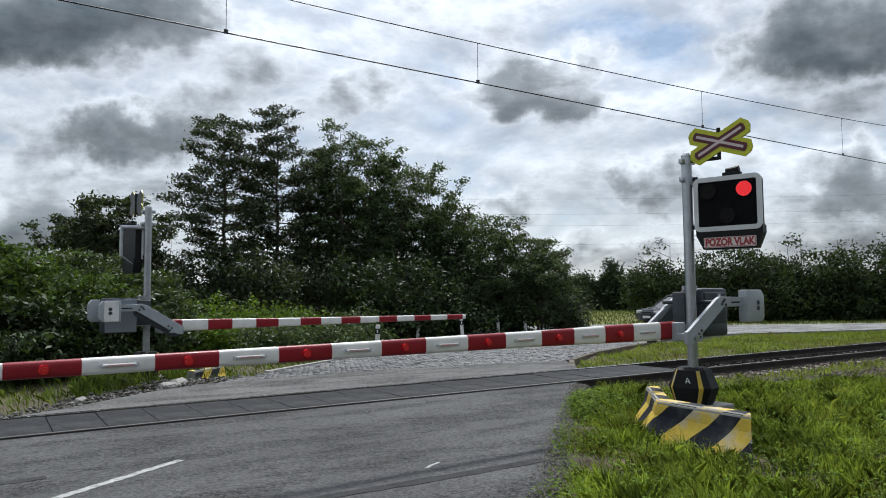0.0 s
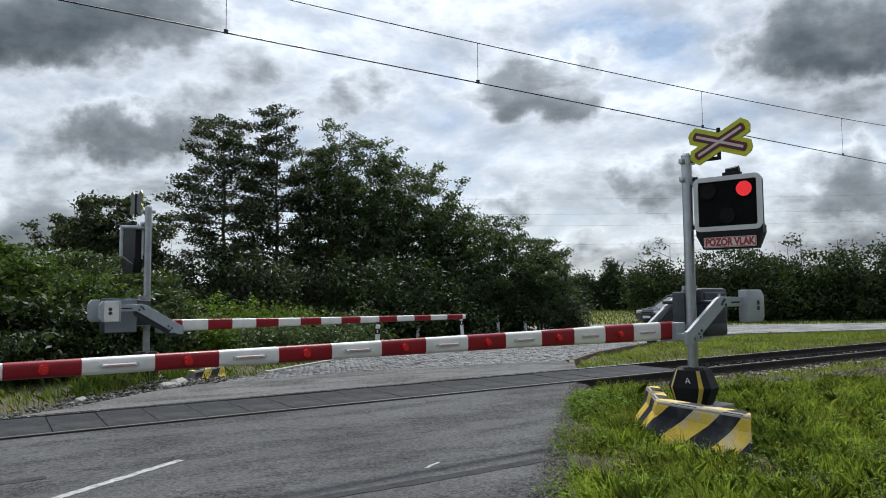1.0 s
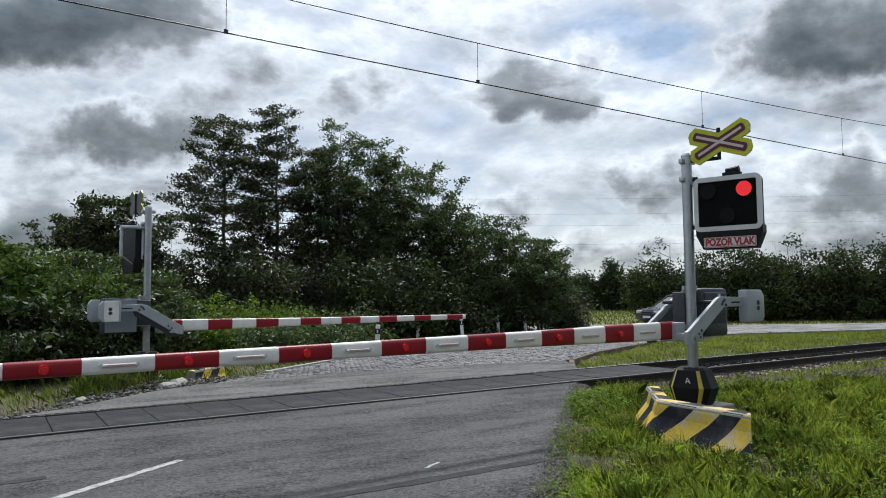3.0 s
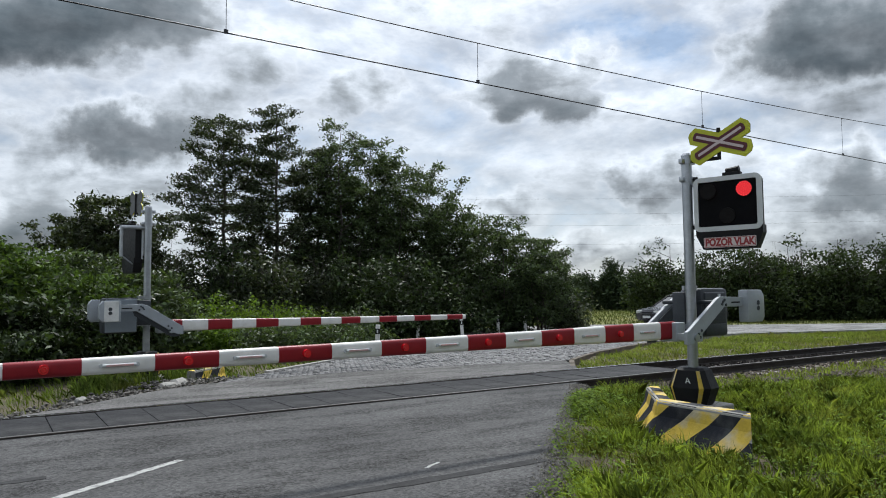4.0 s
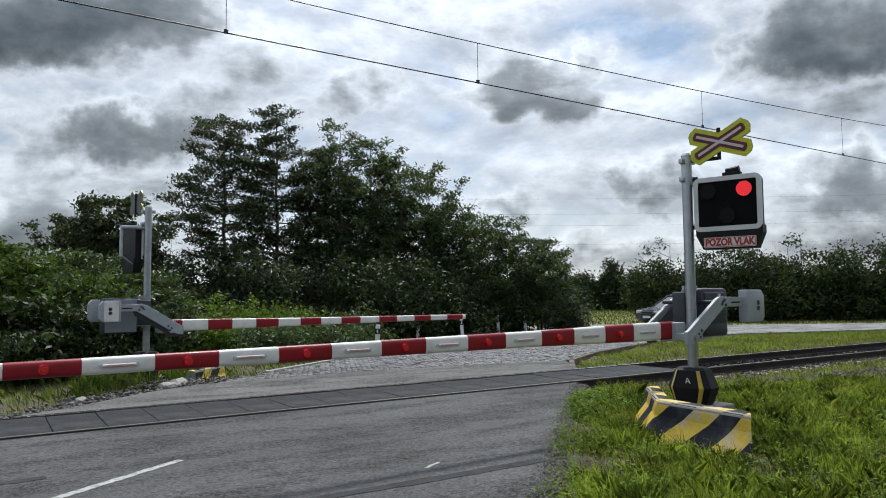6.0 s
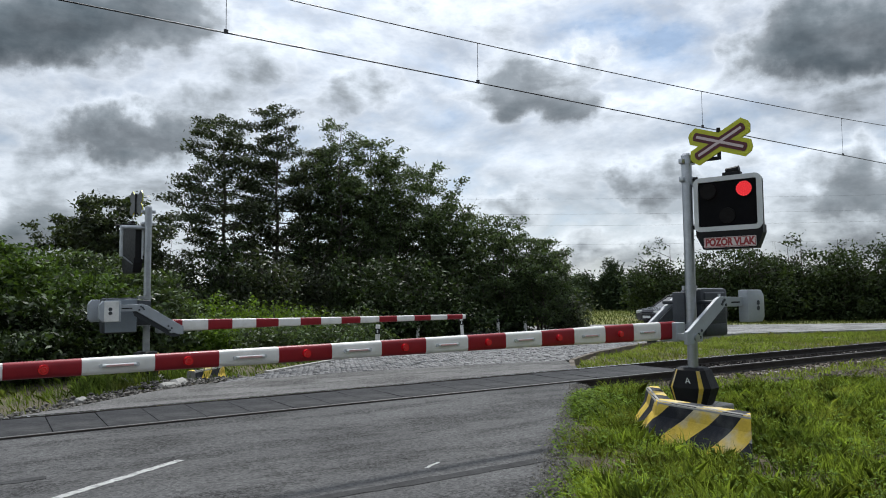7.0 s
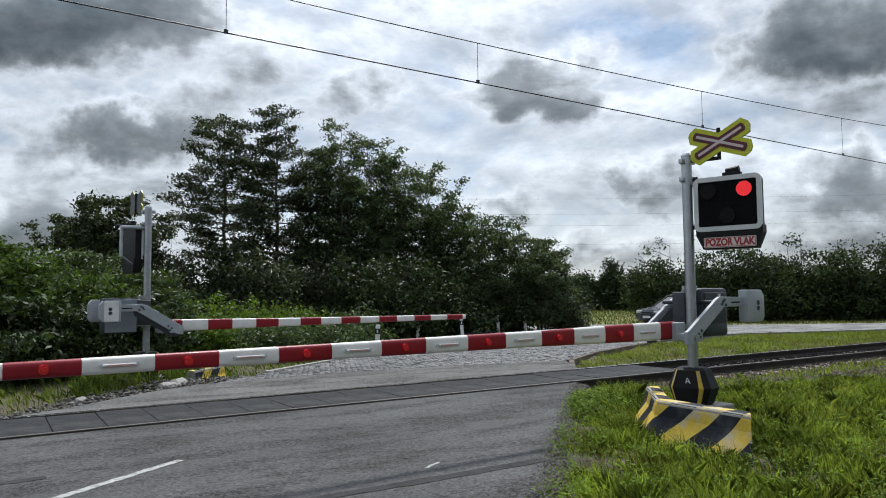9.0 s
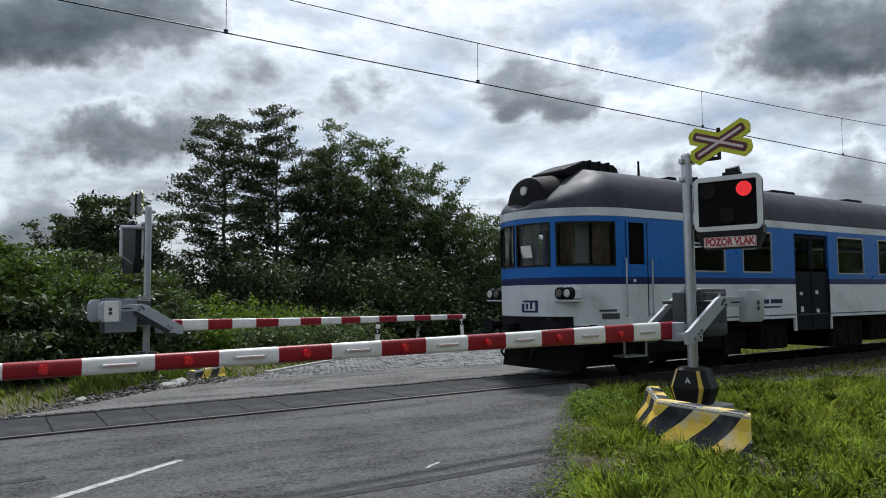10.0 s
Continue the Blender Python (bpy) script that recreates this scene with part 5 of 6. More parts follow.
    part("coupling", joined(box(-0.1, -0.05, 0.92, 0.4, 0.05, 1.05, 0.015), tube((-0.08, 0, 0.95), (-0.02, 0, 0.55), 0.03, n=8)), "soot", t)
    part("snow_plough", joined(prism([(0.55, 0.18), (0.72, 0.16), (0.90, 0.55), (0.62, 0.62)], 2.0, bevel=0.01)), "under", t, "black rail guard")
    part("steps", joined(*[box(1.45, y0, z, 2.05, y1, z + 0.03) for z in (0.42, 0.72) for y0, y1 in ((-1.4, -1.1), (1.1, 1.4))], *[box(x, y, 0.42, x + 0.03, y + 0.03, 1.05) for x in (1.45, 2.02) for y in (-1.39, 1.36)]), "galv", t, "steel cab steps")
    # the low inner box is added, filling in for shadow round the front bogie
    part("underframe", joined(box(0.8, -1.25, 0.86, TRAIN_LENGTH - 0.2, 1.25, 1.02), box(0.8, -0.68, 0.22, 5.9, 0.68, 0.9)), "under", t, "grimy underframe beams with an added black infill for shadow")
    for x0, x1, w, z0 in ((5.8, 6.8, 1.25, 0.34), (8.5, 9.9, 1.3, 0.28), (10.5, 12.0, 1.2, 0.35), (12.2, 13.8, 1.2, 0.40)):
        part("equipment_box", joined(box(x0, -w, z0, x1, w, 0.9, 0.05), *[box(x0 + q * (x1 - x0), -w - 0.015, z0 + 0.06, x0 + q * (x1 - x0) + 0.03, w + 0.015, 0.84) for q in (0.15, 0.5, 0.85)]), "under", t, "grimy box under the floor")
    for bx in (3.6, 18.9):
        bg = part("bogie", joined(box(bx - 1.9, -1.1, 0.42, bx + 1.9, -0.9, 0.78, 0.04), box(bx - 1.9, 0.9, 0.42, bx + 1.9, 1.1, 0.78, 0.04), box(bx - 0.3, -1.0, 0.4, bx + 0.3, 1.0, 0.86), *[box(bx + q - 0.2, -1.18, 0.3, bx + q + 0.2, -0.95, 0.66, 0.03) for q in (-1.25, 1.25)]), "under", t, "dark steel bogie frame")
        for q in (-1.25, 1.25):
            for y in (-0.76, 0.76):
                part("wheel", joined(tube((bx + q, y - 0.065, 0.465), (bx + q, y + 0.065, 0.465), 0.46, n=28), tube((bx + q, y * 0.93 - 0.02, 0.465), (bx + q, y * 0.93 + 0.02, 0.465), 0.49, n=28)), "under", bg)
    return t


train = build_train()


# ---- the waiting car ----
def build_car(m):
    car = thing("car", m, "dark blue estate car waiting on the far road", "car")
    # nose towards -x
    low = [(-2.15, 0.42), (-2.18, 0.62), (-2.05, 0.80), (-1.15, 0.94), (0.0, 0.98), (2.05, 1.0), (2.18, 0.85), (2.2, 0.45), (2.1, 0.28), (-2.05, 0.28)]
    bm = bmesh.new()
    rows = []
    for y, f in ((-0.88, 0.93), (-0.84, 1.0), (-0.5, 1.03), (0.0, 1.04), (0.5, 1.03), (0.84, 1.0), (0.88, 0.93)):
        rows.append([bm.verts.new((x * (f if x < 0 else 1), y, 0.28 + (z - 0.28) * (0.94 if abs(y) > 0.86 else 1))) for x, z in low])
    for r, s in zip(rows, rows[1:]):
        for i in range(len(low)):
            j = (i + 1) % len(low)
            bm.faces.new((r[i], r[j], s[j], s[i]))
    bm.faces.new(rows[0])
    bm.faces.new(rows[-1])
    bmesh.ops.recalc_face_normals(bm, faces=bm.faces[:])
    body = part("body", bm, "car_paint", car, "glossy dark blue bodywork", smooth=True)
    cab = bmesh.new()
    vs = [[cab.verts.new((x, y * w, z)) for x, w, z in ((-1.15, 1.55, 0.94), (-0.30, 1.25, 1.43), (1.5, 1.22, 1.44), (2.05, 1.5, 1.0))] for y in (-0.5, 0.5)]
    cab.faces.new(vs[0])
    cab.faces.new(vs[1][::-1])
    for i in range(4):
        cab.faces.new((vs[0][i], vs[0][(i + 1) % 4], vs[1][(i + 1) % 4], vs[1][i]))
    bmesh.ops.recalc_face_normals(cab, faces=cab.faces[:])
    part("cabin_glass", cab, "glass_dark", car, "dark windscreen and side glass reflecting the sky")
    part("roof", box(-0.32, -0.63, 1.42, 1.52, 0.63, 1.47, 0.02), "car_paint", car)
    part("pillars", joined(*[tube((-1.15, y * 1.56, 0.95), (-0.30, y * 1.27, 1.44), 0.03, n=6) for y in (-0.5, 0.5)], *[tube((0.55, y * 1.52, 0.97), (0.6, y * 1.25, 1.44), 0.03, n=6) for y in (-0.5, 0.5)]), "car_paint", car)
    part("roof_rail", joined(*[tube((-0.2, y, 1.5), (1.4, y, 1.5), 0.018, n=6) for y in (-0.58, 0.58)]), "rim", car)
    for y in (-0.62, 0.62):
        part("headlight", box(-2.20, y - 0.2, 0.62, -2.02, y + 0.2, 0.76, 0.03), "lamp_glass", car, "clear headlight")
    part("grille", box(-2.25, -0.35, 0.55, -2.16, 0.35, 0.70, 0.01), "black", car)
    part("plate_bar", box(-2.27, -0.26, 0.40, -2.2, 0.26, 0.51), "paper", car, "white plate left blank")
    part("mirror", joined(box(-0.75, -1.02, 0.98, -0.62, -0.84, 1.1, 0.02), box(-0.75, 0.84, 0.98, -0.62, 1.02, 1.1, 0.02)), "car_paint", car)
    for x in (-1.35, 1.35):
        for y in (-0.80, 0.80):
            w = part("wheel", tube((x, y - 0.1, 0.32), (x, y + 0.1, 0.32), 0.32, n=26), "tyre", car, smooth=True)
            part("rim", tube((x, y - 0.11, 0.32), (x, y + 0.11, 0.32), 0.2, n=20), "rim", w)
    return car


def dark_glass():
    m = bpy.data.materials.new("car_window_glass")
    m.use_nodes = True
    b = m.node_tree.nodes["Principled BSDF"]
    b.inputs["Base Color"].default_value = (0.02, 0.022, 0.025, 1)
    b.inputs["Roughness"].default_value = 0.04
    b.inputs["Specular IOR Level"].default_value = 0.9
    return m


M["glass_dark"] = dark_glass()
build_car(pose(29.2, 23.2, -0.005, 0, 0, -8))


# ---- overhead line ----
def catenary():
    y = TRACK_Y
    line = [(x, y + 0.0, 5.5 - 0.0055 * x) for x in np.linspace(-40, 160, 30)]
    ov = thing("overhead_line", pose(0, 0, 0), "thin dark overhead wires with droppers above the track", "overhead line")
    cable("contact_wire", line, 0.011, "wire", parent=ov)
    drop_x = CATENARY["droppers"]
    mess = [(x, y, CATENARY["height"](x)) for x in np.linspace(-40, 160, 80)]
    cable("messenger_wire", mess, 0.009, "wire", parent=ov)
    for x in drop_x:
        top = CATENARY["height"](x) - 5.5 + 0.0055 * x
        d = part("dropper", tube((0, 0, 0), (0, 0, top), 0.005, n=6), "wire", ov, m=pose(x, y, 5.5 - 0.0055 * x))
        part("clamp", box(-0.03, -0.012, -0.012, 0.03, 0.012, 0.05), "wire", d)


CATENARY = {"droppers": (2.9, 7.5, 13.95, 20.1, 26.4), "height": lambda x: 6.2 + 0.0012 * (x - 6) ** 2}
catenary()
for k, (h, sag) in enumerate(((15.5, 1.2), (13.2, 1.0), (11.8, 1.2), (9.0, 1.0))):
    a, b = plan(-40, 95, h), plan(110, 100, h + 1.0)
    cable("power_line", [tuple(a.lerp(b, q / 24) - Vector((0, 0, sag * 4 * (q / 24) * (1 - q / 24)))) for q in range(25)], 0.008, "wire", "thin distant power line across the sky", "power line")


# ---- posts beside the road ----
def delineator(m, label):
    p = thing("delineator_post", m, label, "road post", "delineator posts")
    part("post", prism(rounded_rect(-0.06, -0.3, 0.06, 0.85, 0.02), 0.09, bevel=0.01), "white_plastic", p)
    part("band", box(-0.0615, -0.047, 0.58, 0.0615, 0.047, 0.74), "black", p, "black band with reflector")
    part("reflector", box(-0.02, -0.05, 0.61, 0.02, -0.046, 0.71), "frame_white", p)


for q, lean in ((plan(-1.93, 20.5, -0.1), 2), (plan(0.70, 26.5, -0.1), -3), (plan(2.25, 29.5, -0.12), 1), (plan(3.45, 30.0, -0.12), -2), (plan(-1.0, 27.0, -0.1), 3)):
    delineator(Matrix.Translation(q) @ pose(0, 0, 0, 0, lean, -35), "white plastic road post with a black band")
pole = plan(4.05, 30.5, -0.1)
cable("leaning_pole", [tuple(pole + ASIDE * a + Vector((0, 0, z))) for a, z in ((0.08, 0), (-0.1, 1.2), (-0.28, 2.35), (-0.30, 2.55), (-0.38, 2.62), (-0.46, 2.5))], 0.022, "bark", "thin bent pole leaning by the bushes", "pole")


# ---- trees and shrubs ----
def tubes_mesh(name, segs, mat, sides=6):
    """Tapered limbs, each from a to b with two radii, as one mesh."""
    verts, faces = [], []
    ang = np.arange(sides) * 2 * np.pi / sides
    for a, b, r0, r1 in segs:
        a, b = np.asarray(a, float), np.asarray(b, float)
        d = b - a
        d /= np.linalg.norm(d) + 1e-9
        u = np.cross(d, (0.3, 0.9, 0.2))
        u /= np.linalg.norm(u) + 1e-9
        v = np.cross(d, u)
        off = len(verts)
        for c, r in ((a, r0), (b, r1)):
            verts.extend((c + r * (np.cos(t) * u + np.sin(t) * v)).tolist() for t in ang)
        for i in range(sides):
            j = (i + 1) % sides
            faces.append((off + i, off + j, off + sides + j, off + sides + i))
    return mesh_from(name, verts, faces, mat, smooth=True)


def leaf_mesh(name, centres, count, spread, size, mat, droop=0.0, g=rng):
    """Many small leaves in loose tufts round the twig ends."""
    pick = g.integers(0, len(centres), count)
    c = centres[pick] + g.normal(0, 1, (count, 3)) * spread * np.array([1, 1, 0.75])
    n = g.normal(0, 1, (count, 3))
    n[:, 2] = np.abs(n[:, 2]) + 0.25
    n /= np.linalg.norm(n, axis=1)[:, None]
    u = np.cross(n, g.normal(0, 1, (count, 3)))
    u /= np.linalg.norm(u, axis=1)[:, None] + 1e-9
    v = np.cross(n, u)
    s = size * g.uniform(0.6, 1.35, count)[:, None]
    q = np.stack([c - u * s, c + v * s * 0.45 + n * s * 0.12, c + u * s, c - v * s * 0.45 + n * s * 0.12], 1)
    q[..., 2] = np.maximum(q[..., 2], 0.02)
    return quick_mesh(name, q.reshape(-1, 3), 4, mat)


def tree(name, place, height, width, base, leaves, size, mat, label, seed, taper=0.75, limbs=22, trunk=0.11, lean=0.0, category="tree", spread=0.30, stems=1, tufts=9, depth=None, group="", drop=0.0):
    """A trunk with limbs and twigs, and a crown of leaf tufts at the twig ends."""
    g = np.random.default_rng(seed)
    t = thing(name, Matrix.Translation(place), label, category, group)
    segs, tips = [], []
    depth = width if depth is None else depth
    for st in range(stems):
        ox, oy = (0, 0) if stems == 1 else (g.uniform(-0.3, 0.3) * width, g.uniform(-0.3, 0.3) * depth)
        top = height * (1 if st == 0 else g.uniform(0.72, 0.96))
        spine = [np.array([ox, oy, -0.2])]
        steps = 8
        for k in range(1, steps + 1):
            f = k / steps
            spine.append(np.array([ox + lean * f + g.normal(0, 0.025) * height * 0.4, oy + g.normal(0, 0.02) * height * 0.4, top * f * 0.97]))
        for k in range(steps):
            r = trunk * (1 - k / steps * 0.85)
            segs.append((spine[k], spine[k + 1], r, trunk * (1 - (k + 1) / steps * 0.85)))
        count = max(9, int(limbs / stems))
        for k in range(count):
            f = base / height + (0.98 - base / height) * (k + g.uniform(0, 1)) / count
            i = min(int(f * steps), steps - 1)
            p0 = spine[i] + (spine[i + 1] - spine[i]) * (f * steps - i)
            rel = (f - base / height) / max(1 - base / height, 0.05)
            reach = 0.5 * (math.sin(math.pi * min(max(rel * 0.80 + 0.17, 0), 1)) ** taper) * g.uniform(0.55, 1.1)
            a = g.uniform(0, 2 * np.pi)
            up = g.uniform(0.15, 0.7) * reach * width
            p1 = p0 + np.array([math.cos(a) * reach * width, math.sin(a) * reach * depth, up])
            mid = (p0 + p1) / 2 + g.normal(0, 0.07, 3) * width * 0.3
            segs += [(p0, mid, trunk * 0.32, trunk * 0.2), (mid, p1, trunk * 0.2, trunk * 0.06)]
            for q in range(tufts):
                w = g.uniform(0.3, 1.08)
                b0 = p0 + (p1 - p0) * w
                b1 = b0 + g.normal(0, 1, 3) * np.array([0.10 * width, 0.10 * depth, 0.04 * height]) * (0.6 + 0.5 * (1 - w))
                b1[2] -= g.uniform(0, drop) * b1[2]
                tips.append(b1)
                if q < 3:
                    segs.append((b0, b1, trunk * 0.07, trunk * 0.03))
    tr = new("trunk", tubes_mesh("trunk", segs, "bark"))
    tr.parent = t
    tips = np.array(tips)
    tips[:, 2] = np.clip(tips[:, 2], 0.12, height)
    cr = new("crown", leaf_mesh("crown", tips, leaves, spread, size, mat, g=g))
    cr.parent = t
    return t, cr


SWAY = []


def crown_tree(name, place, height, width, base, leaves, size, mat, label, seed, kind, trunk=0.10, boughs=46, side=0.0, category="tree", group=""):
    """A tree of boughs in tiers: each bough carries side twigs, and flat pads of leaves sit on the twigs with sky between.

    kind "alder": one upright trunk and level boughs, longest below; "willow": several stems that fan out to a round top.
    """
    g = np.random.default_rng(seed)
    t = thing(name, Matrix.Translation(place), label, category, group)
    segs, pads = [], []
    stems = 1 if kind == "alder" else 4
    lines = []
    for st in range(stems):
        foot = np.array([g.normal(0, 0.12) * (stems > 1), g.normal(0, 0.12) * (stems > 1), -0.2])
        out = 0.0 if st == 0 else g.uniform(0.18, 0.36) * width
        a = 2 * np.pi * (st + g.uniform(-0.2, 0.2)) / max(stems - 1, 1)
        tip = np.array([math.cos(a) * out + side * 0.4, math.sin(a) * out, height * (1.0 if st == 0 else g.uniform(0.74, 0.93))])
        line = [foot + (tip - foot) * f + np.array([math.cos(a), math.sin(a), 0]) * out * (0.35 * math.sin(math.pi * f)) + g.normal(0, 0.05, 3) * (0 < f < 1) for f in np.linspace(0, 1, 9)]
        lines.append(line)
        for k in range(8):
            r0, r1 = trunk * (1 - 0.11 * k), trunk * (1 - 0.11 * (k + 1))
            segs.append((line[k], line[k + 1], r0 / (1 if stems == 1 else 1.5), r1 / (1 if stems == 1 else 1.5)))
    for st, line in enumerate(lines):
        count = int(boughs / stems)
        low = base / height
        for k in range(count):
            f = low + (0.985 - low) * (k + g.uniform(0, 0.9)) / count
            i = min(int(f * 8), 7)
            p0 = line[i] + (line[i + 1] - line[i]) * (f * 8 - i)
            rel = (f - low) / (1 - low)
            if kind == "alder":
                reach = width / 2 * (0.20 + 0.80 * (1 - rel) ** 0.62) * (0.55 + 0.45 * min(rel / 0.18, 1))
            else:
                reach = width / 2 * (0.22 + 0.62 * math.sin(math.pi * min(0.25 + 0.75 * rel, 1)) ** 0.7)
            reach *= g.uniform(0.55, 1.12)
            a = 2.4 * k + g.uniform(-0.5, 0.5) + st
            way = np.array([math.cos(a), math.sin(a), 0.0])
            rise = g.uniform(0.05, 0.35) if kind == "alder" else g.uniform(0.5, 1.35)
            p1 = p0 + way * reach + np.array([side * (1 - rel) * 0.5, 0, reach * rise])
            mid = (p0 + p1) / 2 + np.array([0, 0, -0.06 * reach]) + g.normal(0, 0.05, 3)
            r = trunk * (0.34 - 0.2 * rel)
            segs += [(p0, mid, r, r * 0.6), (mid, p1, r * 0.6, r * 0.2)]
            n = max(4, int(reach / 0.17))
            for q in range(n):
                w = 0.22 + 0.82 * (q + g.uniform(0, 1)) / n
                b0 = p0 + (p1 - p0) * min(w, 1.0)
                length = (0.16 + 0.26 * reach * (1.15 - w)) * g.uniform(0.6, 1.3)
                turn = a + g.choice((-1, 1)) * g.uniform(0.3, 1.3)
                b1 = b0 + np.array([math.cos(turn), math.sin(turn), g.uniform(-0.25, 0.5)]) * length
                segs.append((b0, b1, r * 0.22, r * 0.1))
                pads += [b1, (b0 + b1) / 2 + g.normal(0, 0.05, 3)]
        pads += [line[-1] + g.normal(0, 0.14, 3) for q in range(6)]
    tr = new("trunk", tubes_mesh("trunk", segs, "bark", 4))
    tr.parent = t
    pads = np.array(pads)
    pads[:, 2] = np.clip(pads[:, 2], 0.1, height)
    pick = g.permutation(len(pads))[:int(len(pads) * (0.86 if kind == "alder" else 0.66))]
    cr = new("crown", leaf_mesh("crown", pads[pick], leaves, np.array([0.15, 0.15, 0.10]), size, mat, g=g))
    cr.parent = t
    return t


def build_trees():
    big = [  # aside, ahead, height, width, crown base, leaves, leaf size, material, label, kind, lean
        (-9.2, 30.0, 9.3, 6.0, 3.4, 23000, 0.068, "leaf_dark", "tall dark alder with an open ragged crown", "alder", -0.5),
        (-7.35, 31.0, 10.1, 5.2, 2.6, 23000, 0.068, "leaf_dark", "tallest alder of the group, dark and airy", "alder", 0.0),
        (-5.75, 32.6, 8.6, 4.4, 2.0, 18000, 0.068, "leaf_dark", "slender alder between taller trees", "alder", 0.0),
        (-4.6, 32.0, 9.5, 4.4, 2.0, 24000, 0.068, "leaf_mid", "broad grey-green willow with an uneven top", "willow", 0.0),
        (-3.4, 32.8, 8.9, 4.2, 2.0, 23000, 0.068, "leaf_mid", "broad grey-green willow leaning outwards", "willow", 0.2),
        (-2.1, 32.3, 7.8, 4.2, 1.6, 22000, 0.068, "leaf_mid", "grey-green willow with bare lower stems", "willow", 0.2),
        (-0.8, 33.0, 6.8, 4.0, 1.2, 20000, 0.068, "leaf_mid", "lower willow with thin pale twigs", "willow", 0.3),
        (0.5, 33.0, 5.8, 3.6, 1.0, 13000, 0.068, "leaf_mid", "thin willow with wide spreading boughs", "willow", 0.5),
        (2.4, 31.0, 5.1, 3.8, 0.5, 20000, 0.068, "leaf_mid", "dark bushy willow at the edge of the trees", "willow", 0.0),
        (4.3, 31.0, 4.0, 3.0, 0.3, 17000, 0.068, "leaf_mid", "small dark willow bush at the roadside", "willow", 0.2),
        (-11.4, 24.0, 5.0, 4.2, 0.6, 30000, 0.080, "leaf_dark", "leafy ash tree behind the barrier post", "willow", 0.0),
    ]
    for k, (a, d, h, w, base, n, s, mat, label, kind, side) in enumerate(big):
        t = crown_tree("tree", plan(a, d, -0.1), h, w, base, n, s, mat, label, 40 + k, kind, 0.12 if k < 5 else 0.08, 54 if kind == "alder" else 60, side)
        SWAY.append((t, k))
    shrubs = [  # aside, ahead, height, width, leaves, material
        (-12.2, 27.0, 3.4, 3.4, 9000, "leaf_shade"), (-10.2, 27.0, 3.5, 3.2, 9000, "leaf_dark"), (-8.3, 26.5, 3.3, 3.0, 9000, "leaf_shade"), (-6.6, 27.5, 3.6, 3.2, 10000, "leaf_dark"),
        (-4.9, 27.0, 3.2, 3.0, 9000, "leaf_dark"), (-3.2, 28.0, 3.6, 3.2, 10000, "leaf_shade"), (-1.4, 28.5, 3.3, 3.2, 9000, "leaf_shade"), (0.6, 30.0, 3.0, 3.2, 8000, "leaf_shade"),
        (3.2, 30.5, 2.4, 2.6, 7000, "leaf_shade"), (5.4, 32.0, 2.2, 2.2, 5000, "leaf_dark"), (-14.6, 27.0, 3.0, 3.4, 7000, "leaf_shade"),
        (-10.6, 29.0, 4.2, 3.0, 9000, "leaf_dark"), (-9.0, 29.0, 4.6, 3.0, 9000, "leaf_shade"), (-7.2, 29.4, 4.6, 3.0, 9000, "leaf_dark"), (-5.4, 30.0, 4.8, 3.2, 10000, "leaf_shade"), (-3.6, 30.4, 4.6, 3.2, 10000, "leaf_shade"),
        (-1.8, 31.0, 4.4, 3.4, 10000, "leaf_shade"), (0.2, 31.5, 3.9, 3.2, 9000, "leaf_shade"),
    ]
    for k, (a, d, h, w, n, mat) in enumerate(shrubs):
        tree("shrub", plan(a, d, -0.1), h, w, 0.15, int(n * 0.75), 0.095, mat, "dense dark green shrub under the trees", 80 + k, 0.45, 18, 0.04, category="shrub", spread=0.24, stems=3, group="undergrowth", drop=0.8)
    # taller bushes mostly take the sunlit leaf tone, lower ones the shaded
    near = [
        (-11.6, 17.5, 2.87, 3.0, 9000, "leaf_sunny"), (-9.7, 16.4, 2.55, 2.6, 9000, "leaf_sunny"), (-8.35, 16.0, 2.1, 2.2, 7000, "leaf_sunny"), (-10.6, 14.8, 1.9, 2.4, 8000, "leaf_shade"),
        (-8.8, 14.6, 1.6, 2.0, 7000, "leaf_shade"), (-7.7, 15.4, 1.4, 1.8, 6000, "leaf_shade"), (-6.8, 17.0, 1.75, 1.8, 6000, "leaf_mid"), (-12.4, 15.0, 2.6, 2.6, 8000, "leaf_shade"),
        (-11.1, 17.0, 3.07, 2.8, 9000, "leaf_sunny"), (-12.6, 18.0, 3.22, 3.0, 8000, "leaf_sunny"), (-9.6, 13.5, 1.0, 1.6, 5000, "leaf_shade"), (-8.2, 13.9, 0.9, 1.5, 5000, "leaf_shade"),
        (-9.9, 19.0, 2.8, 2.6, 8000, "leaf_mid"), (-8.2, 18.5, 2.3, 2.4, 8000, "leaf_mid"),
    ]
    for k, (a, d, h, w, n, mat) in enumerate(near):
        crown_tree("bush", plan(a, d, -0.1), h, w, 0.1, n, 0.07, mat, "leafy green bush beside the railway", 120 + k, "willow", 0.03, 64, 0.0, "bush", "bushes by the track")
    bright = [(-7.2, 20.0, 1.85, 2.4), (-5.9, 20.6, 1.75, 2.4), (-4.7, 21.4, 1.5, 2.0), (-6.3, 18.6, 1.2, 1.6), (-5.0, 18.8, 1.05, 1.8), (-3.9, 20.2, 1.0, 1.8), (-3.0, 22.5, 1.2, 1.8)]
    for k, (a, d, h, w) in enumerate(bright):
        tree("bush", plan(a, d, -0.1), h, w, 0.05, 7000, 0.06, "leaf_bright" if k < 4 else "leaf_mid", "bright yellow-green bush catching the light", 140 + k, 0.4, 20, 0.02, category="bush", spread=0.15, stems=4, group="bushes by the track", drop=0.8)
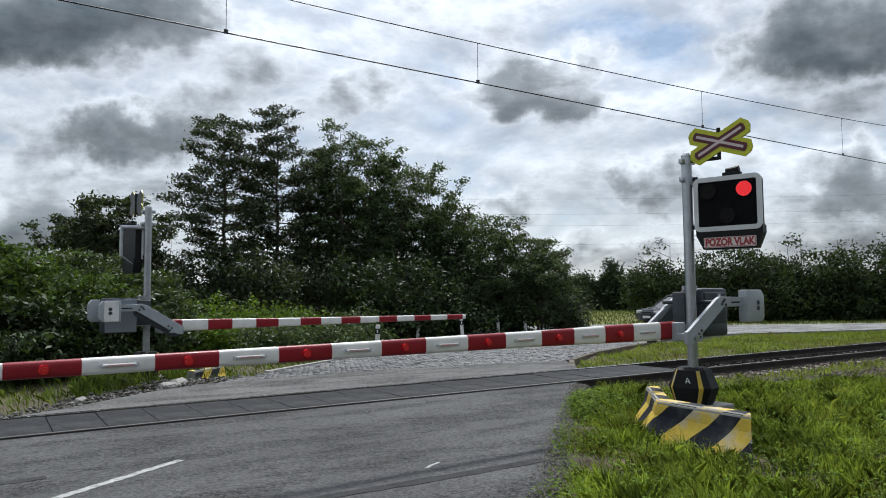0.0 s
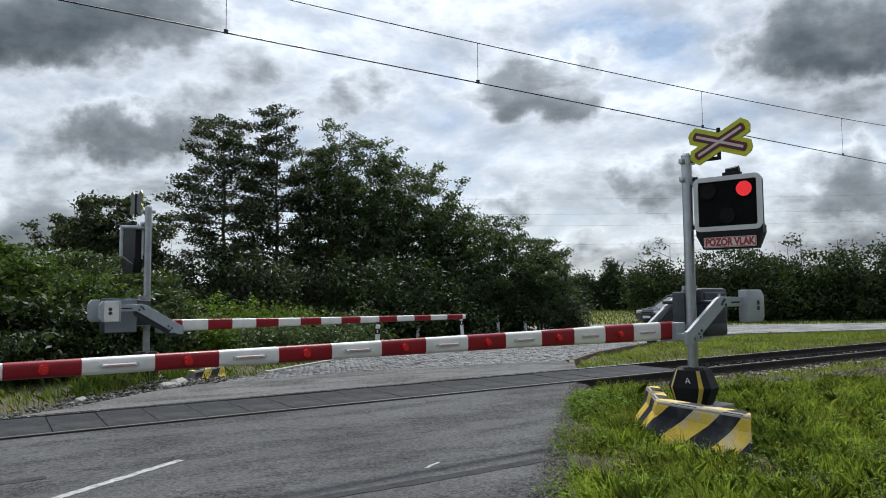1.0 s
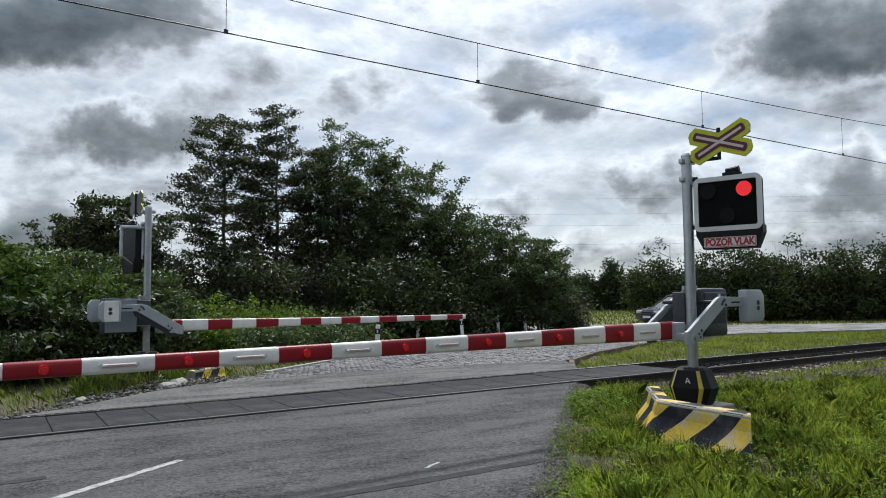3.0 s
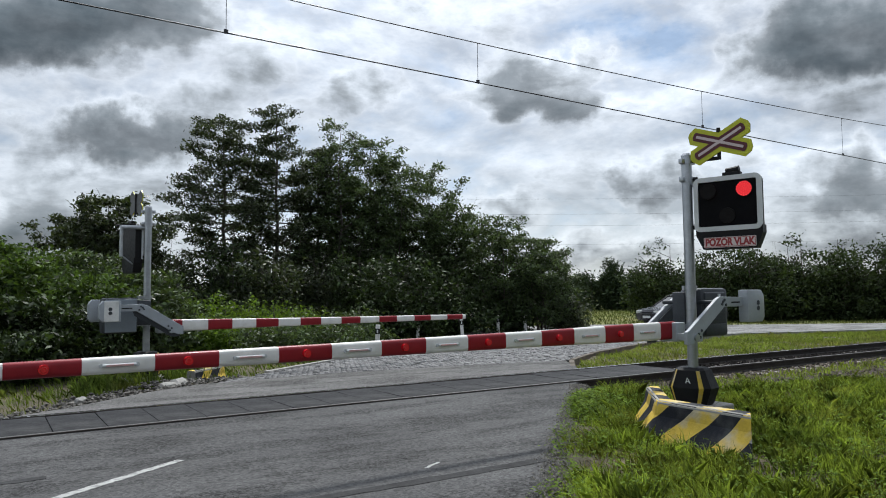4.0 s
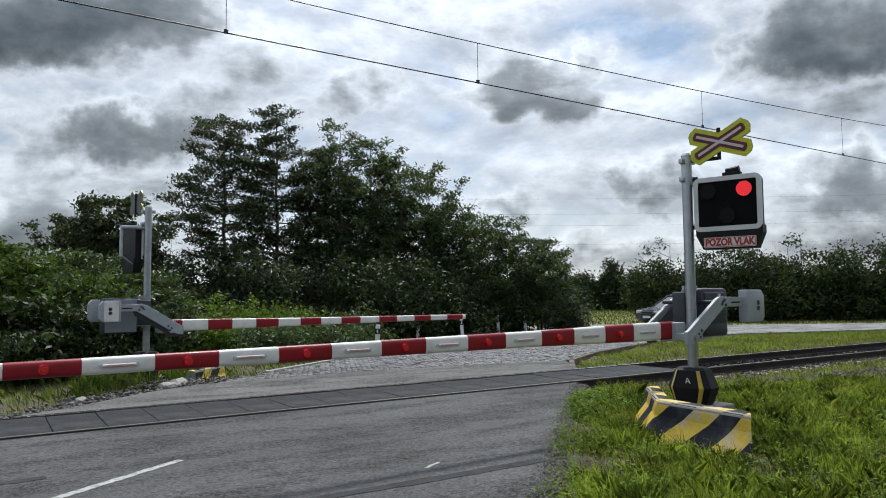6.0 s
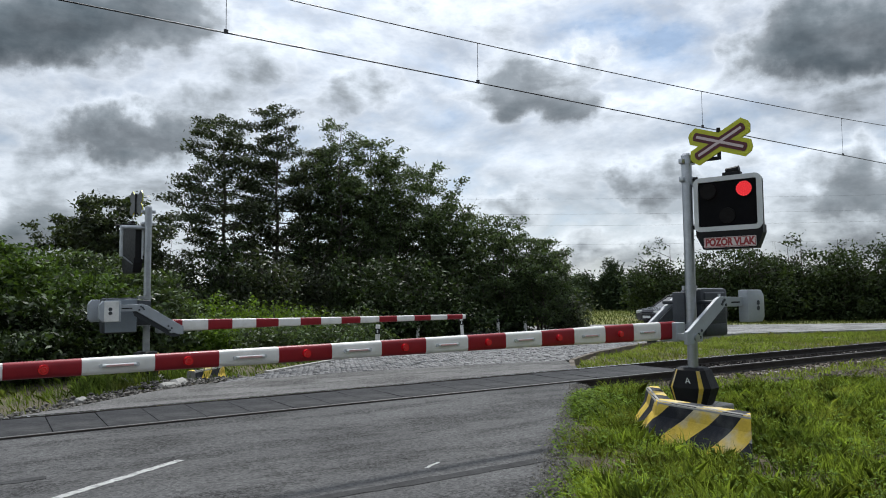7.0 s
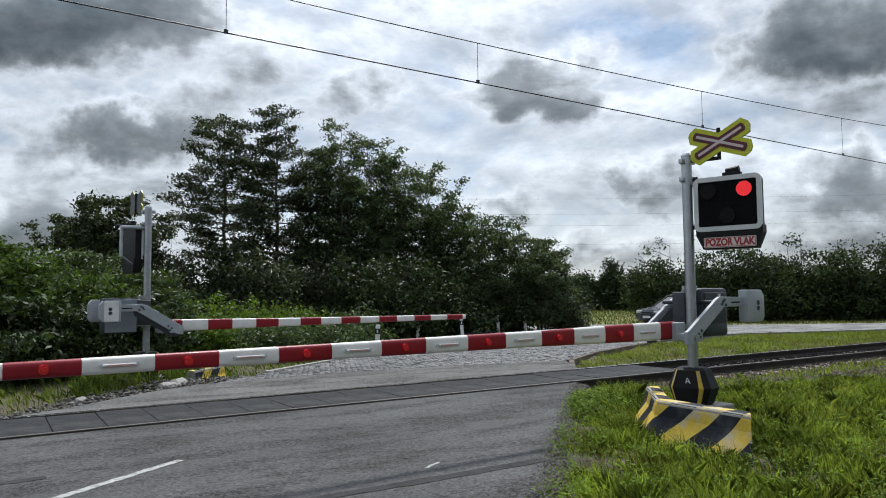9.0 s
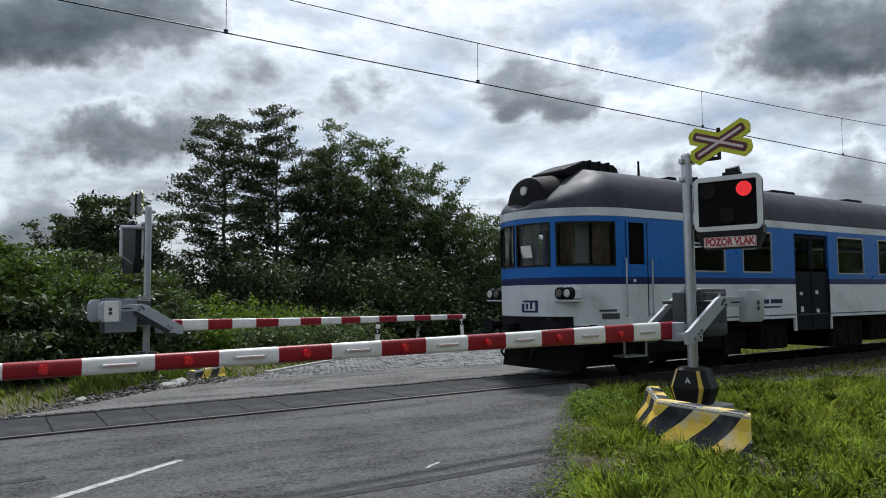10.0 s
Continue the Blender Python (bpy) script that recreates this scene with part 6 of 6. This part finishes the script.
    # the hedge along the far road and the woods beyond the meadow
    for k in range(15):
        a, d = 14.2 + 2.0 * k + rng.uniform(-0.4, 0.4), 43.5 - 0.1 * k + rng.uniform(-0.8, 0.8)
        tree("hedge_tree", plan(a, d, -0.1), 4.85 + 0.25 * math.sin(k * 1.9) + 0.02 * k + rng.uniform(-0.15, 0.15), 4.2, 0.1, 10000, 0.115, "leaf_hedge", "dense green hedgerow tree by the far road", 160 + k, 0.45, 20, 0.06, category="hedge tree", spread=0.28, stems=3, group="hedgerow", drop=0.85)


build_trees()


def far_woods():
    g = np.random.default_rng(5)
    rows = []
    for k in range(150):
        a = g.uniform(-30, 50)
        d = 70 + g.uniform(0, 30)
        h = g.uniform(2.2, 3.2) + (d - 70) * 0.035
        for q in range(26):
            f = g.uniform(0.0, 1) ** 1.3
            w = 2.6 * math.sin(math.pi * (0.15 + 0.8 * f)) ** 0.6
            rows.append(tuple(plan(a + g.normal(0, 0.4) * w, d + g.normal(0, 0.4) * w, h * f)))
    me = leaf_mesh("woods", np.array(rows), 90000, 0.45, 0.25, "leaf_far", g=g)
    tagged(new("woods", me), "dark green wood along the far edge of the meadow", "woods", "", "stuff")
    for k, (a, d, h) in enumerate(((17.4, 73, 4.9), (14.4, 72, 3.4), (20.2, 74, 3.6), (22.8, 70, 3.6), (25.4, 68, 3.8))):
        tree("meadow_tree", plan(a, d, 0), h, 1.9 if k == 0 else 3.6, 0.3, 5000, 0.14, "leaf_far", "slim distant tree at the meadow's edge" if k == 0 else "round distant tree at the meadow's edge", 200 + k, 0.5, 18, 0.09, spread=0.4, stems=2)


far_woods()


def near_woods():
    """The wood at the back of the viewer, which closes the place and shows in the train's windows."""
    g = np.random.default_rng(15)
    rows = []
    for k in range(120):
        x, y, h = g.uniform(-60, 110), -24 + g.uniform(-8, 4), g.uniform(7, 11)
        for q in range(30):
            f = g.uniform(0.03, 1)
            w = 2.8 * math.sin(math.pi * (0.15 + 0.8 * f)) ** 0.6
            rows.append((x + g.normal(0, 0.45) * w, y + g.normal(0, 0.45) * w, h * f))
    me = leaf_mesh("woods", np.array(rows), 24000, 0.6, 0.7, "leaf_mid", g=g)
    tagged(new("woods", me), "dark green wood behind the near road", "woods", "", "stuff")


near_woods()


# ---- grass ----
ROAD_EDGE = [(-1.6, -1.4), (1.6, 2.1), (3.64, 4.25), (5.4, 6.0), (7.2, 7.72), (8.17, 8.65), (8.9, 9.49)]


def from_road(x, y):
    """How far a place on the near verge lies from the asphalt's edge."""
    best = np.full(len(x), 99.0)
    for (x0, y0), (x1, y1) in zip(ROAD_EDGE, ROAD_EDGE[1:]):
        dx, dy = x1 - x0, y1 - y0
        f = np.clip(((x - x0) * dx + (y - y0) * dy) / (dx * dx + dy * dy), 0, 1)
        best = np.minimum(best, np.hypot(x - x0 - f * dx, y - y0 - f * dy))
    return best


def blades(name, poly, count, h0, h1, width, mat, label, avoid=(), clump=0.0, seed=1, bare=0.0):
    x, y = scatter(poly, count, avoid)
    if bare:
        n = np.array([noise.noise(Vector((a * 1.1, b * 1.1, 7.0))) + 0.5 * noise.noise(Vector((a * 3.7, b * 3.7, 3.0))) for a, b in zip(x, y)])
        for bx, by, br in ((6.0, 3.1, 0.5), (4.75, 5.0, 0.30), (6.4, 2.6, 0.5), (7.0, 3.3, 0.35)):
            n += 0.6 * np.exp(-((x - bx) ** 2 + (y - by) ** 2) / (br * br))
        keep = n < 0.55 - bare * rng.uniform(0.0, 0.32, len(x))
        x, y = x[keep], y[keep]
    edge = np.clip(from_road(x, y) / 0.55, 0.0, 1.0)
    keep = rng.uniform(0, 1, len(x)) < 0.20 + 0.80 * edge ** 0.8
    x, y, edge = x[keep], y[keep], edge[keep]
    n = len(x)
    z = ground_height(x, y) - 0.01
    hgt = rng.uniform(h0, h1, n) * (0.35 + 0.65 * edge)
    if clump:
        tuft = np.array([noise.noise(Vector((a * 3.1, b * 3.1, seed))) + 0.8 * noise.noise(Vector((a * 9.0, b * 9.0, seed + 4))) for a, b in zip(x, y)])
        hgt *= np.clip(1 + 2.0 * clump * tuft, 0.25, 1.7)
    a = rng.uniform(0, 2 * np.pi, n)
    w = width * rng.uniform(0.6, 1.4, n)
    lean = rng.normal(0, 0.28, (n, 2)) * hgt[:, None] + np.array([-0.05, -0.02])
    wx, wy = np.cos(a) * w, np.sin(a) * w
    base = np.stack([x, y, z], 1)
    side = np.stack([wx, wy, np.zeros(n)], 1)
    mid = base + np.stack([lean[:, 0] * 0.4, lean[:, 1] * 0.4, hgt * 0.6], 1)
    tip = base + np.stack([lean[:, 0] * 1.2, lean[:, 1] * 1.2, hgt * rng.uniform(0.75, 1.0, n)], 1)
    q = np.stack([base - side, base + side, mid + side * 0.7, tip, mid - side * 0.7], 1)
    me = quick_mesh(name, q.reshape(-1, 3), 5, mat)
    tagged(new(name, me), label, "grass", "", "stuff")


BLOCK_SPOT = [(5.95, 4.0), (6.30, 4.1), (6.45, 5.25), (7.25, 6.1), (6.95, 6.3), (6.1, 5.4)]
VERGE = [(-0.8, -0.9), (1.75, 2.05), (3.75, 4.2), (5.52, 5.95), (7.4, 7.7), (8.3, 8.3), (9.3, 7.5), (12, 6.9), (30, 6.4), (30, 2), (14, -2), (4, -1.5)]
BLADE_FRONT = [(1.6, 2.1), (2.2, 2.75), (2.85, 3.42), (3.55, 4.23), (4.2, 4.78), (4.75, 5.45), (5.35, 6.05), (5.95, 6.5), (6.5, 7.15), (7.1, 7.75), (7.75, 8.2), (8.2, 8.4), (9.3, 7.5), (13, 6.7), (13.5, 5), (9, 2), (5.5, 1.5)]
blades("grass", BLADE_FRONT, 230000, 0.03, 0.17, 0.0052, "grass", "lush green grass on the near verge", (BLOCK_SPOT,), 0.85, bare=1.25)
blades("grass", VERGE, 60000, 0.08, 0.24, 0.006, "grass", "rough grass beside the railway", (BLOCK_SPOT, BLADE_FRONT), 0.45)
blades("dry_grass", BLADE_FRONT, 34000, 0.03, 0.12, 0.004, "straw", "dry straw among the grass", (BLOCK_SPOT,), 0.3)
blades("weeds", [(6.5, 7.0), (8.2, 8.6), (9.6, 8.8), (8.5, 7.2)], 8000, 0.08, 0.26, 0.007, "grass", "tall weeds by the road's edge", (), 0.5)


def tussocks(poly, count, avoid, mat, label, h0, h1):
    """Tufts of long grass, blades arching outwards from a common foot."""
    x, y = scatter(poly, count, avoid)
    keep = from_road(x, y) > 0.45
    x, y = x[keep], y[keep]
    n, per = len(x), 60
    a = rng.uniform(0, 2 * np.pi, (n, per))
    r = np.abs(rng.normal(0, 0.07, (n, per)))
    hgt = rng.uniform(h0, h1, (n, 1)) * rng.uniform(0.55, 1.1, (n, per))
    out = hgt * rng.uniform(0.1, 0.6, (n, per))
    ca, sa = np.cos(a), np.sin(a)
    foot = np.stack([x[:, None] + ca * r, y[:, None] + sa * r, np.repeat(ground_height(x, y)[:, None] - 0.01, per, 1)], -1)
    side = np.stack([-sa, ca, np.zeros_like(a)], -1) * 0.0024
    mid = foot + np.stack([ca * out * 0.4, sa * out * 0.4, hgt * 0.65], -1)
    tip = foot + np.stack([ca * out, sa * out, hgt * rng.uniform(0.7, 1.0, (n, per))], -1)
    q = np.stack([foot - side, foot + side, mid + side * 0.8, tip, mid - side * 0.8], 2)
    tagged(new("tussock", quick_mesh("tussock", q.reshape(-1, 3), 5, mat)), label, "grass", "", "stuff")


tussocks(BLADE_FRONT, 420, (BLOCK_SPOT,), "grass", "bright tufts of long grass on the near verge", 0.12, 0.24)
tussocks(VERGE, 330, (BLOCK_SPOT,), "grass_shade", "tufts of long grass in a shaded tone on the near verge", 0.12, 0.26)


def leafy_weeds(name, poly, count, avoid, label, size):
    """Low broad-leaved plants: rosettes of small leaves close to the ground."""
    x, y = scatter(poly, count, avoid)
    n, per = len(x), 14
    z = ground_height(x, y)
    a = rng.uniform(0, 2 * np.pi, (n, per))
    r = rng.uniform(0.02, 0.11, (n, per)) * rng.uniform(0.6, 1.3, (n, 1))
    h = rng.uniform(0.03, 0.16, (n, per)) * rng.uniform(0.5, 1.4, (n, 1))
    c = np.stack([x[:, None] + np.cos(a) * r, y[:, None] + np.sin(a) * r, z[:, None] + h], -1)
    s = size * rng.uniform(0.6, 1.4, (n, per))[..., None]
    u = np.stack([np.cos(a), np.sin(a), rng.uniform(-0.5, 0.6, (n, per))], -1)
    v = np.stack([-np.sin(a), np.cos(a), rng.uniform(-0.3, 0.3, (n, per))], -1)
    q = np.stack([c - u * s, c + v * s * 0.5, c + u * s, c - v * s * 0.5], 2)
    tagged(new(name, quick_mesh(name, q.reshape(-1, 3), 4, "weed")), label, "weeds", "", "stuff")


leafy_weeds("clover", BLADE_FRONT, 4200, (BLOCK_SPOT,), "low clover and dandelion leaves in the grass", 0.020)
leafy_weeds("clover", [(6.2, 6.6), (8.2, 8.7), (9.2, 8.8), (8.6, 7.4), (7.2, 6.7)], 1600, (BLOCK_SPOT,), "leafy weeds by the road's edge", 0.030)
blades("weeds", [(1.4, 12.9), (2.4, 13.6), (3.6, 14.5), (4.6, 15.4), (3.8, 16.2), (1.4, 14.8)], 16000, 0.10, 0.32, 0.008, "grass_shade", "tall grass round the far barrier's foot", (), 0.6)
blades("weeds", [(8.6, 7.9), (14, 7.3), (30, 7.0), (30, 9.0), (9.4, 9.0)], 11000, 0.04, 0.16, 0.007, "grass", "thin weeds in the ballast", (), 0.6)
FAR_STRIP = [(11.2, 11.9), (12.5, 12.95), (14.7, 14.1), (18.5, 15.7), (24.6, 16.8), (31.5, 14.7), (46, 13.4), (46, 11.9), (14, 11.9)]
blades("grass", FAR_STRIP, 85000, 0.04, 0.14, 0.007, "grass_pale", "short sunlit grass between track and road", (), 0.4, bare=0.3)
LEFT_STRIP = [(-8, 12.0), (0.1, 11.9), (1.0, 12.5), (2.4, 13.7), (3.9, 14.15), (5.0, 14.7), (8.35, 17.2), (12, 20.5), (20, 27.4), (24.5, 28.6), (26, 31), (20, 31), (10, 25), (3, 19), (-8, 17)]
blades("grass", LEFT_STRIP, 85000, 0.06, 0.20, 0.007, "grass_shade", "rough green grass beyond the track", (), 0.4)
MEADOW = [(24.5, 28.5), (28.4, 26.2), (31.6, 22.3), (38, 18.3), (55, 17.6), (75, 40), (60, 70), (35, 55)]
blades("meadow_grass", MEADOW, 50000, 0.08, 0.22, 0.02, "grass_far", "mown meadow grass beyond the road", (), 0.2)


# ---- small things on the ground ----
def rock(place, size, seed, mat, label):
    g = random.Random(seed)
    bm = bmesh.new()
    bmesh.ops.create_icosphere(bm, subdivisions=2, radius=size)
    for v in bm.verts:
        k = 1 + 0.35 * noise.noise(v.co * (1.6 / size) + Vector((seed, 0, 0)))
        v.co = Vector((v.co.x * k * 1.3, v.co.y * k, v.co.z * k * 0.75))
    ob = part("rock", bm, mat, m=Matrix.Translation(place) @ pose(0, 0, 0, g.uniform(-20, 20), g.uniform(-20, 20), g.uniform(0, 180)))
    tagged(ob, label, "rock", "rocks by the road")


for k, (x, y, s) in enumerate(((2.75, 13.35, 0.13), (3.0, 13.5, 0.17), (1.3, 12.45, 0.08))):
    rock((x, y, -0.02), s, 30 + k, "concrete", "pale broken stone lying by the road's edge")


# ---- a passing insect ----
def build_insect():
    fly = thing("insect", pose(0, 0, 0), "small dark flying insect", "insect")
    bm = bmesh.new()
    bmesh.ops.create_uvsphere(bm, u_segments=10, v_segments=6, radius=0.0018)
    for v in bm.verts:
        v.co.x *= 1.7
    part("abdomen", bm, "black", fly)
    for side in (-1, 1):
        part("wing", prism([(-0.0017, 0.0006), (0.0011, 0.0006), (0.0, 0.0045), (-0.0022, 0.004)], 0.0003, "z"), "dark_box", fly, "thin smoky wing", m=pose(0, 0, 0.002, 180 if side < 0 else 0, 0, 0))
    return fly


insect = build_insect()


# ---- what moves ----
def lamp_rows(x, y, z, lit_first, flips):
    """A lamp insert that turns half round at each flip time."""
    rows, angle = [(0.0, pose(x, y, z, 0, 0, 0 if lit_first else 180))], 0 if lit_first else 180
    for t in flips:
        rows.append((t - 1 / 30, pose(x, y, z, 0, 0, angle)))
        rows.append((t, pose(x, y, z, 0, 0, angle + 62)))
        rows.append((t + 1 / 30, pose(x, y, z, 0, 0, angle + 124)))
        angle = (angle + 180) % 360
        rows.append((t + 2 / 30, pose(x, y, z, 0, 0, angle)))
    rows.append((10.0, pose(x, y, z, 0, 0, angle)))
    return rows


def motions():
    flips = [0.1334 + 0.5 * k for k in range(20)]
    for lamps in (near_lamps, far_lamps):
        for k, (lamp, x, z) in enumerate(lamps):
            walk(lamp, lamp_rows(x, -0.092, z, k == 1, flips))
    for strips in (near_strips, far_strips):
        for s, x in strips:
            walk(s, lamp_rows(x, -0.066, 0.0, False, flips))
    flight = ((0.0, -4.2, 2.0), (6.9, -1.95, 2.02), (7.1, -1.13, 2.0), (7.3, -0.46, 1.985), (7.4, -0.13, 1.971), (7.5, 0.208, 1.949), (7.6, 0.589, 1.90), (7.8, 1.30, 1.83), (10.0, 6.5, 1.8))
    walk(insect, [(t, Matrix.Translation(plan(a, 2.0, z)) @ pose(0, 0, 0, 0, 0, -33)) for t, a, z in flight])
    # the trees stir in the wind
    for t, k in SWAY:
        place = t.matrix_basis.copy()
        g = random.Random(k)
        rows = [(q * 0.625, place @ pose(0, 0, 0, g.uniform(-0.18, 0.18), g.uniform(-0.22, 0.22), 0)) for q in range(17)]
        walk(t, rows)
    front = ((0.0, 278.5), (5.0, 143.3), (9.0, 35.2), (9.3, 27.2), (9.4, 23.8), (9.5, 22.0), (9.6, 18.6), (9.7, 16.8), (9.8, 13.4), (9.9, 11.75), (10.0, 8.2))
    walk(train, [(t, pose(x, TRACK_Y, 0)) for t, x in front])


motions()
